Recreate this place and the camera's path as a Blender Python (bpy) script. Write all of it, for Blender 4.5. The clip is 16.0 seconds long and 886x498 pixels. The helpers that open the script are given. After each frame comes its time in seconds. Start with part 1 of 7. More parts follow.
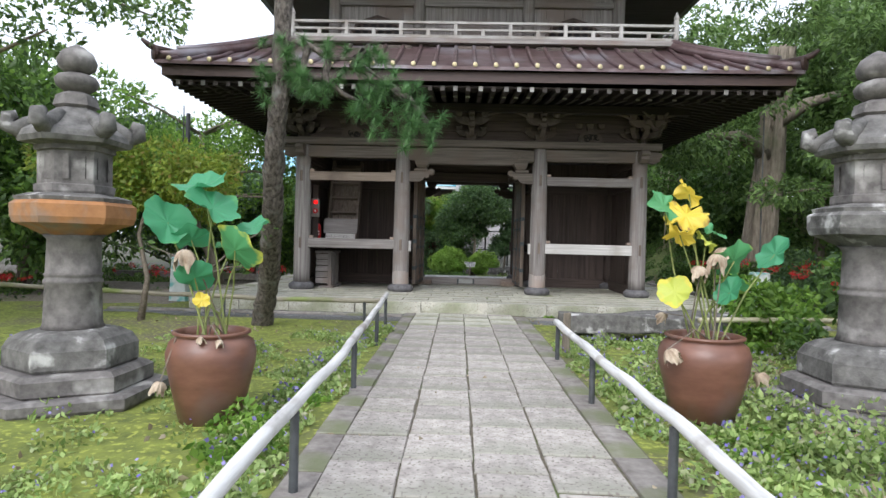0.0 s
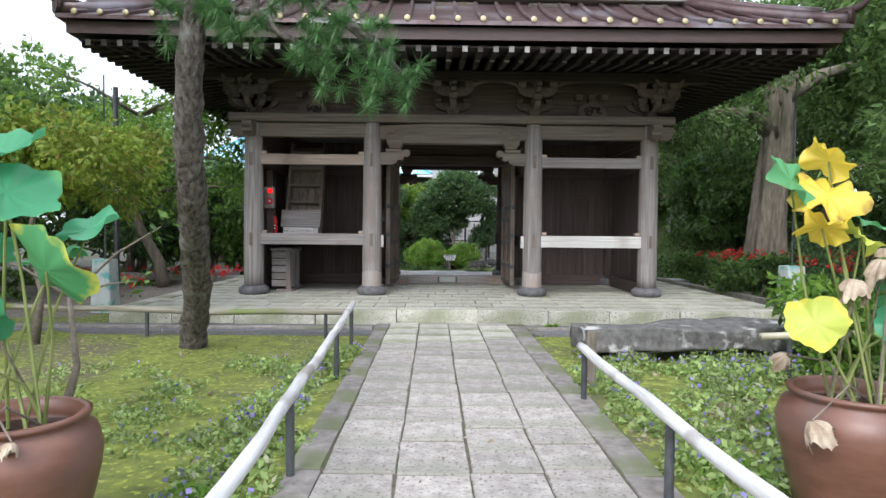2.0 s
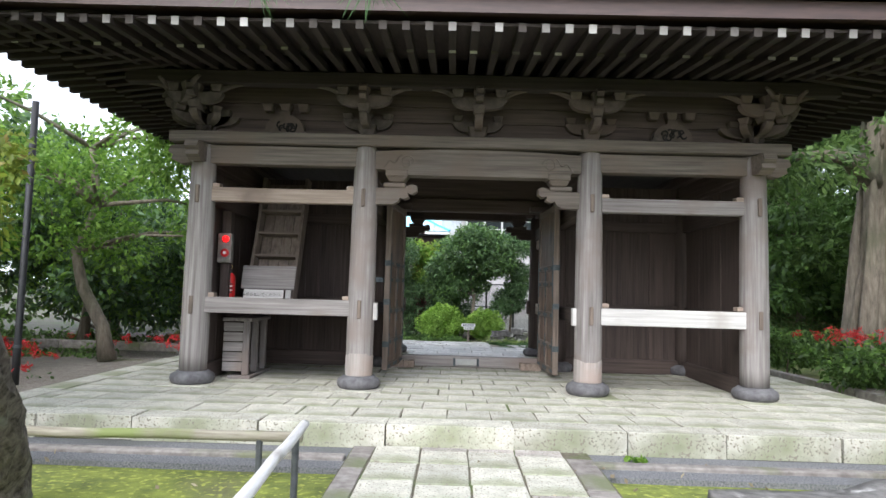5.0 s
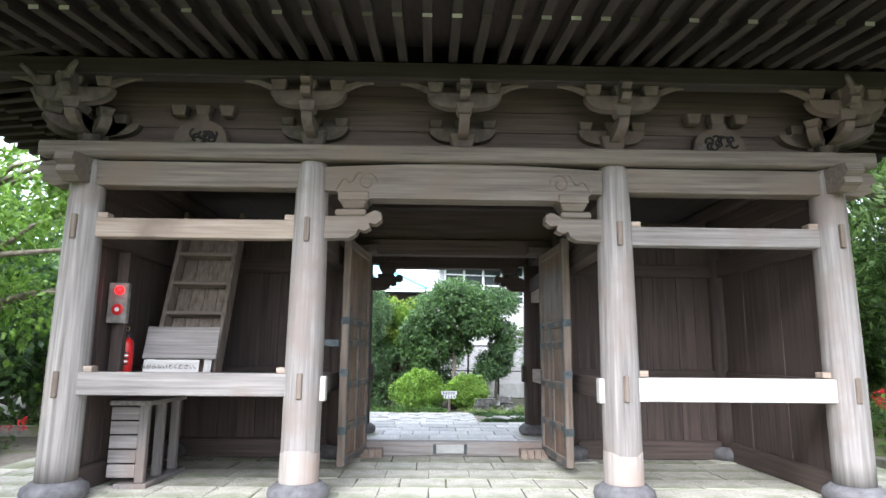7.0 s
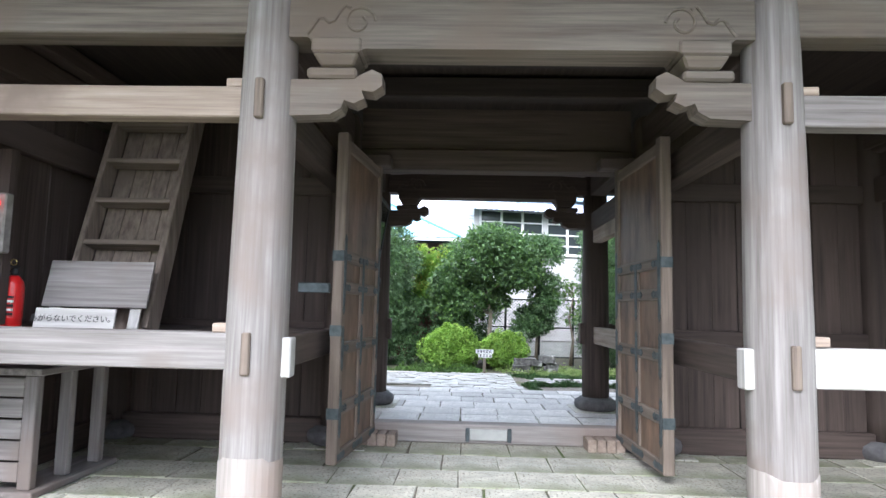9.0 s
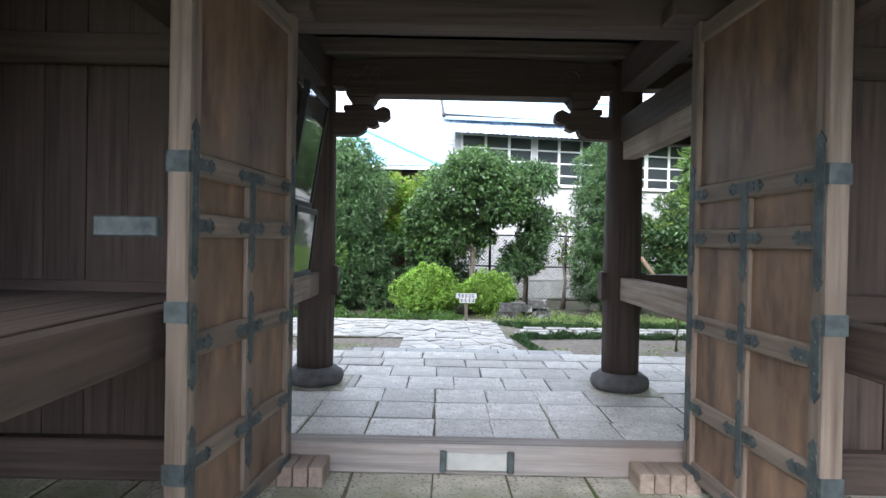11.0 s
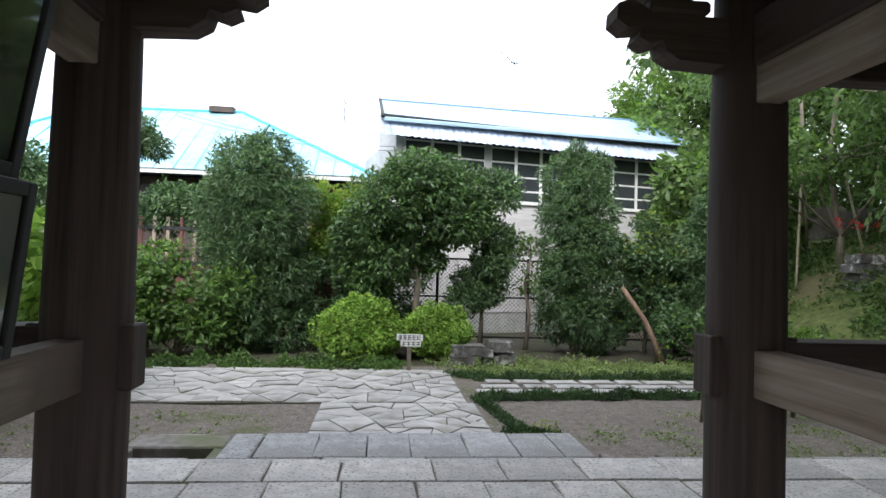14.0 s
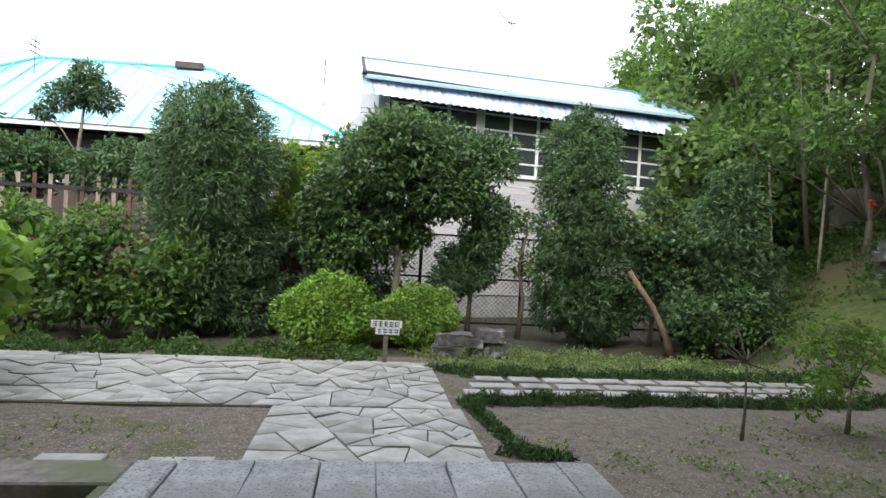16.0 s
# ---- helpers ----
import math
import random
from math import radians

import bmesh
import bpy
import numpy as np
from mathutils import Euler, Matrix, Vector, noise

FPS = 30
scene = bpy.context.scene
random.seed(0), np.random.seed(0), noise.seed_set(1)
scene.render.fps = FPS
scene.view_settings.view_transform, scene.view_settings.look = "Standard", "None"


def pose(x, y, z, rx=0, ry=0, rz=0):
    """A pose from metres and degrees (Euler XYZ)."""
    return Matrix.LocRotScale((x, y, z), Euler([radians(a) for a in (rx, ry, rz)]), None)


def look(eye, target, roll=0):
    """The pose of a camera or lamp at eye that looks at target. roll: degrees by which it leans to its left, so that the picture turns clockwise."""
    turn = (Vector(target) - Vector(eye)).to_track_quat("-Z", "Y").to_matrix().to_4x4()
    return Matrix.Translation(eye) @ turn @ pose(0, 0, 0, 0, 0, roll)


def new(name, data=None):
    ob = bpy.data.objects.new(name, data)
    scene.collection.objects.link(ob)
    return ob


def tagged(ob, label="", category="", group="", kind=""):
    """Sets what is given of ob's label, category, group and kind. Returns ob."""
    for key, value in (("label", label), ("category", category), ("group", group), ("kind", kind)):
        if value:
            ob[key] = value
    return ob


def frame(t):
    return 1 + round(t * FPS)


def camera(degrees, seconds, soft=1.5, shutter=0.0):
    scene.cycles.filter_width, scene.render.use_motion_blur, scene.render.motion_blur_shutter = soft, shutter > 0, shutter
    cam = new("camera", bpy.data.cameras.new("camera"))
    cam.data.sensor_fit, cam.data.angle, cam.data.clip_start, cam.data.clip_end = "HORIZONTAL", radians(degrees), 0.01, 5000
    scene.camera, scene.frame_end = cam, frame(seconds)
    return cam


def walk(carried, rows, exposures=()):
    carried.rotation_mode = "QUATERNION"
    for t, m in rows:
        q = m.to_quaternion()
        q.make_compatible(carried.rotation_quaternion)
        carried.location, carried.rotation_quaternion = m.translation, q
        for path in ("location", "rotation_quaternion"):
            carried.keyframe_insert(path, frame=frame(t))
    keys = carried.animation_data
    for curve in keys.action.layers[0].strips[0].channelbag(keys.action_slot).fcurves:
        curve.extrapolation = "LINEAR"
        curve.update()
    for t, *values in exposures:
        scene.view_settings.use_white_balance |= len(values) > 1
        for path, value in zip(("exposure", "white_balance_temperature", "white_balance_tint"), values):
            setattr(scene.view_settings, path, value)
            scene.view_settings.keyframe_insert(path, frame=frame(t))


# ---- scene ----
cam = camera(72.0, 16.0)
PATH = [
    (0, (-0.228, -13.55, 1.372), (-0.278, -11.551, 1.342), 1.4),
    (0.5, (-0.234, -13.081, 1.394), (-0.204, -11.081, 1.392), -0.8),
    (1, (-0.279, -12.599, 1.423), (-0.273, -10.599, 1.411), -1.3),
    (1.5, (-0.344, -12.102, 1.426), (-0.31, -10.103, 1.376), 0.3),
    (2, (-0.327, -11.527, 1.433), (-0.298, -9.528, 1.371), 0.5),
    (2.5, (-0.342, -10.973, 1.447), (-0.337, -8.974, 1.407), 2.0),
    (3, (-0.302, -10.405, 1.466), (-0.35, -8.406, 1.442), 2.0),
    (3.5, (-0.325, -9.835, 1.469), (-0.394, -7.836, 1.462), 4.0),
    (4, (-0.293, -9.254, 1.467), (-0.349, -7.255, 1.492), 3.1),
    (4.5, (-0.32, -8.698, 1.474), (-0.368, -6.699, 1.53), 2.8),
    (5, (-0.287, -8.182, 1.501), (-0.321, -6.188, 1.641), 1.6),
    (5.2, (-0.294, -7.98, 1.505), (-0.323, -5.989, 1.69), 1.5),
    (7.3, (-0.306, -5.568, 1.549), (-0.264, -3.597, 1.889), 0.5),
    (7.5, (-0.319, -5.31, 1.518), (-0.303, -3.335, 1.834), 1.2),
    (8, (-0.333, -4.739, 1.515), (-0.356, -2.758, 1.791), 0.9),
    (8.5, (-0.284, -4.137, 1.522), (-0.38, -2.153, 1.756), 0.1),
    (9, (-0.283, -3.602, 1.523), (-0.354, -1.613, 1.715), 1.3),
    (9.2, (-0.254, -3.375, 1.498), (-0.315, -1.385, 1.69), 1.2),
    (11.3, (-0.233, -0.81, 1.63), (-0.208, 1.189, 1.561), 1.3),
    (11.5, (-0.218, -0.588, 1.621), (-0.156, 1.409, 1.534), 1.6),
    (12, (-0.198, 0.014, 1.643), (-0.086, 2.009, 1.557), 0.0),
    (12.5, (-0.260, 0.560, 1.662), (-0.091, 2.552, 1.633), 1.3),
    (13, (-0.257, 1.142, 1.667), (-0.080, 3.134, 1.706), 2.2),
    (13.5, (-0.287, 1.651, 1.665), (-0.075, 3.639, 1.719), 2.8),
    (14, (-0.235, 2.092, 1.648), (-0.037, 4.081, 1.707), 1.7),
    (14.5, (-0.213, 2.392, 1.625), (-0.066, 4.386, 1.688), 2.4),
    (15, (-0.196, 2.890, 1.645), (0.024, 4.878, 1.671), 3.5),
    (15.5, (-0.167, 3.241, 1.618), (0.116, 5.221, 1.621), 3.2),
    (16, (-0.077, 3.707, 1.594), (0.175, 5.691, 1.587), 3.2),
]
EXPOSURES = [(0.0, 0.7, 6050, 10), (2.0, 0.88, 5950, 10), (4.0, 1.06, 6000, 10), (5.0, 1.34, 6000, 10), (7.5, 2.2, 5750, 10), (9.0, 2.05, 5700, 10), (10.3, 2.0, 5750, 10), (11.5, 1.9, 5900, 10), (12.5, 1.75, 6100, 10), (13.5, 1.42, 6200, 10), (14.5, 0.93, 6200, 10), (15.2, 0.93, 6200, 10), (16.0, 1.06, 6350, 10)]
walk(cam, [(t, look(eye, target, roll)) for t, eye, target, roll in PATH], EXPOSURES)

# ---- overcast daylight ----
SUN_UP, SUN_ROUND = radians(42), radians(200)
world = bpy.data.worlds.new("world")
scene.world = world
world.use_nodes = True
wn = world.node_tree
wn.nodes.clear()
sky = wn.nodes.new("ShaderNodeTexSky")
sky.sky_type, sky.sun_disc = "NISHITA", False
sky.sun_elevation, sky.sun_rotation = SUN_UP, SUN_ROUND
sky.air_density, sky.dust_density = 1.0, 4.0
veil = wn.nodes.new("ShaderNodeMixRGB")
veil.inputs[0].default_value = 0.75
veil.inputs[2].default_value = (7.6, 7.8, 8.2, 1)
wn.links.new(sky.outputs[0], veil.inputs[1])
back = wn.nodes.new("ShaderNodeBackground")
back.inputs[1].default_value = 0.15
wn.links.new(veil.outputs[0], back.inputs[0])
wout = wn.nodes.new("ShaderNodeOutputWorld")
wn.links.new(back.outputs[0], wout.inputs[0])
sun = new("sun", bpy.data.lights.new("sun", "SUN"))
sun.data.energy, sun.data.angle, sun.data.color = 1.5, radians(35), (1.0, 0.98, 0.95)
sun.matrix_world = look((0, 0, 30), (30 * math.cos(SUN_UP) * -math.sin(SUN_ROUND), 30 * math.cos(SUN_UP) * -math.cos(SUN_ROUND), 30 - 30 * math.sin(SUN_UP)))

# ---- materials ----
def surface(name, dark, light, rough=0.8, scale=(6, 6, 6), stain=None, stain_scale=0.7, stain_at=(0.5, 0.65), bump=0.3, depth=0.01,
            detail=8.0, spread=(0.3, 0.7), vary=0.0, metal=0.0, island=0.0, speckle=None, speckle_scale=60):
    """A two-scale procedural surface: grain between two colours, larger stains over it, fine relief."""
    m = bpy.data.materials.new(name)
    m.use_nodes = True
    t = m.node_tree
    N, L = t.nodes, t.links
    b = N["Principled BSDF"]
    b.inputs["Roughness"].default_value, b.inputs["Metallic"].default_value = rough, metal
    co = N.new("ShaderNodeTexCoord")
    mp = N.new("ShaderNodeMapping")
    mp.inputs["Scale"].default_value = scale
    L.new(co.outputs["Object"], mp.inputs[0])
    if vary:
        oi = N.new("ShaderNodeObjectInfo")
        shift = N.new("ShaderNodeVectorMath")
        shift.operation = "MULTIPLY_ADD"
        shift.inputs[1].default_value = (31, 17, 23)
        L.new(oi.outputs["Random"], shift.inputs[0])
        L.new(mp.outputs[0], shift.inputs[2])
        vec = shift.outputs[0]
    else:
        vec = mp.outputs[0]
    n1 = N.new("ShaderNodeTexNoise")
    n1.inputs["Scale"].default_value, n1.inputs["Detail"].default_value, n1.inputs["Roughness"].default_value = 1.0, detail, 0.62
    L.new(vec, n1.inputs[0])
    r1 = N.new("ShaderNodeValToRGB")
    r1.color_ramp.elements[0].position, r1.color_ramp.elements[1].position = spread
    r1.color_ramp.elements[0].color, r1.color_ramp.elements[1].color = (*dark, 1), (*light, 1)
    L.new(n1.outputs[0], r1.inputs[0])
    col = r1.outputs[0]
    if stain:
        n2 = N.new("ShaderNodeTexNoise")
        n2.inputs["Scale"].default_value, n2.inputs["Detail"].default_value = stain_scale, 5.0
        L.new(co.outputs["Object"], n2.inputs[0])
        r2 = N.new("ShaderNodeValToRGB")
        r2.color_ramp.elements[0].position, r2.color_ramp.elements[1].position = stain_at
        L.new(n2.outputs[0], r2.inputs[0])
        mx = N.new("ShaderNodeMixRGB")
        mx.inputs[2].default_value = (*stain, 1)
        L.new(r2.outputs[0], mx.inputs[0])
        L.new(col, mx.inputs[1])
        col = mx.outputs[0]
    if speckle:
        n3 = N.new("ShaderNodeTexNoise")
        n3.inputs["Scale"].default_value, n3.inputs["Detail"].default_value = speckle_scale, 2.0
        L.new(co.outputs["Object"], n3.inputs[0])
        r3 = N.new("ShaderNodeValToRGB")
        r3.color_ramp.elements[0].position, r3.color_ramp.elements[1].position = 0.56, 0.66
        L.new(n3.outputs[0], r3.inputs[0])
        m3 = N.new("ShaderNodeMixRGB")
        m3.inputs[2].default_value = (*speckle, 1)
        L.new(r3.outputs[0], m3.inputs[0])
        L.new(col, m3.inputs[1])
        col = m3.outputs[0]
    if vary or island:
        hsv = N.new("ShaderNodeHueSaturation")
        mr = N.new("ShaderNodeMapRange")
        amount = vary or island
        mr.inputs[3].default_value, mr.inputs[4].default_value = 1 - amount, 1 + amount
        if vary:
            L.new(oi.outputs["Random"], mr.inputs[0])
        else:
            ge = N.new("ShaderNodeNewGeometry")
            L.new(ge.outputs["Random Per Island"], mr.inputs[0])
        L.new(mr.outputs[0], hsv.inputs["Value"])
        L.new(col, hsv.inputs["Color"])
        col = hsv.outputs[0]
    L.new(col, b.inputs["Base Color"])
    if bump:
        bp = N.new("ShaderNodeBump")
        bp.inputs["Strength"].default_value, bp.inputs["Distance"].default_value = bump, depth
        L.new(n1.outputs[0], bp.inputs["Height"])
        L.new(bp.outputs[0], b.inputs["Normal"])
    return m


def leafy(name, dark, light, rough=0.5, through_leaf=0.35, accent=None):
    """Leaves whose green varies from one leaf to the next, and that let some light through."""
    m = bpy.data.materials.new(name)
    m.use_nodes = True
    t = m.node_tree
    N, L = t.nodes, t.links
    b, out = N["Principled BSDF"], N["Material Output"]
    b.inputs["Roughness"].default_value = rough
    ge = N.new("ShaderNodeNewGeometry")
    r = N.new("ShaderNodeValToRGB")
    r.color_ramp.elements[0].color, r.color_ramp.elements[1].color = (*dark, 1), (*light, 1)
    if accent:
        r.color_ramp.elements[1].position = 0.9
        e = r.color_ramp.elements.new(0.97)
        e.color = (*accent, 1)
    L.new(ge.outputs["Random Per Island"], r.inputs[0])
    co = N.new("ShaderNodeTexCoord")
    n = N.new("ShaderNodeTexNoise")
    n.inputs["Scale"].default_value = 1.6
    L.new(co.outputs["Object"], n.inputs[0])
    mr = N.new("ShaderNodeMapRange")
    mr.inputs[1].default_value, mr.inputs[2].default_value = 0.3, 0.7
    mr.inputs[3].default_value, mr.inputs[4].default_value = 0.72, 1.25
    L.new(n.outputs[0], mr.inputs[0])
    hsv = N.new("ShaderNodeHueSaturation")
    L.new(mr.outputs[0], hsv.inputs["Value"])
    L.new(r.outputs[0], hsv.inputs["Color"])
    L.new(hsv.outputs[0], b.inputs["Base Color"])
    tr = N.new("ShaderNodeBsdfTranslucent")
    L.new(hsv.outputs[0], tr.inputs[0])
    mx = N.new("ShaderNodeMixShader")
    mx.inputs[0].default_value = through_leaf
    L.new(b.outputs[0], mx.inputs[1])
    L.new(tr.outputs[0], mx.inputs[2])
    L.new(mx.outputs[0], out.inputs[0])
    return m


def plain(name, colour, rough=0.5, metal=0.0, emit=0.0):
    m = bpy.data.materials.new(name)
    m.use_nodes = True
    b = m.node_tree.nodes["Principled BSDF"]
    b.inputs["Base Color"].default_value = (*colour, 1)
    b.inputs["Roughness"].default_value, b.inputs["Metallic"].default_value = rough, metal
    if emit:
        b.inputs["Emission Color"].default_value, b.inputs["Emission Strength"].default_value = (*colour, 1), emit
    return m


def grain(axis, along=0.9, across=26):
    return tuple(along if a == axis else across for a in "xyz")


GREY_D, GREY_L = (0.135, 0.118, 0.11), (0.325, 0.298, 0.285)
WOOD = {a: surface("weathered_wood_" + a, GREY_D, GREY_L, 0.85, grain(a), stain=(0.205, 0.165, 0.145), stain_scale=1.3, bump=0.4, depth=0.004, vary=0.12) for a in "xyz"}
# Browner than the pillars; eave shade is put into the colour as well.
BEAM = {a: surface("shaded_brown_beam_wood_" + a, (0.078, 0.062, 0.051), (0.205, 0.174, 0.149), 0.85, grain(a), stain=(0.15, 0.115, 0.092), stain_scale=1.3, bump=0.4, depth=0.004, vary=0.12) for a in "xyz"}
PALE = {a: surface("pale_wood_" + a, (0.32, 0.302, 0.285), (0.57, 0.55, 0.53), 0.8, grain(a), stain=(0.3, 0.27, 0.24), stain_scale=1.1, bump=0.4, depth=0.005, vary=0.1) for a in "xyz"}
TAN = {a: surface("tan_wood_" + a, (0.2, 0.145, 0.11), (0.42, 0.34, 0.28), 0.8, grain(a), stain=(0.2, 0.15, 0.12), stain_scale=1.2, bump=0.4, depth=0.005, vary=0.1) for a in "xyz"}
FOOT = surface("newer_pillar_foot", (0.2, 0.172, 0.155), (0.36, 0.325, 0.3), 0.8, grain("z"), stain=(0.28, 0.22, 0.19), stain_scale=2.0, bump=0.3, depth=0.003, vary=0.1)
# Dark brown timber, its colour lowered further for the shade inside the gate.
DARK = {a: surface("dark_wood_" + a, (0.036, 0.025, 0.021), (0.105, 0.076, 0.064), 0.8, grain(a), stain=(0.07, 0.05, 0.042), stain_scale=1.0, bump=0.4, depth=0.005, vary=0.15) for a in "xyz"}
# Shade under the eaves and ceiling is put into this near-black wood colour.
SHADED = {a: surface("smoke_dark_wood_" + a, (0.011, 0.0075, 0.0065), (0.036, 0.025, 0.021), 0.85, grain(a), bump=0.3, depth=0.005, vary=0.15) for a in "xyz"}
PANEL = surface("figured_door_panel", (0.05, 0.03, 0.02), (0.24, 0.15, 0.1), 0.6, (7, 6, 1.7), stain=(0.15, 0.1, 0.07), stain_scale=2.5, bump=0.3, depth=0.004, vary=0.1, detail=4)
FRAME = {a: surface("door_frame_wood_" + a, (0.085, 0.062, 0.048), (0.23, 0.182, 0.148), 0.8, grain(a), stain=(0.13, 0.1, 0.08), stain_scale=1.6, bump=0.4, depth=0.005, vary=0.1) for a in "xyz"}
# Brown bracket wood, darkened to carry the shade below the eaves.
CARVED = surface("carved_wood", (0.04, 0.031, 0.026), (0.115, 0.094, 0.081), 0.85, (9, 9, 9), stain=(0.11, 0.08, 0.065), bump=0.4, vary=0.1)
FASCIA = surface("red_brown_board", (0.036, 0.02, 0.017), (0.08, 0.045, 0.038), 0.55, (2, 20, 20), bump=0.2, vary=0.08)
ROOFING = surface("brown_roof_sheet", (0.075, 0.042, 0.04), (0.17, 0.12, 0.125), 0.38, (3, 3, 3), stain=(0.24, 0.22, 0.24), stain_scale=0.9, bump=0.15, metal=0.3, vary=0.08)
GOLD = plain("gilt_metal", (0.42, 0.36, 0.22), 0.5, 0.6)
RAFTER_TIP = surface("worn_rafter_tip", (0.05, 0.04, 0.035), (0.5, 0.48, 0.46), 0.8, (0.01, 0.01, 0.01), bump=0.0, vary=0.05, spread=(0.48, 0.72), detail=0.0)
# Paints the dark inside openings that aren't cut into the mesh.
BLACK = plain("gap_shade_black", (0.012, 0.01, 0.01), 0.9)
IRON = surface("green_grey_iron", (0.035, 0.045, 0.05), (0.095, 0.115, 0.12), 0.6, (14, 14, 14), bump=0.2, metal=0.4)
BASE_STONE = surface("dark_base_stone", (0.07, 0.065, 0.07), (0.17, 0.165, 0.17), 0.8, (9, 9, 9), bump=0.4, vary=0.1)
SLAB = surface("platform_slab", (0.36, 0.345, 0.29), (0.58, 0.555, 0.475), 0.75, (7, 7, 7), stain=(0.22, 0.235, 0.14), stain_scale=0.8, bump=0.35, vary=0.12, speckle=(0.2, 0.18, 0.14), speckle_scale=45)
PAVER = surface("path_paver", (0.24, 0.215, 0.195), (0.46, 0.42, 0.385), 0.85, (11, 11, 11), stain=(0.25, 0.245, 0.2), stain_scale=0.9, bump=0.5, vary=0.13, speckle=(0.17, 0.15, 0.13), speckle_scale=38)
GREY_SLAB = surface("grey_worn_slab", (0.4, 0.378, 0.352), (0.64, 0.606, 0.57), 0.5, (9, 9, 9), stain=(0.42, 0.405, 0.385), stain_scale=1.1, bump=0.45, vary=0.2, speckle=(0.22, 0.2, 0.185), speckle_scale=40)
LANDING = surface("blue_grey_landing_stone", (0.26, 0.258, 0.258), (0.48, 0.475, 0.47), 0.6, (9, 9, 9), stain=(0.27, 0.265, 0.25), stain_scale=1.1, bump=0.4, vary=0.22, speckle=(0.16, 0.15, 0.14), speckle_scale=40)
EDGING = surface("worn_edging_stone", (0.14, 0.12, 0.11), (0.31, 0.285, 0.26), 0.9, (9, 9, 9), stain=(0.15, 0.16, 0.09), stain_scale=1.4, bump=0.7, depth=0.02, vary=0.12)
JOINT = surface("joint_soil", (0.06, 0.05, 0.035), (0.16, 0.14, 0.1), 0.95, (20, 20, 20), stain=(0.08, 0.11, 0.03), stain_scale=2.0)
MOSS = surface("mossy_ground", (0.07, 0.088, 0.02), (0.215, 0.25, 0.042), 0.95, (5, 5, 5), stain=(0.115, 0.1, 0.062), stain_scale=0.6, stain_at=(0.53, 0.66), bump=0.9, depth=0.03, speckle=(0.3, 0.33, 0.06), speckle_scale=18)
GRAVEL = surface("dark_gravel", (0.07, 0.07, 0.072), (0.26, 0.26, 0.27), 0.95, (60, 60, 60), bump=0.9, depth=0.02, stain=(0.12, 0.12, 0.115), detail=3)
EARTH = surface("bare_earth", (0.1, 0.08, 0.064), (0.215, 0.185, 0.155), 0.95, (9, 9, 9), stain=(0.09, 0.1, 0.03), stain_scale=0.9, stain_at=(0.56, 0.68), bump=0.8, depth=0.02, speckle=(0.33, 0.3, 0.25), speckle_scale=50)
GRASSY = surface("grassy_bank", (0.045, 0.06, 0.015), (0.15, 0.18, 0.05), 0.95, (6, 6, 6), stain=(0.14, 0.12, 0.06), stain_scale=0.5, bump=0.9, depth=0.04)
FLAG = surface("pale_flagstone", (0.35, 0.335, 0.315), (0.56, 0.54, 0.515), 0.8, (5, 5, 5), stain=(0.27, 0.26, 0.22), stain_scale=1.2, bump=0.3, vary=0.14)
MOSSY_STONE = surface("lichened_stone", (0.055, 0.052, 0.048), (0.2, 0.19, 0.18), 0.9, (8, 8, 8), stain=(0.5, 0.49, 0.47), stain_scale=4.0, stain_at=(0.58, 0.68), bump=0.8, depth=0.02)
LANTERN = surface("lantern_stone", (0.07, 0.063, 0.06), (0.2, 0.184, 0.174), 0.9, (9, 9, 9), stain=(0.36, 0.345, 0.325), stain_scale=3.0, stain_at=(0.58, 0.7), bump=0.6, depth=0.01)
RUSTY = surface("ochre_stained_stone", (0.24, 0.11, 0.045), (0.42, 0.2, 0.08), 0.9, (6, 6, 6), stain=(0.22, 0.19, 0.16), stain_scale=2.5, bump=0.5)
GLAZE = surface("brown_glazed_clay", (0.105, 0.045, 0.03), (0.2, 0.095, 0.065), 0.38, (3, 3, 9), stain=(0.14, 0.085, 0.07), stain_scale=2.2, bump=0.12)
WATER = plain("dark_water", (0.01, 0.01, 0.008), 0.08)
LOGWOOD = surface("bleached_log", (0.4, 0.385, 0.37), (0.74, 0.73, 0.72), 0.7, (20, 1.5, 20), stain=(0.32, 0.29, 0.26), stain_scale=2.4, stain_at=(0.55, 0.7), bump=0.35)
OLDLOG = surface("mossy_log", (0.14, 0.12, 0.085), (0.36, 0.33, 0.26), 0.85, (1.5, 20, 20), stain=(0.17, 0.2, 0.07), stain_scale=1.6, bump=0.5)
BAMBOO = surface("weathered_bamboo", (0.28, 0.25, 0.16), (0.5, 0.46, 0.34), 0.6, (2, 20, 20), bump=0.2)
POST = surface("dark_metal_post", (0.035, 0.037, 0.04), (0.08, 0.085, 0.09), 0.5, (12, 12, 12), bump=0.1)
BARK = surface("pine_bark", (0.026, 0.02, 0.016), (0.205, 0.175, 0.152), 0.95, (22, 22, 11), stain=(0.2, 0.195, 0.18), stain_scale=5.0, stain_at=(0.58, 0.7), bump=1.0, depth=0.05, detail=6, spread=(0.34, 0.68))
PALE_BARK = surface("pale_bark", (0.1, 0.082, 0.062), (0.27, 0.23, 0.18), 0.9, (14, 14, 3), stain=(0.1, 0.1, 0.06), bump=0.8, depth=0.03)
CONCRETE = surface("grey_concrete", (0.3, 0.3, 0.29), (0.46, 0.46, 0.44), 0.85, (5, 5, 5), stain=(0.28, 0.28, 0.25), bump=0.3)
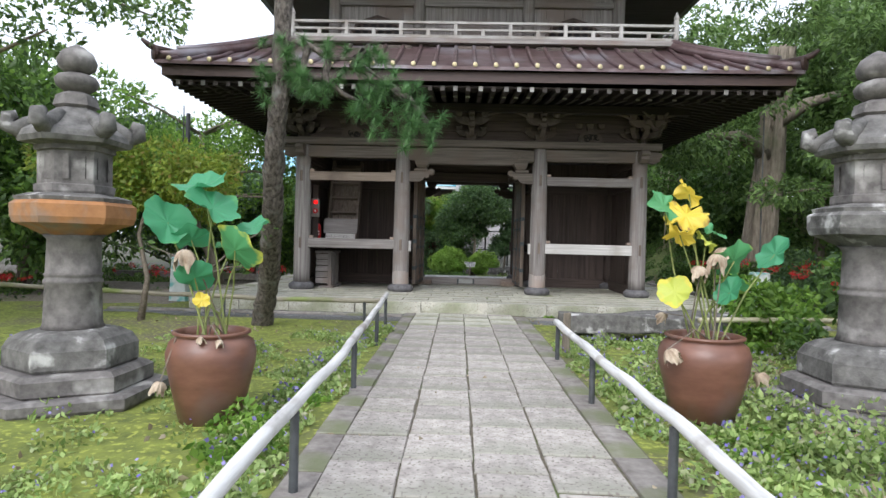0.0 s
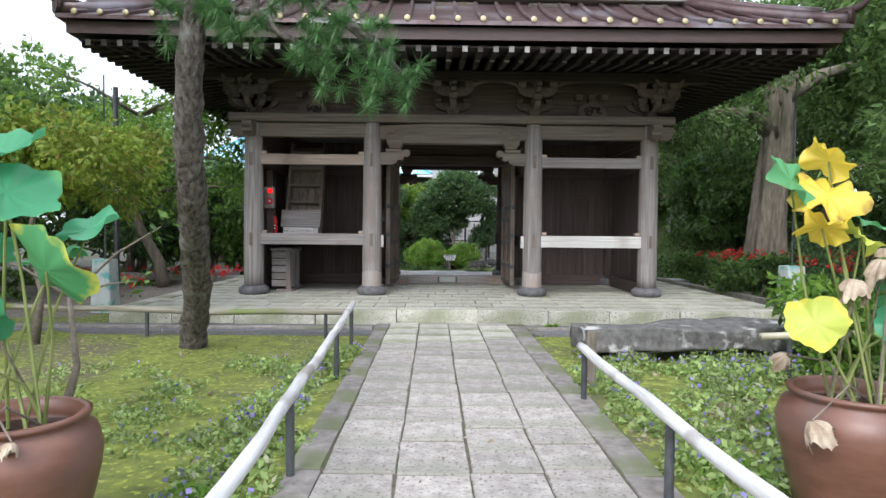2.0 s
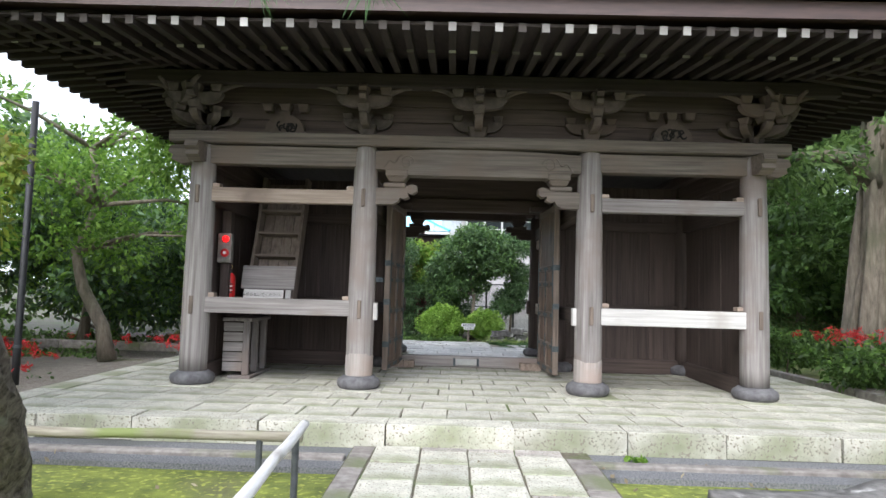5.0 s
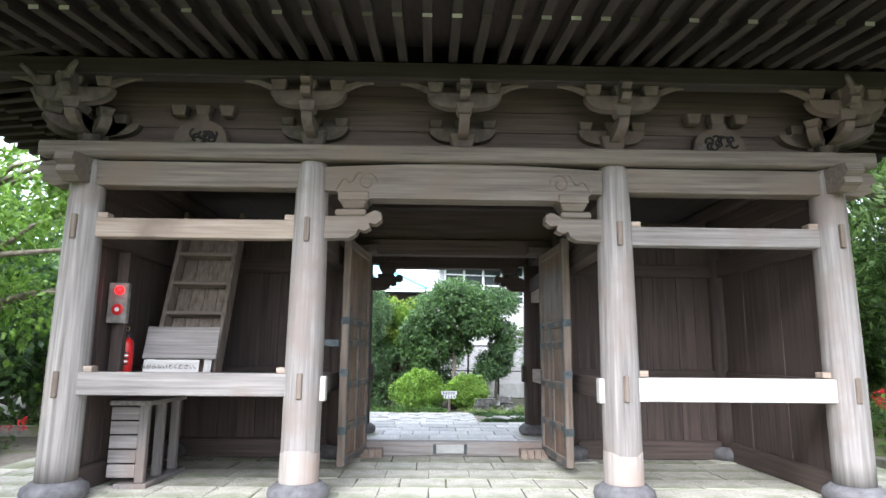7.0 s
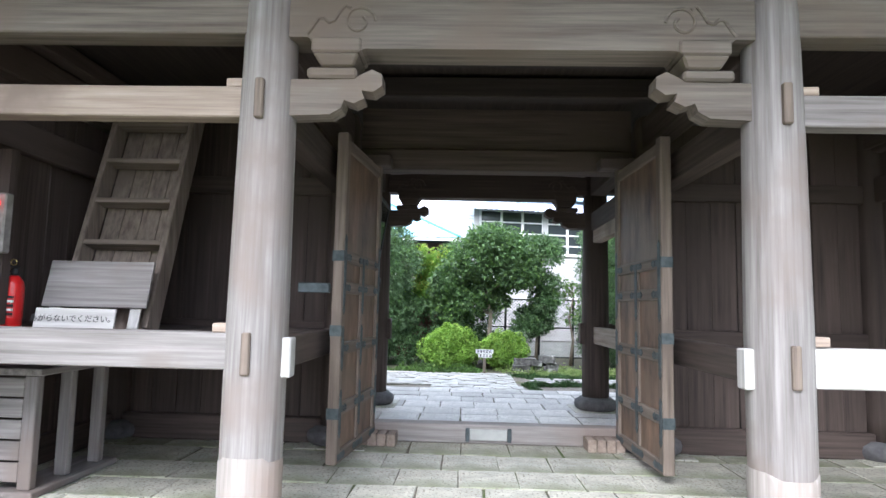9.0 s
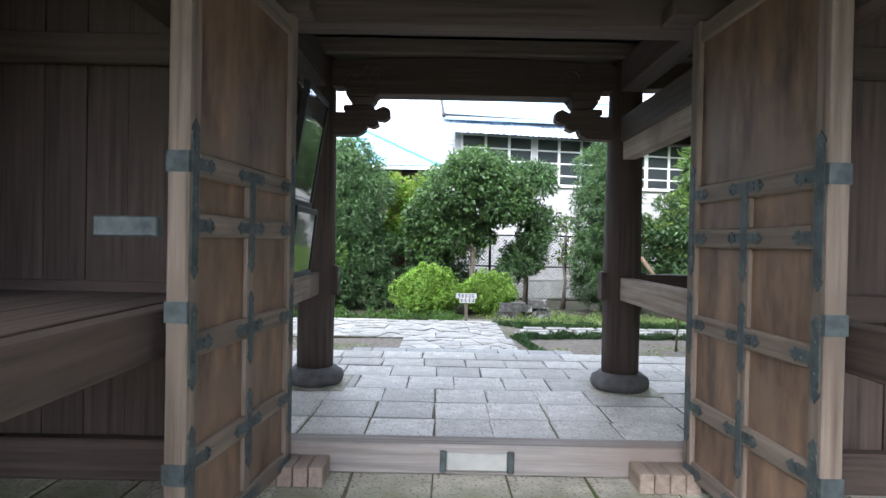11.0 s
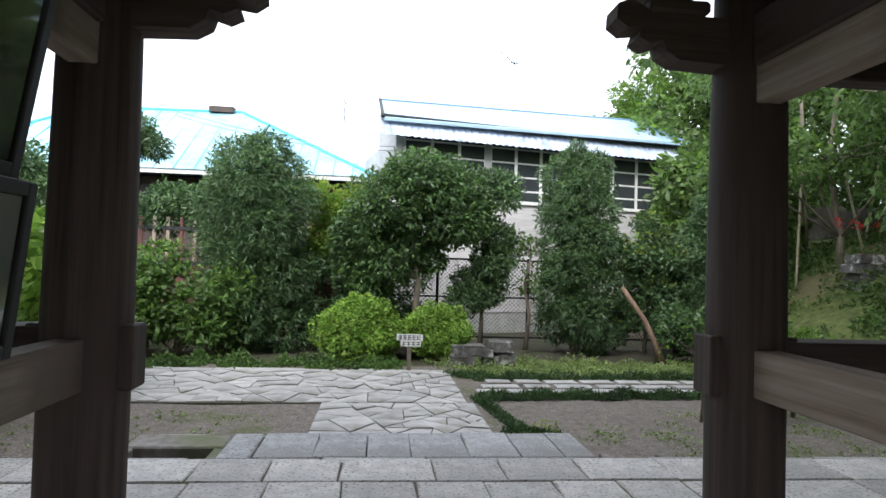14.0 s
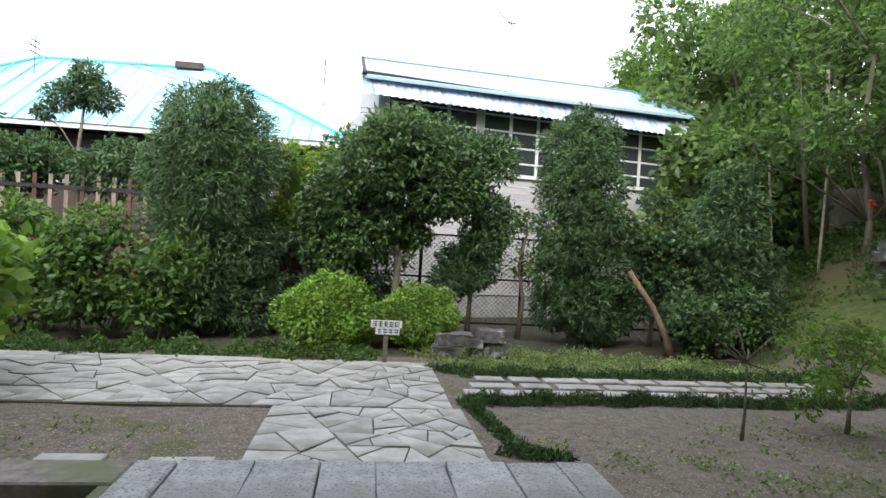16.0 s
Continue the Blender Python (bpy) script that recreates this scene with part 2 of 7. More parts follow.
ROCK = surface("dark_stained_rock_face", (0.05, 0.047, 0.042), (0.19, 0.18, 0.165), 0.9, (1.5, 1.5, 0.6), stain=(0.07, 0.075, 0.045), stain_scale=0.8, bump=0.9, depth=0.05)
TEAL = surface("flaking_teal_stone", (0.4, 0.45, 0.43), (0.56, 0.58, 0.56), 0.8, (9, 9, 3), stain=(0.16, 0.38, 0.36), stain_scale=5.0, stain_at=(0.5, 0.6), bump=0.2)
FOREST_FLOOR = surface("forest_floor", (0.03, 0.028, 0.018), (0.09, 0.08, 0.05), 0.95, (4, 4, 4), stain=(0.05, 0.065, 0.02), bump=0.9, depth=0.04)

RED = plain("red_enamel", (0.55, 0.015, 0.015), 0.3)
LAMP_RED = plain("red_lamp_lens", (1.0, 0.006, 0.006), 0.25, 0.0, 1.2)
WHITE = surface("white_paint", (0.68, 0.68, 0.66), (0.82, 0.82, 0.8), 0.6, (4, 4, 4), bump=0.1)
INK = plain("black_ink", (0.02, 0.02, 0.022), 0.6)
BRASS = plain("brass", (0.55, 0.42, 0.15), 0.35, 0.9)
SIDING = surface("white_siding", (0.43, 0.42, 0.415), (0.56, 0.55, 0.545), 0.6, (3, 3, 12), stain=(0.38, 0.365, 0.35), bump=0.2, vary=0.05)
BLUE_ROOF = surface("pale_blue_sheet_roof", (0.22, 0.45, 0.56), (0.36, 0.6, 0.7), 0.5, (2, 2, 2), stain=(0.48, 0.66, 0.73), stain_scale=0.6, bump=0.1, vary=0.04)
HOUSE_ROOF = surface("blue_grey_sheet_roof", (0.3, 0.44, 0.56), (0.42, 0.56, 0.68), 0.55, (2, 2, 2), stain=(0.36, 0.5, 0.62), stain_scale=0.8, bump=0.1)
SLATE_TRIM = plain("slate_blue_trim", (0.16, 0.27, 0.38), 0.5)
BLUE_TRIM = plain("turquoise_trim", (0.12, 0.5, 0.62), 0.5)
CORRUGATED = surface("pale_corrugated_sheet", (0.42, 0.5, 0.66), (0.66, 0.72, 0.82), 0.45, (3, 3, 3), stain=(0.3, 0.36, 0.5), stain_scale=2.0, bump=0.1)
FENCE_BOARD = surface("red_brown_fence", (0.075, 0.03, 0.025), (0.17, 0.075, 0.06), 0.8, (12, 12, 2), bump=0.3, vary=0.15)
PINE = leafy("pine_needles", (0.06, 0.14, 0.05), (0.17, 0.32, 0.12), 0.5, 0.25)
LEAF_DARK = leafy("dark_evergreen_leaves", (0.036, 0.08, 0.03), (0.15, 0.25, 0.1), 0.4, 0.35)
LEAF_MID = leafy("mid_green_leaves", (0.05, 0.1, 0.025), (0.17, 0.29, 0.07), 0.5, 0.45)
LEAF_LIGHT = leafy("light_green_leaves", (0.09, 0.19, 0.028), (0.26, 0.42, 0.07), 0.5, 0.55)
LEAF_BALL = leafy("clipped_azalea_leaves", (0.15, 0.29, 0.04), (0.38, 0.56, 0.1), 0.55, 0.35)
LEAF_LIME = leafy("yellow_green_leaves", (0.17, 0.23, 0.03), (0.4, 0.48, 0.08), 0.5, 0.55, accent=(0.36, 0.28, 0.08))
LEAF_FOREST = leafy("woodland_leaves", (0.05, 0.095, 0.025), (0.21, 0.33, 0.09), 0.5, 0.5)
LEAF_DRY = leafy("dry_leaves", (0.22, 0.17, 0.1), (0.42, 0.36, 0.26), 0.8, 0.25)
GRASS = leafy("grass_blades", (0.03, 0.075, 0.02), (0.1, 0.19, 0.055), 0.5, 0.3)
WEEDS = leafy("weed_leaves", (0.16, 0.25, 0.06), (0.4, 0.5, 0.18), 0.55, 0.35, accent=(0.4, 0.4, 0.26))
VIOLET = leafy("violet_flowers", (0.16, 0.13, 0.42), (0.35, 0.3, 0.62), 0.6, 0.3)
CRIMSON = leafy("red_lily_petals", (0.5, 0.015, 0.02), (0.72, 0.05, 0.05), 0.5, 0.3)
PALE_FLOWER = leafy("pale_flowers", (0.7, 0.7, 0.66), (0.85, 0.85, 0.82), 0.6, 0.3)
STEM = surface("green_stem", (0.12, 0.16, 0.04), (0.26, 0.28, 0.09), 0.6, (8, 8, 8), bump=0.1)
TWIG = surface("grey_twig", (0.1, 0.08, 0.06), (0.24, 0.2, 0.16), 0.9, (20, 20, 20), bump=0.4)


def lotus_surface(name, heart, rim, at, blotch=0.25):
    """A big round leaf whose colour turns from its heart to its rim, with radiating veins."""
    m = leafy(name, heart, heart, 0.45, 0.35)
    t = m.node_tree
    N, L = t.nodes, t.links
    b = N["Principled BSDF"]
    co = next(n for n in N if n.type == "TEX_COORD")
    g = N.new("ShaderNodeTexGradient")
    g.gradient_type = "SPHERICAL"
    mp = N.new("ShaderNodeMapping")
    mp.inputs["Scale"].default_value = (4.2, 4.2, 0.1)
    L.new(co.outputs["Object"], mp.inputs[0])
    L.new(mp.outputs[0], g.inputs[0])
    n = N.new("ShaderNodeTexNoise")
    n.inputs["Scale"].default_value, n.inputs["Detail"].default_value = 16, 4
    L.new(co.outputs["Object"], n.inputs[0])
    add = N.new("ShaderNodeMath")
    add.operation = "MULTIPLY_ADD"
    add.inputs[1].default_value = blotch * 2
    L.new(n.outputs[0], add.inputs[0])
    L.new(g.outputs[1], add.inputs[2])
    r = N.new("ShaderNodeValToRGB")
    r.color_ramp.elements[0].position, r.color_ramp.elements[1].position = at + blotch - 0.08, at + blotch + 0.1
    r.color_ramp.elements[0].color, r.color_ramp.elements[1].color = (*rim, 1), (*heart, 1)
    L.new(add.outputs[0], r.inputs[0])
    L.new(r.outputs[0], b.inputs["Base Color"])
    tr = next(q for q in N if q.type == "BSDF_TRANSLUCENT")
    L.new(r.outputs[0], tr.inputs[0])
    return m


LOTUS = lotus_surface("lotus_leaf_green", (0.075, 0.31, 0.15), (0.14, 0.4, 0.13), 0.1)
LOTUS_EDGED = lotus_surface("lotus_leaf_yellow_rim", (0.1, 0.33, 0.13), (0.6, 0.6, 0.1), 0.2)
LOTUS_YELLOW = lotus_surface("lotus_leaf_turning", (0.55, 0.6, 0.1), (0.74, 0.62, 0.08), 0.45, 0.4)
LOTUS_GOLD = lotus_surface("lotus_leaf_golden", (0.76, 0.58, 0.07), (0.34, 0.19, 0.06), 0.28, 0.42)
LOTUS_DEAD = surface("lotus_leaf_withered", (0.2, 0.13, 0.08), (0.5, 0.42, 0.32), 0.8, (14, 14, 14), bump=0.5)


def window_glass(name):
    m = bpy.data.materials.new(name)
    m.use_nodes = True
    b = m.node_tree.nodes["Principled BSDF"]
    b.inputs["Base Color"].default_value = (0.06, 0.07, 0.075, 1)
    b.inputs["Roughness"].default_value = 0.06
    b.inputs["Transmission Weight"].default_value = 0.25
    return m


GLASS = window_glass("dark_window_glass")

# ---- building helpers ----
def part(name, bm, material, parent=None, label="", smooth=False):
    """Links a bmesh as one mesh object under a thing or a part."""
    me = bpy.data.meshes.new(name)
    bm.to_mesh(me)
    bm.free()
    return part_of(name, me, material, parent, label, smooth)


def part_of(name, me, material, parent=None, label="", smooth=False):
    if material and not me.materials:
        me.materials.append(material)
    if smooth:
        me.polygons.foreach_set("use_smooth", [True] * len(me.polygons))
    ob = new(name, me)
    ob.parent = parent
    return tagged(ob, label)


def thing(name, at, label, category, group="", kind="", turn=0.0):
    e = new(name)
    e.empty_display_size = 0.2
    e.matrix_basis = pose(*at, 0, 0, turn)
    return tagged(e, label, category, group, kind)


def box(x0, x1, y0, y1, z0, z1, bevel=0.0, bm=None, m=None, taper=1.0):
    """A box between two corners; taper widens or narrows its foot."""
    bm = bm or bmesh.new()
    made = bmesh.ops.create_cube(bm, size=1.0)["verts"]
    c = Vector(((x0 + x1) / 2, (y0 + y1) / 2, (z0 + z1) / 2))
    for v in made:
        k = taper if v.co.z < 0 else 1.0
        v.co = Vector((v.co.x * (x1 - x0) * k, v.co.y * (y1 - y0) * k, v.co.z * (z1 - z0))) + c
    if bevel:
        edges = list({e for v in made for e in v.link_edges})
        made = list({v for f in bmesh.ops.bevel(bm, geom=edges, offset=bevel, segments=1, affect="EDGES")["faces"] for v in f.verts} | {v for v in made if v.is_valid})
    if m:
        bmesh.ops.transform(bm, matrix=m, verts=[v for v in made if v.is_valid])
    return bm


def lathe(profile, segments=24, bm=None, m=None, twist=0.0):
    """A solid turned round z from (radius, height) pairs, closed at both ends."""
    bm = bm or bmesh.new()
    rings = []
    for r, z in profile:
        rings.append([bm.verts.new((r * math.cos(2 * math.pi * k / segments + twist), r * math.sin(2 * math.pi * k / segments + twist), z)) for k in range(segments)])
    for a, b in zip(rings, rings[1:]):
        for k in range(segments):
            bm.faces.new((a[k], a[(k + 1) % segments], b[(k + 1) % segments], b[k]))
    bm.faces.new(rings[0][::-1])
    bm.faces.new(rings[-1])
    if m:
        bmesh.ops.transform(bm, matrix=m, verts=[v for r in rings for v in r])
    return bm


def tube(points, radii, segments=8, bm=None, wobble=0.0):
    """A bent round limb along points, with a radius at each."""
    bm = bm or bmesh.new()
    pts = [Vector(p) for p in points]
    rings = []
    side = Vector((0.31, 0.77, 0.2)).normalized()
    for i, (p, r) in enumerate(zip(pts, radii)):
        d = (pts[min(i + 1, len(pts) - 1)] - pts[max(i - 1, 0)]).normalized()
        u = d.cross(side)
        if u.length < 0.05:
            u = d.cross(Vector((1, 0, 0)))
        u.normalize()
        w = d.cross(u)
        rings.append([bm.verts.new(p + (u * math.cos(a) + w * math.sin(a)) * r * (1 + wobble * noise.noise(p * 9 + Vector((k, 0, 0)))))
                      for k in range(segments) for a in (2 * math.pi * k / segments,)])
    for a, b in zip(rings, rings[1:]):
        for k in range(segments):
            bm.faces.new((a[k], a[(k + 1) % segments], b[(k + 1) % segments], b[k]))
    bm.faces.new(rings[0][::-1])
    bm.faces.new(rings[-1])
    bmesh.ops.recalc_face_normals(bm, faces=bm.faces)
    return bm


def extrude_outline(outline, depth, bm=None, m=None):
    """A plate cut to an outline in x and z, depth thick along y, centred."""
    bm = bm or bmesh.new()
    a = [bm.verts.new((x, -depth / 2, z)) for x, z in outline]
    b = [bm.verts.new((x, depth / 2, z)) for x, z in outline]
    bm.faces.new(a)
    bm.faces.new(b[::-1])
    n = len(a)
    for k in range(n):
        bm.faces.new((a[(k + 1) % n], a[k], b[k], b[(k + 1) % n]))
    bmesh.ops.recalc_face_normals(bm, faces=bm.faces)
    if m:
        bmesh.ops.transform(bm, matrix=m, verts=a + b)
    return bm


def roughen(bm, size, amount, seed=0.0):
    for v in bm.verts:
        v.co += noise.noise_vector(v.co * size + Vector((seed, seed, seed))) * amount
    return bm


def mesh_from(name, verts, faces):
    """A mesh from numpy arrays of corners and of equal-sided faces."""
    verts, faces = np.asarray(verts, np.float32), np.asarray(faces, np.int32)
    me = bpy.data.meshes.new(name)
    me.vertices.add(len(verts))
    me.vertices.foreach_set("co", verts.ravel())
    n, k = faces.shape
    me.loops.add(n * k)
    me.loops.foreach_set("vertex_index", faces.ravel())
    me.polygons.add(n)
    me.polygons.foreach_set("loop_start", np.arange(0, n * k, k, dtype=np.int32))
    me.polygons.foreach_set("loop_total", np.full(n, k, np.int32))
    me.update(calc_edges=True)
    return me


def leaves(name, centres, size, seed=0, droop=0.3, narrow=0.5, outward=None, upright=0.35, vary=0.35):
    """A mesh of bent leaves, one at each centre: four triangles each, turned at random."""
    rng = np.random.default_rng(seed)
    c = np.asarray(centres, float)
    n = len(c)
    d = rng.normal(size=(n, 3))
    if outward is not None:
        d = d * 0.75 + np.asarray(outward) * 1.1
    d[:, 2] -= droop
    d /= np.linalg.norm(d, axis=1)[:, None]
    up = rng.normal(size=(n, 3)) * (1 - upright) + np.array([0, 0, 1.6]) * upright
    s = np.cross(d, up)
    s /= np.linalg.norm(s, axis=1)[:, None] + 1e-9
    u = np.cross(s, d)
    z = (size * (1 + vary * rng.uniform(-1, 1, n)))[:, None]
    w = z * narrow * 0.5
    base, tip = c - d * z * 0.5, c + d * z * 0.5 - u * z * 0.12
    left, right = c + s * w - u * z * 0.06, c - s * w - u * z * 0.06
    mid = c + u * z * 0.03
    v = np.stack([base, left, tip, right, mid], 1).reshape(-1, 3)
    k = np.arange(n)[:, None] * 5
    f = np.concatenate([k + [[0, 1, 4]], k + [[1, 2, 4]], k + [[2, 3, 4]], k + [[3, 0, 4]]])
    return mesh_from(name, v, f)


def clump_points(clumps, per, rng, shell=0.45, squash=0.8):
    """Points scattered in the outer part of uneven clumps (x, y, z, radius), with the ways out of them."""
    pts, outs = [], []
    for x, y, z, r in clumps:
        n = max(6, int(per * r * r))
        d = rng.normal(size=(n, 3))
        d /= np.linalg.norm(d, axis=1)[:, None]
        q = r * (shell + (1 - shell) * rng.uniform(0, 1, n) ** 0.6)
        q *= 1 + 0.22 * np.sin(d[:, 0] * 7 + x * 3) * np.cos(d[:, 1] * 6 + z * 5)
        pts.append(np.array([x, y, z]) + d * q[:, None] * [1, 1, squash])
        outs.append(d)
    return np.concatenate(pts), np.concatenate(outs)

# ---- ground ----
def smooth_step(a, b, v):
    v = np.clip((v - a) / (b - a), 0, 1)
    return v * v * (3 - 2 * v)


def ground_height(x, y):
    """Front garden level, the lower yard behind the gate, and the bank that rises on the far right."""
    x, y = np.asarray(x, float), np.asarray(y, float)
    z = -0.03 - 0.2 * smooth_step(3.0, 7.0, y)
    z = z + 2.6 * smooth_step(6.7, 12.5, x) * smooth_step(7, 13, y) + 0.4 * smooth_step(6.7, 8.5, x) * smooth_step(8, 14, y)
    z = z + 1.6 * smooth_step(9, 18, x) * (1 - smooth_step(2, 12, y))
    return z


def lumps(x, y):
    near = (np.abs(x) > 1.35) * 1.0
    return near * (0.025 * np.sin(x * 2.1 + 1.3 * np.sin(y * 1.7)) * np.cos(y * 1.9 + x) - 0.02)


xs = np.concatenate([[-600, -150, -60, -30], np.arange(-20, 20.01, 0.4), [30, 60, 150, 600]])
ys = np.concatenate([[-600, -150, -60, -30], np.arange(-20, 36.01, 0.4), [50, 80, 150, 600]])
gx, gy = np.meshgrid(xs, ys)
inside = (np.abs(gx) < 5.6) & (gy > -2.9) & (gy < 7.6)
gz = ground_height(gx, gy) + np.where(inside, -0.06, lumps(gx, gy))
nx = len(xs)
cell = (np.arange(len(ys) - 1)[:, None] * nx + np.arange(nx - 1)[None, :]).ravel()
ground_mesh = mesh_from("ground", np.stack([gx, gy, gz], -1).reshape(-1, 3), np.stack([cell, cell + 1, cell + 1 + nx, cell + nx], -1))
for m in (MOSS, EARTH, GRASSY, FOREST_FLOOR):
    ground_mesh.materials.append(m)
cx, cy = (gx[:-1, :-1] + gx[1:, 1:]).ravel() / 2, (gy[:-1, :-1] + gy[1:, 1:]).ravel() / 2
kind_of = np.where(cy > 4.5, np.where(cy > 13.5, 3, 1), 0)
kind_of = np.where((cx > 7.5) & (cy > 4), 2, kind_of)
kind_of = np.where((np.abs(cx) > 12) & (cy < 8), 3, kind_of)
kind_of = np.where((cx < -6.2) & (cy > -1.5) & (cy < 8), 1, kind_of)
ground_mesh.polygons.foreach_set("material_index", kind_of.astype(np.int32))
ground_mesh.polygons.foreach_set("use_smooth", np.ones(len(cx), bool))
ground = tagged(new("ground", ground_mesh), "mossy garden ground turning to bare earth behind the gate", "ground", kind="structure")

# ---- stone platform under the gate ----
platform = thing("platform", (0, 2.6, 0), "low stone platform of pale slabs under the gate", "platform", kind="structure")
PLAT_X0, PLAT_X1, PLAT_Y0, PLAT_Y1, PLAT_Z = -5.3, 5.35, -2.15, 6.72, 0.2


def platform_part(name, bm, mat):
    bmesh.ops.translate(bm, verts=bm.verts, vec=(0, -2.6, 0))
    return part(name, bm, mat, platform)


platform_part("core", box(PLAT_X0 + 0.05, PLAT_X1 - 0.05, PLAT_Y0 + 0.05, PLAT_Y1 - 0.05, -0.4, PLAT_Z - 0.012), JOINT)
platform_part("gutter", box(-6.6, 6.4, -2.85, PLAT_Y0 + 0.02, -0.2, -0.035), GRAVEL)
for x0, x1 in ((-6.6, -1.22), (1.0, 6.4)):
    platform_part("gutter_kerb", box(x0, x1, -2.62, -2.5, -0.2, 0.005, 0.012), EDGING)
# ---- paved approach ----
approach = thing("pavement", (-0.1, -8, 0), "worn stone-slab path leading to the gate", "path", kind="structure")


def approach_part(name, bm, mat):
    bmesh.ops.translate(bm, verts=bm.verts, vec=(0.1, 8, 0))
    return part(name, bm, mat, approach)


approach_part("bed", box(-1.2, 1.05, -18.5, -2.16, -0.25, -0.014), JOINT)

# ---- the temple gate ----
gate = thing("temple_gate", (0, 0, PLAT_Z), "two-storey weathered timber temple gate with open doors on a stone platform", "gate")
PX = (-3.72, -1.5, 1.53, 3.72)
ROW = (0.0, 2.45, 4.9)


def gate_part(name, bm, mat, label="", smooth=False, parent=None):
    bmesh.ops.translate(bm, verts=bm.verts, vec=(0, 0, -PLAT_Z))
    return part(name, bm, mat, parent or gate, label, smooth)


def pillar(x, y, top, r=0.172, mat=None):
    bm = lathe([(r * 1.03, 0.37), (r * 1.04, 0.6), (r * 1.05, 1.4), (r, 2.4), (r * 0.92, top - 0.12), (r * 0.78, top - 0.02), (r * 0.7, top)], 28)
    for v in bm.verts:
        k = 1 + 0.02 * noise.noise(Vector((math.atan2(v.co.y, v.co.x) * 2, v.co.z * 0.7, x * 3 + y)))
        v.co.x, v.co.y = v.co.x * k, v.co.y * k
    bmesh.ops.translate(bm, verts=bm.verts, vec=(x, y, 0))
    p = gate_part("pillar", bm, mat or WOOD["z"], smooth=True)
    bm = lathe([(0.2, 0.2), (0.245, 0.205), (0.275, 0.235), (0.285, 0.28), (0.272, 0.325), (0.225, 0.352), (0.21, 0.37), (0.18, 0.372)], 32)
    bmesh.ops.translate(bm, verts=bm.verts, vec=(x, y, 0))
    gate_part("base_stone", bm, BASE_STONE, "rounded dark stone pillar base", True)
    if y == 0 and abs(x) < 2:
        bm = lathe([(r * 1.05, 0.372), (r * 1.065, 0.38), (r * 1.065, 0.62), (r * 1.055, 0.635)], 28)
        for v in bm.verts:
            if v.co.z > 0.6:
                v.co.z += 0.03 * (math.sin(math.atan2(v.co.y, v.co.x) * 2 + x) > 0)
        bmesh.ops.translate(bm, verts=bm.verts, vec=(x, y, 0))
        gate_part("pillar_foot", bm, FOOT, "paler spliced-in pillar foot")
    gate_part("plinth", box(x - 0.33, x + 0.33, y - 0.33, y + 0.33, 0.19, 0.207, 0.004), SLAB)
    return p


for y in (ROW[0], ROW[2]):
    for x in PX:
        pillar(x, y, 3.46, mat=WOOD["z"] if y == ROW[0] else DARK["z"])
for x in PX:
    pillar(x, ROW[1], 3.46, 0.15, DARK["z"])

# rails, tie beams and plates of the front and back rows
def rail(x0, x1, y, z0, z1, mat, thick=0.13, name="rail"):
    return gate_part(name, box(x0, x1, y - thick / 2, y + thick / 2, z0, z1, 0.008), mat)


def wedge(x, y, z, mat, w=0.052):
    gate_part("wedge", box(x - w / 2, x + w / 2, y - 0.2, y - 0.12, z - 0.12, z + 0.12, 0.008), mat)


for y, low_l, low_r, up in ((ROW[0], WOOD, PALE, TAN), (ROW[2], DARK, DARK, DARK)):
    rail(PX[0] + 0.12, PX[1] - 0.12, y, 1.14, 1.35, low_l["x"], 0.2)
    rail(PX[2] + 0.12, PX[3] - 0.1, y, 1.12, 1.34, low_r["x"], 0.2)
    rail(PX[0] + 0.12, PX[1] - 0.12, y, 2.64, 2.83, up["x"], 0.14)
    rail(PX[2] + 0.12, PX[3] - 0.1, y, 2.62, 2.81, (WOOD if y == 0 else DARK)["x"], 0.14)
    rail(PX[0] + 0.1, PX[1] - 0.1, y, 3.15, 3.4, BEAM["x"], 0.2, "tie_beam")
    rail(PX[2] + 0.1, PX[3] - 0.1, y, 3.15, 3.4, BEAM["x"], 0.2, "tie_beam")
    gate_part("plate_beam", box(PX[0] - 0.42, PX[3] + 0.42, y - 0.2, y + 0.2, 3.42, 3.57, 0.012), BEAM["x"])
for x in PX:
    for z in (1.24, 2.72):
        wedge(x, 0.0, z, FRAME["z"])
for x, z in ((PX[0] + 0.2, 1.37), (PX[1] - 0.2, 1.37), (PX[2] + 0.21, 1.37), (PX[3] - 0.2, 1.37), (PX[0] + 0.2, 2.85), (PX[1] - 0.2, 2.85), (PX[2] + 0.2, 2.83), (PX[3] - 0.2, 2.83)):
    gate_part("wedge", box(x - 0.05, x + 0.05, -0.06, 0.06, z - 0.02, z + 0.035, 0.006), TAN["x"])

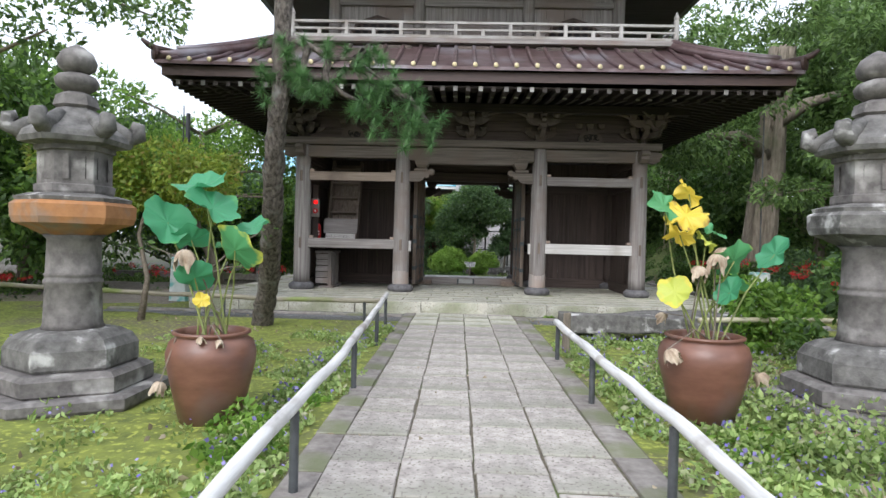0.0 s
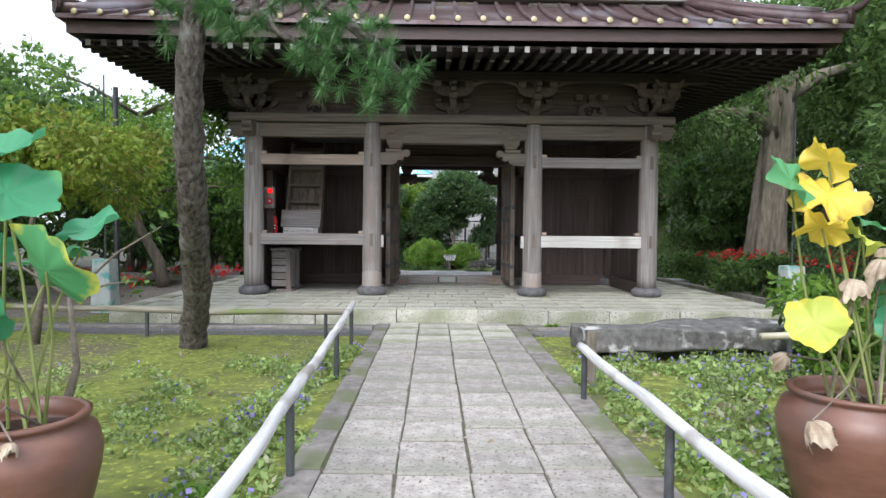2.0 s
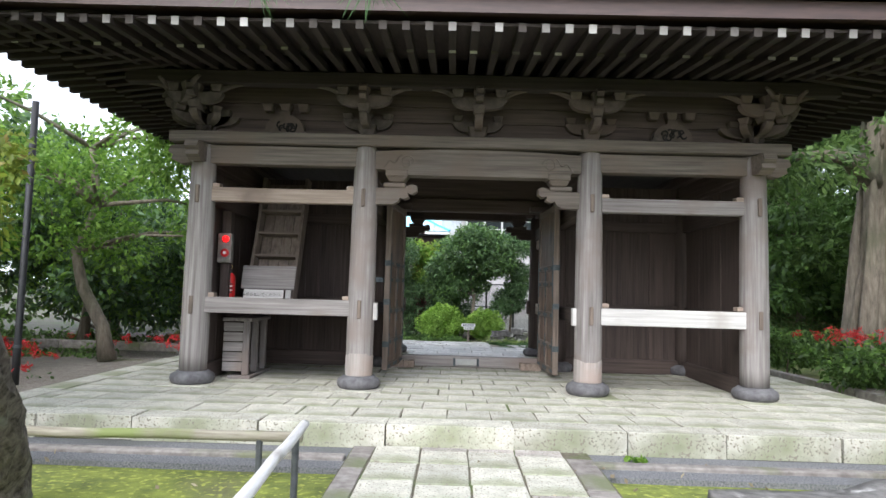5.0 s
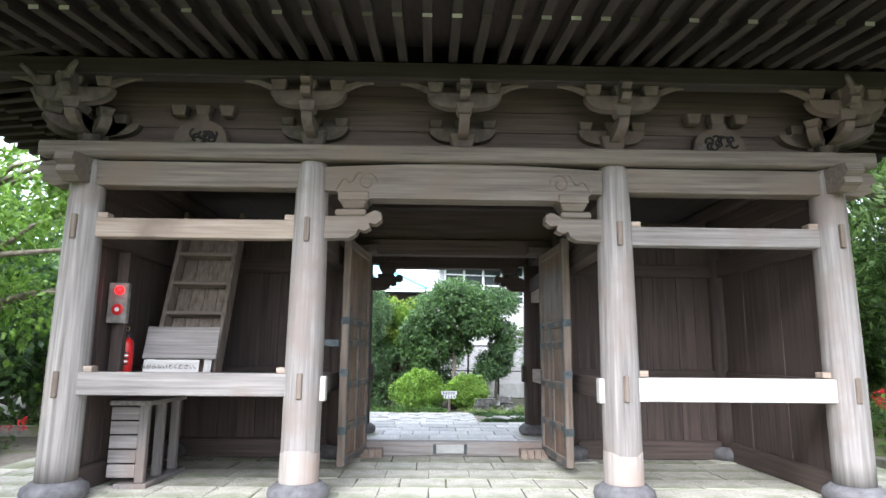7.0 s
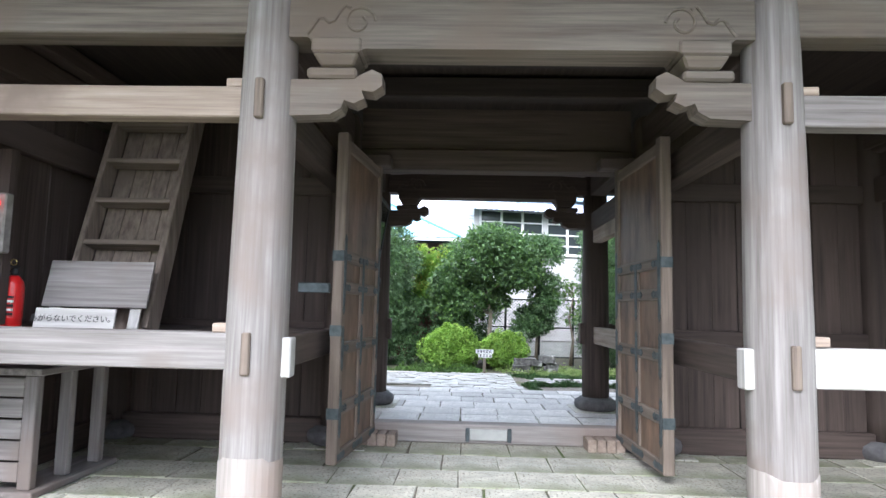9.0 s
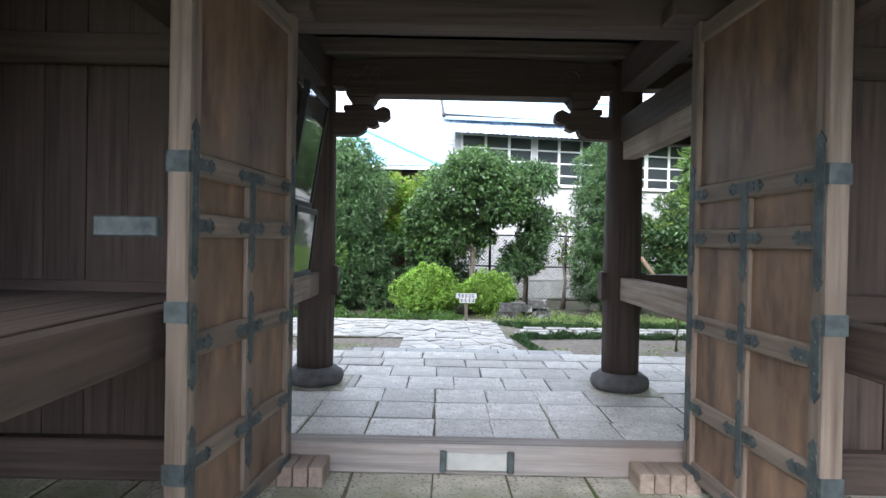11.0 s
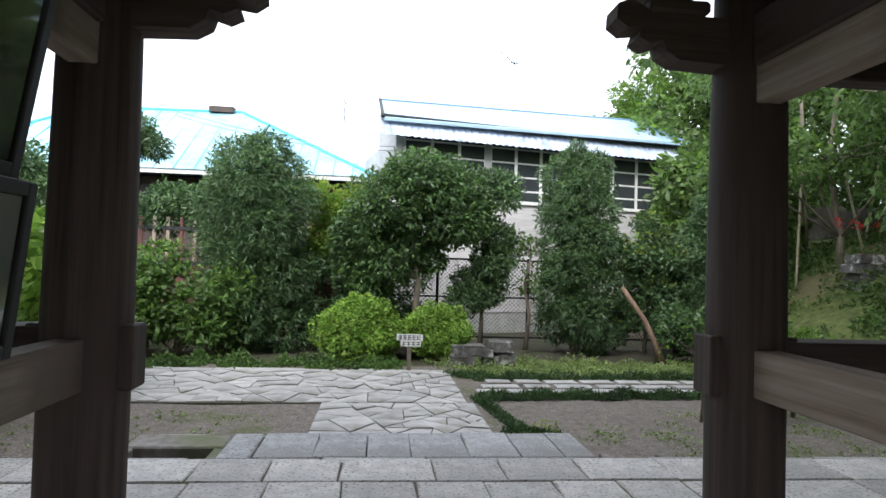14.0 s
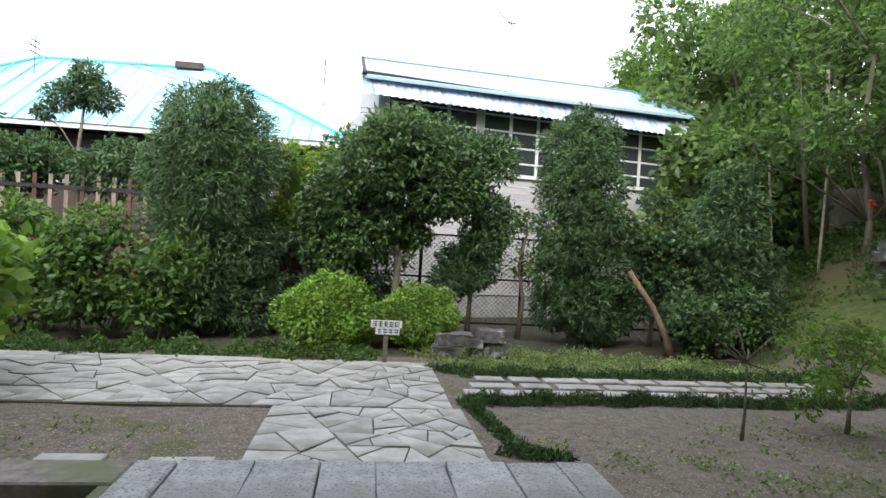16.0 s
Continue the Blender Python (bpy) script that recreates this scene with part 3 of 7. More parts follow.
# curved middle beam with carved ends, front and back
def rainbow_beam(y, mat):
    out = []
    n = 24
    x0, x1 = PX[1] + 0.14, PX[2] - 0.14
    for k in range(n + 1):
        u = k / n
        out.append((x0 + (x1 - x0) * u, 3.36 + 0.05 * math.sin(math.pi * u)))
    for k in range(n + 1):
        u = 1 - k / n
        e = min(u, 1 - u)
        low = 3.12 if e < 0.07 else (3.0 if e < 0.16 else 3.05)
        out.append((x0 + (x1 - x0) * u, low))
    b = gate_part("rainbow_beam", extrude_outline(out, 0.24, m=pose(0, y, 0)), mat["x"], "curved lintel beam with carved scroll ends")
    for s, cx in ((1, x0 + 0.42), (-1, x1 - 0.42)):
        for f in (-1, 1):
            pts = [(cx + s * (0.1 * math.cos(a) * (1 - a / 11)), y + f * 0.122, 3.22 + 0.1 * math.sin(a) * (1 - a / 11)) for a in np.arange(0, 7.6, 0.4)]
            gate_part("scroll", tube(pts, [0.011] * len(pts), 6), mat["x"])
            pts = [(cx - s * (0.05 + 0.26 * u), y + f * 0.122, 3.3 - 0.13 * u + 0.035 * math.sin(u * 11)) for u in np.linspace(0, 1, 9)]
            gate_part("scroll", tube(pts, [0.011] * len(pts), 6), mat["x"])
    return b


ARM = [(0, 2.62), (0.28, 2.63), (0.36, 2.67), (0.38, 2.72), (0.45, 2.7), (0.52, 2.73), (0.5, 2.78), (0.58, 2.77), (0.645, 2.81), (0.64, 2.88), (0.57, 2.91), (0.5, 2.88), (0.44, 2.85), (0.36, 2.87), (0.3, 2.845), (0, 2.845)]


def corbel(x, s, y, mat):
    """The carved arm beside a pillar, with its bearing block."""
    gate_part("corbel", extrude_outline([(s * a * 0.86, b + 0.03) for a, b in ARM], 0.15, m=pose(x, y, 0)), mat["x"], "carved cloud-shaped corbel")
    gate_part("bearing_block", box(x + 0.1 if s > 0 else x - 0.4, x + 0.4 if s > 0 else x - 0.1, y - 0.1, y + 0.1, 2.88, 2.945, 0.015, taper=1.0), mat["x"])
    c = x + s * 0.28
    gate_part("bearing_block", box(c - 0.14, c + 0.14, y - 0.14, y + 0.14, 2.95, 3.02, 0.012, taper=0.7), mat["x"])
    gate_part("bearing_block", box(c - 0.15, c + 0.15, y - 0.14, y + 0.14, 3.023, 3.115, 0.012), mat["x"])


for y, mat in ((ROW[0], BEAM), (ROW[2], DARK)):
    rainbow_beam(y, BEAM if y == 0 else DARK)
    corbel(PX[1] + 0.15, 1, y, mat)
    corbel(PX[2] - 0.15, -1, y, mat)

# bracket sets: base block, crossed boat-shaped arms, small blocks
def boat(half, h, depth, z):
    pts = [(-half, z + h), (half, z + h)]
    pts += [(half * math.cos(a) ** 0.6, z + h - h * math.sin(a) * 1.0) for a in np.linspace(0.15, math.pi / 2, 7)]
    pts += [(-half * math.cos(a) ** 0.6, z + h - h * math.sin(a)) for a in np.linspace(math.pi / 2, 0.15, 7)[1:]]
    return pts


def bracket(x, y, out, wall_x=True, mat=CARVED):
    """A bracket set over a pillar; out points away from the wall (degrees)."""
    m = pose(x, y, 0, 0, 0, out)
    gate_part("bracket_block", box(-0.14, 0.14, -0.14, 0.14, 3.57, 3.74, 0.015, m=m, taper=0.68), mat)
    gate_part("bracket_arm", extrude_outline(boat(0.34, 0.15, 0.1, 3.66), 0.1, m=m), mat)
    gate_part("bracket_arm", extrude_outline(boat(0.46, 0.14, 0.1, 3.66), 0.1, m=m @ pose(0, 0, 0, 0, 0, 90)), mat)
    for dx in (-0.27, 0, 0.27):
        gate_part("bracket_block", box(dx - 0.075, dx + 0.075, -0.075, 0.075, 3.815, 3.9, 0.01, m=m, taper=0.7), mat)
    for dy in (-0.38,):
        gate_part("bracket_block", box(-0.09, 0.09, dy - 0.09, dy + 0.09, 3.815, 3.92, 0.01, m=m, taper=0.7), mat)
        gate_part("bracket_arm", extrude_outline(boat(0.36, 0.15, 0.1, 3.87), 0.1, m=m @ pose(0, dy, 0)), mat)
        for dx in (-0.28, 0, 0.28):
            gate_part("bracket_block", box(dx - 0.08, dx + 0.08, dy - 0.075, dy + 0.075, 4.03, 4.13, 0.01, m=m, taper=0.72), mat)
        nose = [(-0.02, 3.95), (0.16, 3.95), (0.2, 4.0), (0.16, 4.05), (0.22, 4.09), (0.16, 4.14), (-0.02, 4.14)]
        gate_part("bracket_nose", extrude_outline(nose, 0.09, m=m @ pose(0, dy, 0, 0, 0, -90)), mat)
        for s in (-1, 1):
            pts = [(s * (0.3 + 0.32 * u), dy, 4.05 + 0.09 * math.sin(u * math.pi / 2)) for u in np.linspace(0, 1, 6)]
            bm = tube(pts, [0.045, 0.04, 0.034, 0.03, 0.026, 0.02], 6)
            bmesh.ops.transform(bm, matrix=m, verts=bm.verts)
            gate_part("bracket_wing", bm, mat)


for x in (PX[0], PX[1], 0.0, PX[2], PX[3]):
    bracket(x, 0.0, 0)
    bracket(x, ROW[2], 180)
for y in (0.0, 2.45, ROW[2]):
    bracket(PX[0], y, -90)
    bracket(PX[3], y, 90)
for x, y, a in ((PX[0], 0, -45), (PX[3], 0, 45), (PX[0], ROW[2], -135), (PX[3], ROW[2], 135)):
    bracket(x, y, a)
    # carved beast-like nosing at the corner of the tie beam
    m = pose(x, y, 0, 0, 0, {-45: 180, 45: 0, -135: 180, 135: 0}[a])
    nose = [(0.12, 3.16), (0.3, 3.14), (0.42, 3.2), (0.4, 3.26), (0.47, 3.3), (0.44, 3.38), (0.34, 3.4), (0.12, 3.4)]
    gate_part("beam_nose", extrude_outline(nose, 0.17, m=m), BEAM["x"])
    m = pose(x, y, 0, 0, 0, -90 if y == 0 else 90)
    gate_part("beam_nose", extrude_outline(nose, 0.17, m=m), BEAM["x"])

# frog-leg struts with pierced carving in the side bays
FROG = [(-0.3, 0), (-0.26, 0.05), (-0.25, 0.12), (-0.2, 0.19), (-0.12, 0.24), (-0.07, 0.25), (-0.06, 0.31), (0.06, 0.31), (0.07, 0.25), (0.12, 0.24), (0.2, 0.19), (0.25, 0.12), (0.26, 0.05), (0.3, 0)]
for x in (-2.61, 2.6):
    gate_part("frog_leg_strut", extrude_outline([(x + a, 3.572 + b) for a, b in FROG], 0.08, m=pose(0, -0.08, 0)), CARVED, "carved frog-leg strut with pierced vine work")
    rng = np.random.default_rng(int(x * 10) + 50)
    # Black curls on the face paint the dark gaps of the pierced carving.
    for k in range(9):
        a0, r0 = rng.uniform(0, 6), rng.uniform(0.03, 0.05)
        px, pz = x + rng.uniform(-0.15, 0.15), 3.63 + rng.uniform(0, 0.08)
        pts = [(px + r0 * math.cos(a0 + a), -0.125, pz + r0 * math.sin(a0 + a)) for a in np.arange(0, 4.2, 0.7)]
        gate_part("vine", tube(pts, [0.012] * len(pts), 5), BLACK)
    for dx in (-0.24, 0, 0.24):
        gate_part("bracket_block", box(x + dx - 0.08, x + dx + 0.08, -0.13, 0.03, 3.885, 3.99, 0.01, taper=0.7), CARVED)

# board walls between plate and eaves, purlins, eave boards
for y, s in ((0.06, 1), (ROW[2] - 0.06, -1)):
    for z0, z1 in ((3.57, 3.8), (3.805, 4.02), (4.025, 4.4)):
        gate_part("frieze_board", box(PX[0], PX[3], y - 0.02, y + 0.02, z0, z1, 0.004), DARK["x"])
for x in (PX[0] + 0.02, PX[3] - 0.02):
    gate_part("frieze_board", box(x - 0.02, x + 0.02, 0.1, ROW[2] - 0.1, 3.57, 4.4), DARK["y"])
    gate_part("tie_beam", box(x - 0.1, x + 0.1, 0.15, ROW[2] - 0.15, 3.15, 3.4, 0.01), DARK["y"])
    gate_part("plate_beam", box(x - 0.2, x + 0.2, 0.21, ROW[2] - 0.21, 3.422, 3.568, 0.01), DARK["y"])
PUR = 0.4
gate_part("purlin", box(PX[0] - 0.9, PX[3] + 0.9, -PUR - 0.09, -PUR + 0.09, 4.13, 4.3, 0.01), SHADED["x"])
gate_part("purlin", box(PX[0] - 0.9, PX[3] + 0.9, ROW[2] + PUR - 0.09, ROW[2] + PUR + 0.09, 4.13, 4.3, 0.01), SHADED["x"])
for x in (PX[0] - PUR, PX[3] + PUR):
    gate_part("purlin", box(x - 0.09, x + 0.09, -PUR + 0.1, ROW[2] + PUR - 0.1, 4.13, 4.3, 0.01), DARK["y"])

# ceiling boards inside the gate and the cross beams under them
gate_part("inner_ceiling", box(PX[0] + 0.04, PX[3] - 0.04, 0.1, ROW[2] - 0.1, 3.6, 3.64), SHADED["y"])
for x in PX:
    for y0, y1 in ((0.17, ROW[1] - 0.15), (ROW[1] + 0.15, ROW[2] - 0.17)):
        gate_part("cross_beam", box(x - 0.09, x + 0.09, y0, y1, 2.62, 2.86, 0.01), DARK["y"])
        gate_part("cross_beam", box(x - 0.1, x + 0.1, y0, y1, 3.1, 3.4, 0.01), DARK["y"])

# ---- lower roof ----
EX0, EX1, EY0, EY1 = -5.85, 5.85, -2.25, 7.15
EZ = 4.32


def eave_lift(u):
    """How far the eave rises toward its corners; u runs from -1 to 1."""
    return 0.03 * abs(u) ** 4


def roof_slope(thickness, z_edge, z_top, inset, edge=0.0):
    """The four sloping faces of a hipped skirt roof with lifted corners, as one closed shell."""
    bm = bmesh.new()
    n = 24
    cy = (EY0 + EY1) / 2
    ix0, ix1, iy0, iy1 = PX[0] + inset, PX[3] - inset, inset, ROW[2] - inset
    sides = []
    for k in range(n):
        u = k / n
        sides.append(((EX0 - edge) + (EX1 - EX0 + 2 * edge) * u, EY0 - edge, ix0 + (ix1 - ix0) * u, iy0, 2 * u - 1))
    for k in range(n):
        u = k / n
        sides.append((EX1 + edge, EY0 - edge + (EY1 - EY0 + 2 * edge) * u, ix1, iy0 + (iy1 - iy0) * u, 2 * u - 1))
    for k in range(n):
        u = k / n
        sides.append(((EX1 + edge) - (EX1 - EX0 + 2 * edge) * u, EY1 + edge, ix1 - (ix1 - ix0) * u, iy1, 2 * u - 1))
    for k in range(n):
        u = k / n
        sides.append((EX0 - edge, EY1 + edge - (EY1 - EY0 + 2 * edge) * u, ix0, iy1 - (iy1 - iy0) * u, 2 * u - 1))
    loops = []
    for q in (0, 0.33, 0.66, 1.0):
        loops.append([bm.verts.new((ox + (jx - ox) * q, oy + (jy - oy) * q, z_edge + (z_top - z_edge) * (q * 0.75 + 0.25 * q * q) + eave_lift(u) * (1 - q))) for ox, oy, jx, jy, u in sides])
    under = []
    for q in (1.0, 0.0):
        under.append([bm.verts.new((ox + (jx - ox) * q, oy + (jy - oy) * q, z_edge + (z_top - z_edge) * q - thickness + eave_lift(u) * (1 - q))) for ox, oy, jx, jy, u in sides])
    loops += under
    N = len(sides)
    for a, b in zip(loops, loops[1:] + loops[:1]):
        for k in range(N):
            bm.faces.new((a[k], a[(k + 1) % N], b[(k + 1) % N], b[k]))
    bmesh.ops.recalc_face_normals(bm, faces=bm.faces)
    return bm


gate_part("eave_soffit", roof_slope(0.03, EZ - 0.07, 4.6, -0.3, -0.12), SHADED["y"])
gate_part("eave_fascia", roof_slope(0.18, EZ + 0.165, 4.9, 0.0, 0.0), FASCIA, "red-brown eave board")
gate_part("roof_sheet", roof_slope(0.06, EZ + 0.235, 5.54, -0.35, 0.1), ROOFING, "brown metal roof covering")


def rafter_mesh(length):
    bm = box(-0.04, 0.04, 0, length, -0.045, 0.045)
    me = bpy.data.meshes.new("rafter")
    bm.to_mesh(me)
    bm.free()
    me.materials.append(SHADED["y"])
    me.materials.append(RAFTER_TIP)
    for p in me.polygons:
        if p.normal.y < -0.9:
            p.material_index = 1
    return me


RAFTER, FLYER = rafter_mesh(2.6), rafter_mesh(1.15)


def lay_rafters(count, a, b, normal_turn):
    for k in range(count):
        u = (k + 0.5) / count
        for me, back, z, tip in ((FLYER, 0.1, EZ - 0.125, 0.0), (RAFTER, 0.75, EZ - 0.14, 0.75)):
            p = Vector(a).lerp(Vector(b), u)
            lift = eave_lift(2 * u - 1) * (1 - tip / 2.5)
            inner = Matrix.Rotation(radians(normal_turn), 4, "Z") @ Vector((0, back, 0))
            ob = part_of("rafter", me, None, gate)
            ob.matrix_basis = Matrix.Translation(p + inner + Vector((0, 0, z + lift - PLAT_Z + back * 0.06))) @ Matrix.Rotation(radians(normal_turn), 4, "Z") @ Matrix.Rotation(radians(5 if me is FLYER else 7.5), 4, "X")


lay_rafters(48, (EX0 + 0.15, EY0, 0), (EX1 - 0.15, EY0, 0), 0)
lay_rafters(38, (EX1, EY0 + 0.15, 0), (EX1, EY1 - 0.15, 0), 90)
lay_rafters(38, (EX0, EY1 - 0.15, 0), (EX0, EY0 + 0.15, 0), -90)
lay_rafters(24, (EX1 - 0.15, EY1, 0), (EX0 + 0.15, EY1, 0), 180)

# rolls running down the roof, each with a gilt cap at the eave
def roof_at(v, q):
    """A point of the front or side slope: v along the eave (-1 to 1), q up the slope."""
    z = EZ + 0.235 + (5.54 - EZ - 0.235) * (q * 0.75 + 0.25 * q * q) + eave_lift(v) * (1 - q)
    return z


ROLLS = 31
for k in range(ROLLS):
    x = EX0 + (k + 0.5) * (EX1 - EX0) / ROLLS
    v = 2 * (x - EX0) / (EX1 - EX0) - 1
    top = min(1.0, (abs(EX1) - abs(x) + 0.1) / (PX[0] - 0.25 - EX0))
    pts = []
    for q in np.linspace(0, top, 5):
        pts.append((x, EY0 - 0.1 + (-0.35 - EY0 + 0.1) * q, roof_at(v, q) + 0.025))
    gate_part("roof_roll", tube(pts, [0.042] * 5, 8), ROOFING)
    cap = lathe([(0.02, -0.02), (0.044, -0.015), (0.044, 0.015), (0.02, 0.022)], 12, m=pose(x, EY0 - 0.11, roof_at(v, 0) + 0.028, 90, 0, 0))
    gate_part("roll_cap", cap, GOLD, "round gilt end cap")
for s, ex in ((-1, EX0), (1, EX1)):
    for k in range(24):
        y = EY0 + (k + 0.5) * (EY1 - EY0) / 24
        v = 2 * (k + 0.5) / 24 - 1
        top = min(1.0, (min(y - EY0, EY1 - y) + 0.1) / 2.0)
        pts = [(ex + s * 0.1 + ((PX[0] - 0.35 if s < 0 else PX[3] + 0.35) - ex - s * 0.1) * q, y, roof_at(v, q) + 0.025) for q in np.linspace(0, top, 4)]
        gate_part("roof_roll", tube(pts, [0.042] * 4, 6), ROOFING)
# hip ridges with upturned ends
for sx, ex, ix in ((-1, EX0, PX[0] - 0.35), (1, EX1, PX[3] + 0.35)):
    for ey, iy in ((EY0, -0.35), (EY1, ROW[2] + 0.35)):
        pts = []
        for q in np.linspace(0.0, 1.0, 8):
            pts.append((ex + sx * 0.1 + (ix - ex - sx * 0.1) * q, ey + (iy - ey) * q, roof_at(1, q) + 0.1))
        gate_part("hip_ridge", tube(pts, [0.1] * 8, 8), ROOFING, smooth=True)
        gate_part("hip_ridge", tube([(a, b, c + 0.1) for a, b, c in pts[1:]], [0.065] * 7, 8), ROOFING, smooth=True)
        gate_part("ridge_end", lathe([(0.06, 0), (0.14, 0.01), (0.14, 0.06), (0.05, 0.08)], 14, m=pose(pts[0][0], pts[0][1], pts[0][2] + 0.05, 90, 0, 45 * sx * (1 if ey < 0 else -1))), FASCIA)
        d = Vector((sx * 0.7, -0.7 if ey < 0 else 0.7, 0))
        p0 = Vector(pts[0]) + Vector((0, 0, 0.12))
        gate_part("ridge_horn", tube([p0 - d * 0.3, p0, p0 + d * 0.15 + Vector((0, 0, 0.05)), p0 + d * 0.27 + Vector((0, 0, 0.13))], [0.07, 0.075, 0.055, 0.03], 8), FASCIA, smooth=True)

# ---- balcony and upper storey ----
BX0, BX1, BY0, BY1 = -3.98, 4.35, -0.55, 5.45
gate_part("balcony_beam", box(BX0 + 0.15, BX1 - 0.15, BY0 + 0.15, BY1 - 0.15, 5.2, 5.56), DARK["x"])
gate_part("balcony_deck", box(BX0, BX1, BY0, BY1, 5.56, 5.66, 0.01), WOOD["x"])
for x in (-3.4, -1.7, 0, 1.7, 3.4):
    gate_part("balcony_bracket", box(x - 0.4, x + 0.4, BY0 - 0.02, BY0 + 0.14, 5.36, 5.5, 0.05), CARVED)


def balcony_rail(x0, x1, y0, y1, posts):
    along_x = abs(x1 - x0) > abs(y1 - y0)
    g = PALE["x"] if along_x else PALE["y"]
    for z, h, t in ((5.7, 0.06, 0.05), (5.85, 0.04, 0.03), (6.0, 0.05, 0.035)):
        gate_part("balustrade_rail", box(min(x0, x1) - t, max(x0, x1) + t, min(y0, y1) - t, max(y0, y1) + t, z - h / 2, z + h / 2), g)
    for k in range(posts + 1):
        u = k / posts
        x, y = x0 + (x1 - x0) * u, y0 + (y1 - y0) * u
        gate_part("baluster", box(x - 0.038, x + 0.038, y - 0.038, y + 0.038, 5.66, 5.99 if k % 2 == 0 else 5.86), PALE["z"])


balcony_rail(BX0 + 0.08, BX1 - 0.08, BY0 + 0.08, BY0 + 0.08, 14)
balcony_rail(BX0 + 0.08, BX0 + 0.08, BY0 + 0.08, BY1 - 0.08, 10)
balcony_rail(BX1 - 0.08, BX1 - 0.08, BY0 + 0.08, BY1 - 0.08, 10)
for x in (BX0 + 0.08, BX1 - 0.08):
    gate_part("corner_post", lathe([(0.055, 5.66), (0.055, 6.1), (0.04, 6.12), (0.06, 6.17), (0.03, 6.24), (0.008, 6.3)], 12, m=pose(x, BY0 + 0.08, 0)), PALE["z"])
UX = (-3.2, -1.25, 1.25, 3.3)
UY0, UY1 = 0.55, 4.4
for y in (UY0, UY1):
    for x in UX:
        gate_part("upper_pillar", lathe([(0.14, 5.66), (0.14, 7.2), (0.12, 7.5)], 18, m=pose(x, y, 0)), WOOD["z"], smooth=True)
    for (a, b) in zip(UX, UX[1:]):
        n = 5
        for k in range(n):
            x0, x1 = a + (b - a) * k / n + 0.003, a + (b - a) * (k + 1) / n - 0.003
            gate_part("wall_board", box(x0, x1, y + 0.02, y + 0.05, 5.66, 7.3), WOOD["z"])
        gate_part("upper_rail", box(a + 0.12, b - 0.12, y - 0.07, y + 0.015, 6.72, 6.86, 0.01), WOOD["x"])
        gate_part("upper_rail", box(a + 0.12, b - 0.12, y - 0.07, y + 0.015, 5.68, 5.8, 0.01), WOOD["x"])
for x in (UX[0], UX[3]):
    gate_part("wall_board", box(x - 0.03, x + 0.03, UY0 + 0.1, UY1 - 0.1, 5.66, 7.3), WOOD["z"])
# bell-shaped windows of the upper storey
for x in (-2.22, 2.27):
    pts = [(x - 0.62, UY0 - 0.02, 5.8), (x - 0.58, UY0 - 0.02, 6.1), (x - 0.45, UY0 - 0.02, 6.3), (x - 0.25, UY0 - 0.02, 6.38), (x, UY0 - 0.02, 6.46),
           (x + 0.25, UY0 - 0.02, 6.38), (x + 0.45, UY0 - 0.02, 6.3), (x + 0.58, UY0 - 0.02, 6.1), (x + 0.62, UY0 - 0.02, 5.8)]
    w = gate_part("bell_window", tube(pts, [0.05] * 9, 6), DARK["x"], "bell-shaped window with dark frame and bars")
    # Flat black plate in place of a recess, for the shade behind the bars.
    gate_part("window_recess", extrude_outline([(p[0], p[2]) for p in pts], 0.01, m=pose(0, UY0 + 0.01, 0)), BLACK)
    for dx in (-0.36, -0.18, 0, 0.18, 0.36):
        gate_part("window_bar", box(x + dx - 0.02, x + dx + 0.02, UY0 - 0.03, UY0 + 0.0, 5.8, 6.4 - abs(dx) * 0.25), DARK["z"])
# upper roof, only its underside and edge are near the view
gate_part("upper_soffit", box(-5.4, 5.5, -1.7, 6.7, 7.5, 7.56), DARK["x"])
gate_part("upper_bracket_wall", box(UX[0] - 0.35, UX[3] + 0.35, UY0 - 0.35, UY1 + 0.35, 7.15, 7.5, 0.05), DARK["x"])
bm = bmesh.new()
foot = [bm.verts.new(p) for p in ((-5.6, -1.9, 7.565), (5.7, -1.9, 7.565), (5.7, 6.9, 7.565), (-5.6, 6.9, 7.565))]
rim = [bm.verts.new(p) for p in ((-5.6, -1.9, 7.75), (5.7, -1.9, 7.75), (5.7, 6.9, 7.75), (-5.6, 6.9, 7.75))]
crest = [bm.verts.new((-3.2, 2.5, 9.9)), bm.verts.new((3.3, 2.5, 9.9))]
bm.faces.new(foot[::-1])
for k in range(4):
    bm.faces.new((foot[k], foot[(k + 1) % 4], rim[(k + 1) % 4], rim[k]))
bm.faces.new((rim[0], rim[1], crest[1], crest[0]))
bm.faces.new((rim[1], rim[2], crest[1]))
bm.faces.new((rim[2], rim[3], crest[0], crest[1]))
bm.faces.new((rim[3], rim[0], crest[0]))
gate_part("upper_roof", bm, ROOFING)

# ---- side bays: board walls, sills ----
def board_wall(x0, x1, y0, y1, z0, z1, n):
    for k in range(n):
        a, b = k / n, (k + 1) / n
        j = 0.004 * ((k * 7) % 3 - 1)
        if abs(x1 - x0) > abs(y1 - y0):
            bm = box(x0 + (x1 - x0) * a + 0.002, x0 + (x1 - x0) * b - 0.002, y0 + j, y0 + 0.03 + j, z0, z1, 0.003)
        else:
            bm = box(x0 + j, x0 + 0.03 + j, y0 + (y1 - y0) * a + 0.002, y0 + (y1 - y0) * b - 0.002, z0, z1, 0.003)
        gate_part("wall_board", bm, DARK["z"])


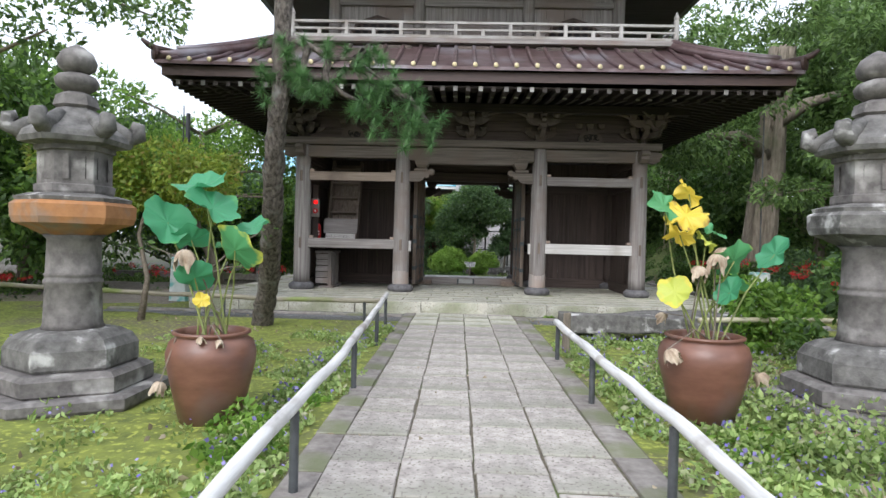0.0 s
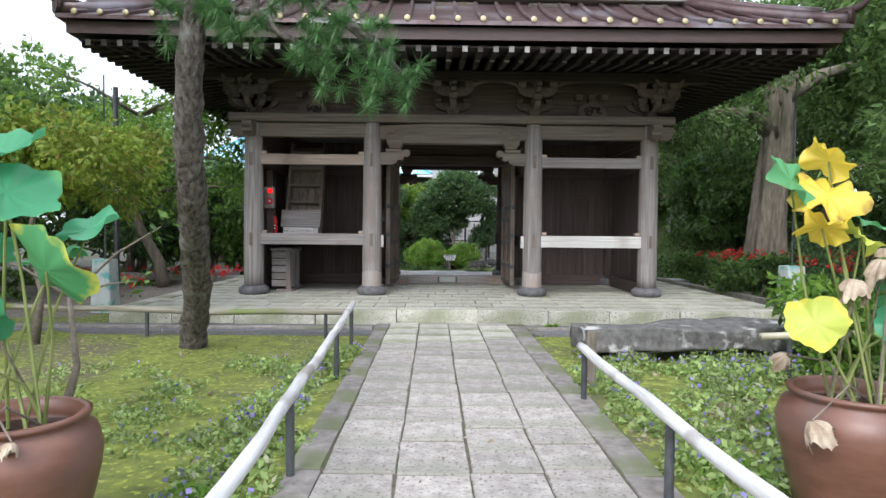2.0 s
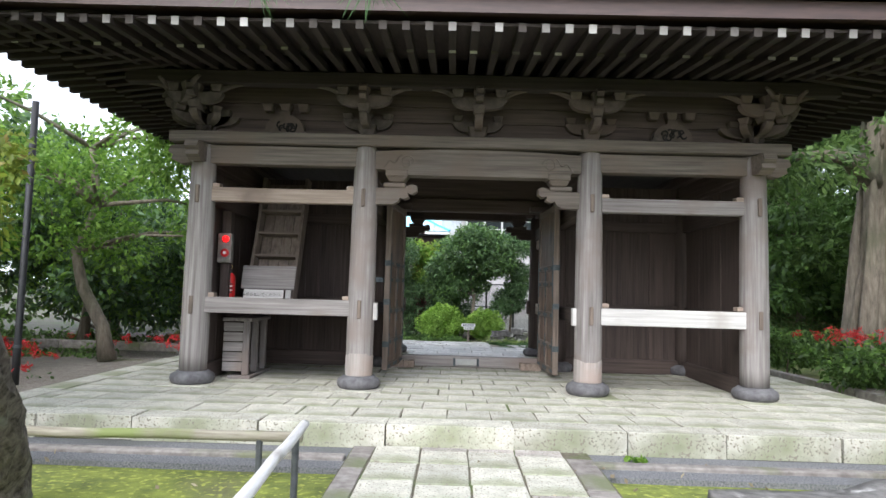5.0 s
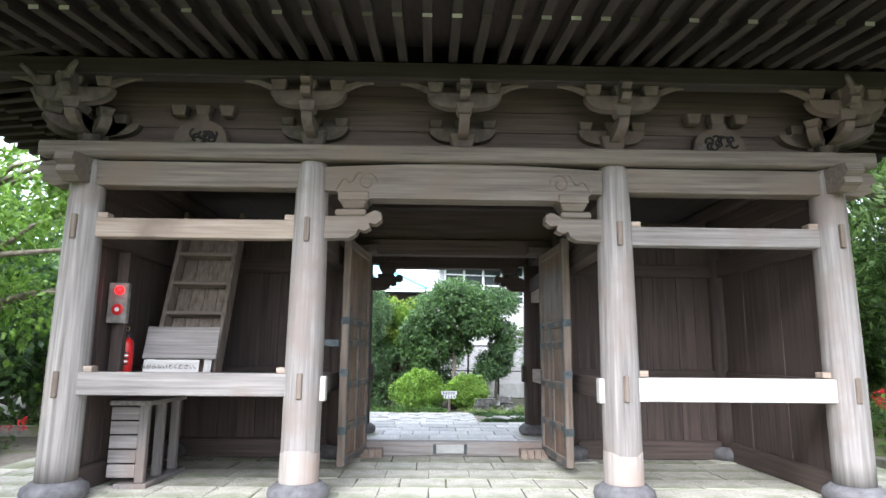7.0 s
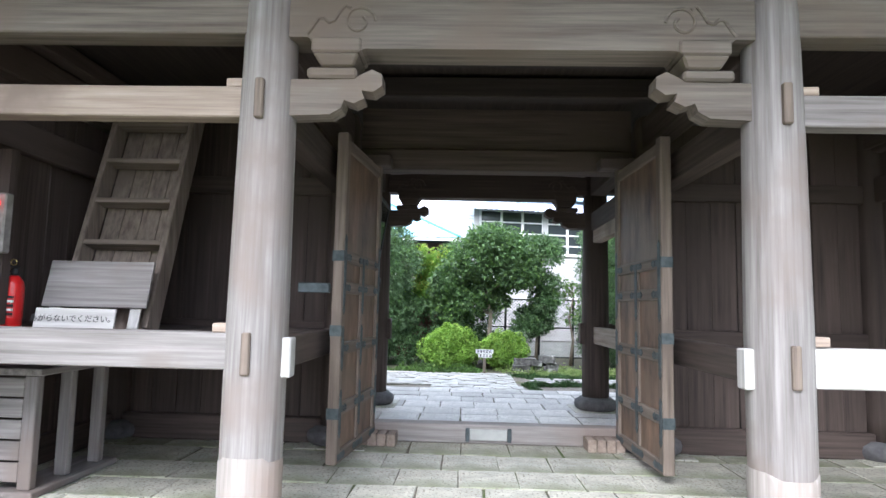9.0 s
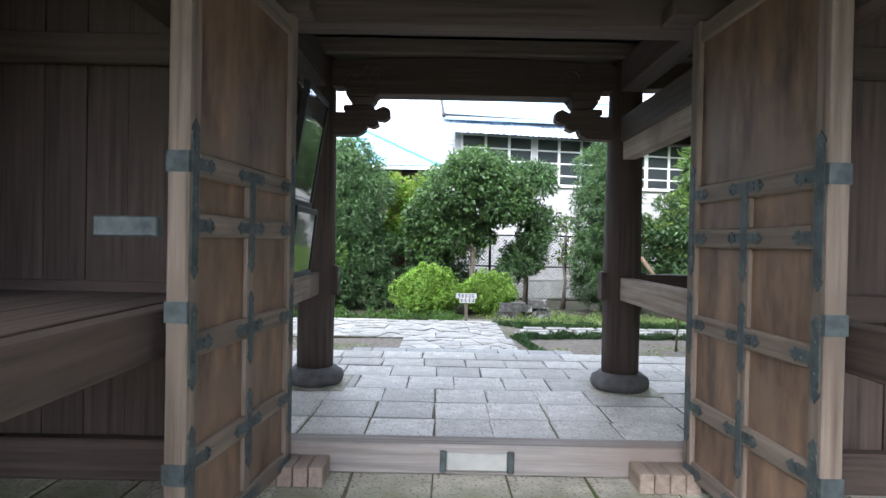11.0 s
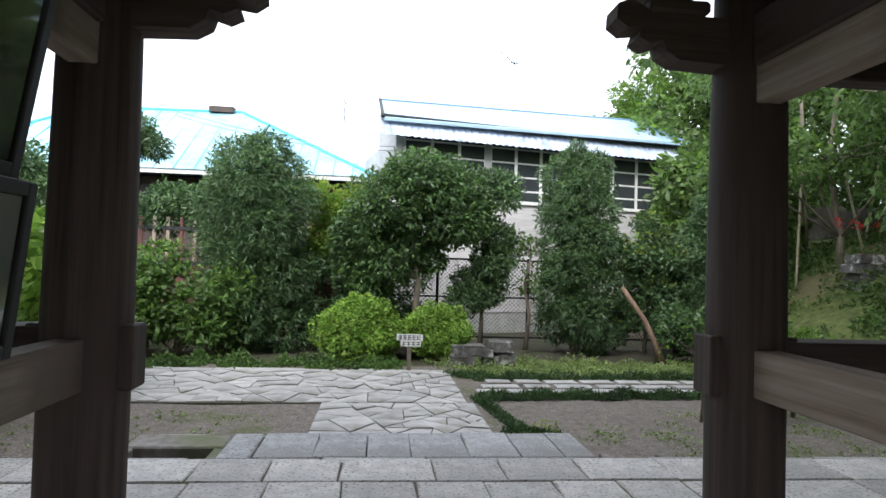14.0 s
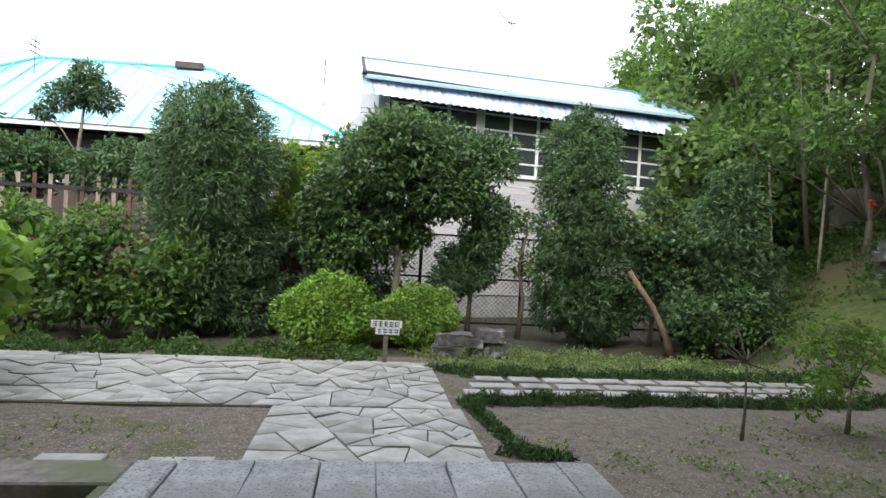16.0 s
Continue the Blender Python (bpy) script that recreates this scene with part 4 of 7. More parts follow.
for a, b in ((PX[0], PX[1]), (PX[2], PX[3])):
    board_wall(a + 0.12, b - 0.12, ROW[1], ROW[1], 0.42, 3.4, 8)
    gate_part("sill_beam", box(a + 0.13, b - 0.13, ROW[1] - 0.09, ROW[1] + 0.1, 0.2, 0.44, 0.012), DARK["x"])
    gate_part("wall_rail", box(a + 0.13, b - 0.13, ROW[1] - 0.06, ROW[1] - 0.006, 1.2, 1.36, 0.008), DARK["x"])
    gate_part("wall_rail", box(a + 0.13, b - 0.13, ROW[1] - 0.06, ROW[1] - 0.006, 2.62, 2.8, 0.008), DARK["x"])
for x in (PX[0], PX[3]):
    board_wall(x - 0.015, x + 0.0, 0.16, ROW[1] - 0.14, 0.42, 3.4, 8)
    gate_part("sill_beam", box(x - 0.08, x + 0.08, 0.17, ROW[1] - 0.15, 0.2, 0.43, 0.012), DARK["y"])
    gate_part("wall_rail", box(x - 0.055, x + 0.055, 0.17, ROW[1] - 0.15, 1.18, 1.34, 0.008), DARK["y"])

# rails along the passage, behind the door line and beside the doors
for x in (PX[1], PX[2]):
    gate_part("passage_rail", box(x - 0.06, x + 0.06, ROW[1] + 0.14, ROW[2] - 0.14, 1.09, 1.31, 0.008), TAN["y"])
    gate_part("passage_rail", box(x - 0.055, x + 0.055, 0.14, ROW[1] - 0.14, 1.1, 1.31, 0.008), DARK["y"])
    gate_part("passage_rail", box(x - 0.06, x + 0.06, ROW[1] + 0.14, ROW[2] - 0.14, 2.45, 2.66, 0.008), TAN["y"])
# thin upright strip standing for the dark backing board of the notices
gate_part("notice_post", box(PX[1] - 0.045, PX[1] + 0.045, 3.42, 3.5, 1.312, 3.1, 0.006), DARK["z"])
for x in (PX[1] + 0.185, PX[2] - 0.185):
    gate_part("rail_end", box(x - 0.035, x + 0.035, -0.06, 0.05, 1.1, 1.33, 0.008), PALE["z"])
for x in (PX[0], PX[3]):
    for z0, z1 in ((1.12, 1.33), (2.6, 2.8)):
        gate_part("side_rail", box(x - 0.06, x + 0.06, ROW[1] + 0.14, ROW[2] - 0.14, z0, z1, 0.008), DARK["y"])
for x in PX:
    gate_part("wedge", box(x - 0.03, x + 0.03, ROW[2] + 0.15, ROW[2] + 0.22, 1.1, 1.34, 0.008), DARK["z"])
for x in PX[1:3]:
    for dx in (-0.19, 0.19):
        gate_part("wedge", box(x + dx - 0.03, x + dx + 0.03, ROW[2] - 0.08, ROW[2] + 0.08, 1.08, 1.36, 0.008), DARK["z"])

# ---- doorway: threshold, posts, head beam ----
gate_part("threshold", box(-1.36, 1.36, ROW[1] + 0.1, ROW[1] + 0.28, 0.2, 0.385, 0.012), WOOD["x"])
gate_part("threshold_clamp", box(-0.2, 0.17, ROW[1] + 0.075, ROW[1] + 0.1, 0.235, 0.345, 0.008), CONCRETE)
for x in (-0.24, 0.17):
    gate_part("threshold_clamp", box(x, x + 0.04, ROW[1] + 0.07, ROW[1] + 0.1, 0.225, 0.355, 0.005), IRON)
for s in (-1, 1):
    gate_part("door_post", box(s * 1.385 - 0.07, s * 1.385 + 0.07, ROW[1] + 0.08, ROW[1] + 0.26, 0.385, 2.92, 0.01), DARK["z"])
    for k in range(4):
        x = s * (0.95 + 0.09 * k)
        gate_part("pivot_block", box(x - 0.042, x + 0.042, ROW[1] - 0.13, ROW[1] + 0.09, 0.2, 0.315, 0.006), TAN["y"])
gate_part("head_beam", box(PX[1] + 0.13, PX[2] - 0.13, ROW[1] + 0.05, ROW[1] + 0.27, 2.92, 3.14, 0.012), DARK["x"])
gate_part("head_board", box(PX[1] + 0.13, PX[2] - 0.13, ROW[1] + 0.12, ROW[1] + 0.17, 3.14, 3.58), DARK["x"])
for y in (0.9, 1.7):
    gate_part("ceiling_joist", box(PX[1] + 0.1, PX[2] - 0.1, y - 0.08, y + 0.08, 3.38, 3.56, 0.01), SHADED["x"])
for s in (-1, 1):
    gate_part("pivot_bracket", box(s * 1.2 - 0.17, s * 1.2 + 0.17, ROW[1] - 0.14, ROW[1] + 0.06, 2.92, 3.03, 0.015), DARK["x"])


def strap(a, b, c, upright, x, ends):
    """An iron strap from a to b about the line c, with cusped, pointed ends where they are free."""
    w = 0.026
    tip = [(0.0, w), (0.02, w * 0.7), (0.032, w * 1.25), (0.05, w * 0.95), (0.062, w * 0.45), (0.078, 0.0)]
    right = [(b - 0.078 + u, v) for u, v in tip] if ends[1] else [(b, w)]
    left = [(a + 0.078 - u, v) for u, v in tip[::-1]] if ends[0] else [(a, w)]
    top = left + right
    line = top + [(u, -v) for u, v in top[::-1] if v > 0]
    m = pose(x, 0, c, 0, 0, 90) if not upright else pose(x, c, 0, 0, 0, 90) @ pose(0, 0, 0, 0, -90, 0)
    return extrude_outline(line, 0.006, m=m)


def door_leaf(hinge_x, turn):
    """An open panelled door leaf with iron straps; built along y from its hinge toward the front."""
    d = part("door", box(-0.02, 0.02, -1.16, -0.04, 0.08, 2.62), PANEL, gate, "open wooden door leaf with iron straps")
    d.matrix_basis = pose(hinge_x, ROW[1] + 0.02, 0.08, 0, 0, turn)
    f = FRAME

    def sub(name, bm, mat, label=""):
        return part(name, bm, mat, d, label)

    for y0, y1 in ((-1.22, -1.12), (-0.1, 0.0)):
        sub("stile", box(-0.045, 0.045, y0, y1, 0.0, 2.66, 0.008), f["z"])
    levels = (0.05, 0.42, 0.9, 1.39, 1.64)
    for z in levels + (2.57,):
        sub("door_rail", box(-0.042, 0.042, -1.12, -0.1, z - 0.05, z + 0.05, 0.006), f["y"])
    for a, b in zip(levels, levels[1:]):
        sub("muntin", box(-0.04, 0.04, -0.65, -0.57, a + 0.05, b - 0.05, 0.005), f["z"])
    for q in (-1, 1):
        for z in levels:
            for y0, y1, ends in ((-1.2, -0.99, (0, 1)), (-0.77, -0.45, (1, 1)), (-0.23, -0.02, (1, 0))):
                sub("iron_strap", strap(y0, y1, z, False, q * 0.0435, ends), IRON)
        for z0, z1 in ((0.2, 0.6), (0.72, 1.08), (1.17, 1.66)):
            sub("iron_strap", strap(z0, z1, -0.61, True, q * 0.0465, (1, 1 if z1 < 1.6 else 0)), IRON)
        for z0, z1 in ((0.2, 0.58), (0.72, 1.08), (1.17, 1.82)):
            for y in (-0.05, -1.17):
                sub("iron_strap", strap(z0, z1, y, True, q * 0.0475, (1, 1)), IRON)
        for z in levels[1:]:
            for y in (-0.74, -0.69, -0.53, -0.48, -0.19, -0.13, -1.08, -1.02):
                for dz in (-0.012, 0.012):
                    sub("stud", box(q * 0.05 - 0.003, q * 0.05 + 0.003, y - 0.005, y + 0.005, z + dz - 0.005, z + dz + 0.005), IRON)
        for z in (0.28, 0.36, 0.5, 0.78, 0.84, 0.97, 1.03, 1.22, 1.3, 1.47, 1.54, 1.7, 1.76):
            for y in (-0.05, -1.17):
                sub("stud", box(q * 0.053 - 0.003, q * 0.053 + 0.003, y - 0.005, y + 0.005, z - 0.005, z + 0.005), IRON)
    for z in (0.35, 1.0, 1.6):
        sub("iron_band", box(-0.048, 0.048, -1.224, -1.2, z, z + 0.085), IRON)
    return d


door_leaf(-1.17, -6)
door_leaf(1.25, 3)
gate_part("door_bolt", box(-1.6, -1.35, 1.2, 1.26, 1.62, 1.7, 0.006), IRON, "iron bolt on the door leaf")

# ---- things kept inside the gate ----
def words(text, size, mat, parent, m, name="writing", extrude=0.001):
    cu = bpy.data.curves.new(name, "FONT")
    cu.body, cu.size, cu.extrude, cu.align_x, cu.align_y = text, size, extrude, "CENTER", "CENTER"
    tmp = bpy.data.objects.new(name, cu)
    scene.collection.objects.link(tmp)
    me = bpy.data.meshes.new_from_object(tmp.evaluated_get(bpy.context.evaluated_depsgraph_get()))
    bpy.data.objects.remove(tmp)
    me.transform(m)
    return part_of(name, me, mat, parent)


loft_floor = thing("raised_floor", (-2.6, 1.2, 1.26), "dark boarded floor of the raised side bay", "floor", kind="structure")
for k in range(9):
    x0 = -3.52 + k * 0.21
    part("plank", box(x0 + 2.602, x0 + 2.808, -1.04, 1.14, 0, 0.04, 0.003), DARK["y"], loft_floor)

ladder = thing("ladder_stair", (-3.02, 1.02, 1.302), "steep wooden ladder stair with backing boards, closed off", "ladder")
tilt = pose(0, 0, 0, -18, 0, 0) @ Matrix.Shear("XZ", 4, (0.2, 0.0))
for s in (-1, 1):
    part("stringer", box(s * 0.34 - 0.025, s * 0.34 + 0.025, -0.07, 0.07, 0.0, 2.05, 0.006, m=tilt), FRAME["z"], ladder)
for z in (0.3, 0.68, 1.06, 1.44, 1.82):
    part("tread", box(-0.315, 0.315, -0.07, 0.05, z, z + 0.045, 0.005, m=tilt), FRAME["x"], ladder)
for k in range(4):
    x = -0.31 + k * 0.156
    part("backing_board", box(x, x + 0.148, 0.075, 0.09, 0.02, 2.0, m=tilt), FRAME["z"], ladder)

closing_board = thing("plywood_board", (-3.04, 0.84, 1.302), "grey plywood board leaning against the ladder", "board")
part("panel", box(-0.4, 0.4, -0.012, 0.012, 0.17, 0.53, 0.004, m=pose(0, 0, 0, -14, 0, 0)), WOOD["x"], closing_board)
for s in (-1, 1):
    part("batten", box(s * 0.31 - 0.04, s * 0.31 + 0.04, 0.014, 0.03, 0.0, 0.4, m=pose(0, 0, 0, -14, 0, 0)), PALE["z"], closing_board)
notice = thing("notice_board", (-3.02, 0.62, 1.302), "small grey wooden notice with handwritten black words", "sign")
part("panel", box(-0.29, 0.29, -0.01, 0.01, 0.0, 0.16, 0.004, m=pose(0, 0, 0, -10, 0, 0)), PALE["x"], notice)
words("あがらないでください。", 0.056, INK, notice, pose(0, -0.012, 0.085, 80, 0, 0))

extinguisher = thing("fire_extinguisher", (-3.53, 0.7, 1.302), "red fire extinguisher with black hose on the raised floor", "extinguisher")
part("body", lathe([(0.06, 0), (0.068, 0.012), (0.068, 0.3), (0.06, 0.34), (0.035, 0.375), (0.025, 0.385)], 24), RED, extinguisher, smooth=True)
part("valve", lathe([(0.022, 0.386), (0.026, 0.4), (0.02, 0.425), (0.012, 0.44)], 14), INK, extinguisher)
part("handle", box(-0.012, 0.012, -0.075, 0.03, 0.442, 0.455, 0.004), INK, extinguisher)
part("pull_ring", tube([(0.022 * math.cos(a), -0.02, 0.478 + 0.022 * math.sin(a)) for a in np.arange(0, 6.4, 0.5)], [0.004] * 13, 6), BRASS, extinguisher, "yellow pull ring")
part("hose", tube([(0, 0.02, 0.42), (-0.06, 0.02, 0.41), (-0.08, 0.0, 0.3), (-0.078, -0.01, 0.12), (-0.076, -0.012, 0.06)], [0.009] * 4 + [0.013], 8), INK, extinguisher)
part("label_plate", lathe([(0.0685, 0.08), (0.0695, 0.081), (0.0695, 0.25), (0.0685, 0.251)], 24, m=None), RED, extinguisher)
for k in range(5):
    part("label_bar", box(0.012, 0.05, -0.072, -0.058, 0.1 + k * 0.03, 0.116 + k * 0.03), WHITE if k % 2 else INK, extinguisher)

alarm = thing("fire_alarm", (-3.56, 0.5, 1.83), "grey fire alarm box with glowing red lamp and red bell button", "fire alarm")
part("case", box(-0.1, 0.1, -0.04, 0.04, 0, 0.42, 0.01), EDGING, alarm)
part("lamp", lathe([(0.045, 0), (0.045, 0.02), (0.03, 0.045), (0.01, 0.05)], 18, m=pose(0.02, -0.042, 0.34, 90, 0, 0)), LAMP_RED, alarm, "glowing red lamp", True)
ring = part("button_ring", lathe([(0.06, 0), (0.06, 0.012), (0.045, 0.016)], 24, m=pose(0.015, -0.041, 0.14, 90, 0, 0)), RED, alarm)
part("button", lathe([(0.022, 0), (0.022, 0.008)], 16, m=pose(0.015, -0.058, 0.14, 90, 0, 0)), WHITE, alarm)
part("back_post", box(-0.07, 0.05, 0.042, 0.12, -0.49, 0.75), DARK["z"], alarm)

step_box = thing("wooden_step_unit", (-3.32, 0.95, 0.2), "old wooden slatted step unit stored under the raised floor", "steps")
for y in (-0.42, -0.05, 0.35):
    part("upright", box(0.08, 0.17, y - 0.035, y + 0.035, 0.05, 0.8, 0.006), WOOD["z"], step_box)
for k in range(5):
    part("slat", box(-0.2, 0.08, -0.455, -0.43, 0.1 + k * 0.14, 0.225 + k * 0.14, 0.004), WOOD["x"], step_box)
part("foot_rail", box(-0.1, 0.22, -0.5, 0.5, 0, 0.048, 0.006), WOOD["y"], step_box)
part("top_rail", box(-0.22, 0.2, -0.47, 0.45, 0.802, 0.85, 0.006), WOOD["y"], step_box)


# framed notices hung beside the passage
def framed_board(at, w, h, label, sheet):
    t = thing("framed_notice", at, label, "notice board")
    part("backing", box(-0.006, 0.006, -w / 2 + 0.01, w / 2 - 0.01, 0.01, h - 0.01), DARK["z"], t)
    part("sheet", box(0.008, 0.012, -w / 2 + 0.05, w / 2 - 0.05, 0.05, h - 0.05), sheet, t)
    part("pane", box(0.018, 0.021, -w / 2 + 0.03, w / 2 - 0.03, 0.03, h - 0.03), GLASS_CLEAR, t)
    for y0, y1, z0, z1 in ((-w / 2, -w / 2 + 0.045, 0, h), (w / 2 - 0.045, w / 2, 0, h), (-w / 2 + 0.045, w / 2 - 0.045, 0, 0.045), (-w / 2 + 0.045, w / 2 - 0.045, h - 0.045, h)):
        part("frame", box(-0.02, 0.03, y0, y1, z0, z1, 0.004), INK, t)
    return t


GLASS_CLEAR = bpy.data.materials.new("clear_pane")
GLASS_CLEAR.use_nodes = True
gb = GLASS_CLEAR.node_tree.nodes["Principled BSDF"]
gb.inputs["Transmission Weight"].default_value, gb.inputs["Roughness"].default_value, gb.inputs["IOR"].default_value = 1.0, 0.03, 1.45
BOARD_UP = surface("dark_printed_sheet", (0.08, 0.09, 0.085), (0.18, 0.19, 0.18), 0.6, (6, 6, 6), bump=0.05)
BOARD_LOW = surface("faded_paper_sheet", (0.55, 0.56, 0.53), (0.68, 0.68, 0.65), 0.7, (4, 4, 4), bump=0.05)
framed_board((-1.43, 3.78, 1.895), 0.77, 0.93, "tall black-framed glazed notice hung by the passage", BOARD_UP).rotation_euler = (0, radians(9), 0)
framed_board((-1.43, 3.79, 1.318), 0.76, 0.565, "black-framed glazed notice with a faded sheet on the passage rail", BOARD_LOW).rotation_euler = (0, radians(6), 0)


# ---- stone lanterns ----
def hexagon(profile, bm=None, m=None):
    return lathe(profile, 6, bm, m, math.pi / 6)


def stone_lantern(at, tall, label, band):
    t = thing("stone_lantern", at, label, "lantern", "stone lanterns flanking the path")
    def p(name, bm, mat=LANTERN, smooth=False, lab=""):
        return part(name, roughen(bm, 6.0, 0.008, at[0]), mat, t, lab, smooth)
    p("base_step", hexagon([(0.74, 0), (0.76, 0.03), (0.76, 0.1), (0.72, 0.12)]))
    p("base_step", hexagon([(0.6, 0.12), (0.62, 0.14), (0.62, 0.25), (0.57, 0.285)]))
    p("pedestal", hexagon([(0.48, 0.285), (0.5, 0.31), (0.5, 0.45), (0.45, 0.53), (0.36, 0.575), (0.26, 0.59)]), MOSSY_STONE)
    p("shaft", lathe([(0.235, 0.59), (0.218, 0.64), (0.21, 0.95), (0.222, 0.965), (0.222, 0.985), (0.208, 1.0), (0.208, 1.02), (0.22, 1.035), (0.205, 1.05), (0.2, 1.32), (0.235, 1.36)], 28), smooth=True)
    p("platform_stone", hexagon([(0.24, 1.36), (0.36, 1.42), (0.44, 1.45), (0.46, 1.5), (0.46, 1.6), (0.42, 1.63)]), band)
    p("platform_cap", hexagon([(0.42, 1.632), (0.43, 1.66), (0.33, 1.69), (0.29, 1.69)]), MOSSY_STONE)
    p("fire_box", hexagon([(0.29, 1.69), (0.3, 1.71), (0.3, 1.76), (0.275, 1.77), (0.275, 2.03), (0.3, 2.04), (0.3, 2.08)]))
    # Fire box is solid; black plates and discs paint the shade of its openings.
    for k in range(6):
        a = math.pi / 3 * k - math.pi / 2
        m = pose(0.241 * math.cos(a), 0.241 * math.sin(a), 1.9, 0, 0, math.degrees(a) + 90)
        if k % 2:
            part("opening_shade_plate", box(-0.05, 0.05, -0.006, 0.006, -0.09, 0.09, m=m), BLACK, t)
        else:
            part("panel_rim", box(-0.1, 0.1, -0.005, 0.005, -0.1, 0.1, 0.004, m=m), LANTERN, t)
            part("moon_shade_disc", lathe([(0.045, -0.004), (0.045, 0.008)], 18, m=m @ pose(0, 0, 0.0, 90, 0, 0)), BLACK, t)
    p("roof", hexagon([(0.3, 2.08), (0.41, 2.1), (0.43, 2.14), (0.41, 2.19), (0.32, 2.25), (0.22, 2.34), (0.14, 2.4)]), MOSSY_STONE)
    for k in range(6):
        a = math.pi / 3 * k + math.pi / 6
        d = Vector((math.cos(a), math.sin(a), 0))
        pts = [d * 0.2 + Vector((0, 0, 2.33)), d * 0.34 + Vector((0, 0, 2.24)), d * 0.41 + Vector((0, 0, 2.19)), d * 0.47 + Vector((0, 0, 2.22)), d * 0.47 + Vector((0, 0, 2.29)), d * 0.41 + Vector((0, 0, 2.31))]
        part("roof_scroll", tube(pts, [0.045, 0.058, 0.072, 0.07, 0.058, 0.038], 10), MOSSY_STONE, t, smooth=True)
    p("finial_base", hexagon([(0.14, 2.4), (0.17, 2.42), (0.15, 2.5), (0.1, 2.53)]))
    p("finial_bowl", lathe([(0.08, 2.53), (0.15, 2.58), (0.165, 2.63), (0.14, 2.67), (0.09, 2.69)], 20), smooth=True)
    p("finial_jewel", lathe([(0.08, 2.69), (0.14, 2.73), (0.155, 2.79), (0.12, 2.86), (0.05, 2.91), (0.01, 2.93)], 20), smooth=True)
    return t


left_lantern = stone_lantern((-3.52, -8.4, -0.06), 2.8, "hexagonal grey stone lantern with an ochre-stained platform", RUSTY)
right_lantern = stone_lantern((3.2, -8.4, 0.0), 2.8, "hexagonal grey stone lantern with white lichen patches", MOSSY_STONE)
left_lantern.scale = right_lantern.scale = (1.02, 1.02, 1.03)


# ---- lotus pots ----
def lotus_leaf(r, cup, seed, wilt=0.0):
    """A round leaf blade: wavy rim, cupped, or folded down when it wilts."""
    n, rings = 52, 6
    verts, faces = [(0, 0, 0)], []
    rng = np.random.default_rng(seed)
    ph = rng.uniform(0, 6, 4)
    for j in range(1, rings + 1):
        q = j / rings
        for k in range(n):
            a = 2 * math.pi * k / n
            rr = r * q * (1 + 0.07 * math.sin(3 * a + ph[0]) + 0.06 * math.sin(5 * a + ph[1]) * q + 0.03 * math.sin(13 * a + ph[3]) * q * q + wilt * 0.16 * math.sin(9 * a + ph[2]) * q)
            z = cup * r * q * q + 0.11 * r * q * math.sin(4 * a + ph[3]) * q + 0.035 * r * q * math.cos(9 * a + ph[2]) + 0.05 * r * q * q * math.sin(7 * a + ph[1]) - wilt * r * 0.9 * q ** 2 * (0.6 + 0.4 * math.sin(3 * a + ph[1])) + wilt * 0.12 * r * math.sin(11 * a + ph[0]) * q
            fold = 1 - wilt * 0.45 * q
            verts.append((rr * math.cos(a) * fold, rr * math.sin(a) * fold, z))
    for k in range(n):
        faces.append((0, 1 + k, 1 + (k + 1) % n))
    bm = bmesh.new()
    vs = [bm.verts.new(v) for v in verts]
    for f in faces:
        bm.faces.new([vs[i] for i in f])
    for j in range(rings - 1):
        for k in range(n):
            a, b = 1 + j * n + k, 1 + j * n + (k + 1) % n
            bm.faces.new((vs[a], vs[a + n], vs[b + n], vs[b]))
    return bm


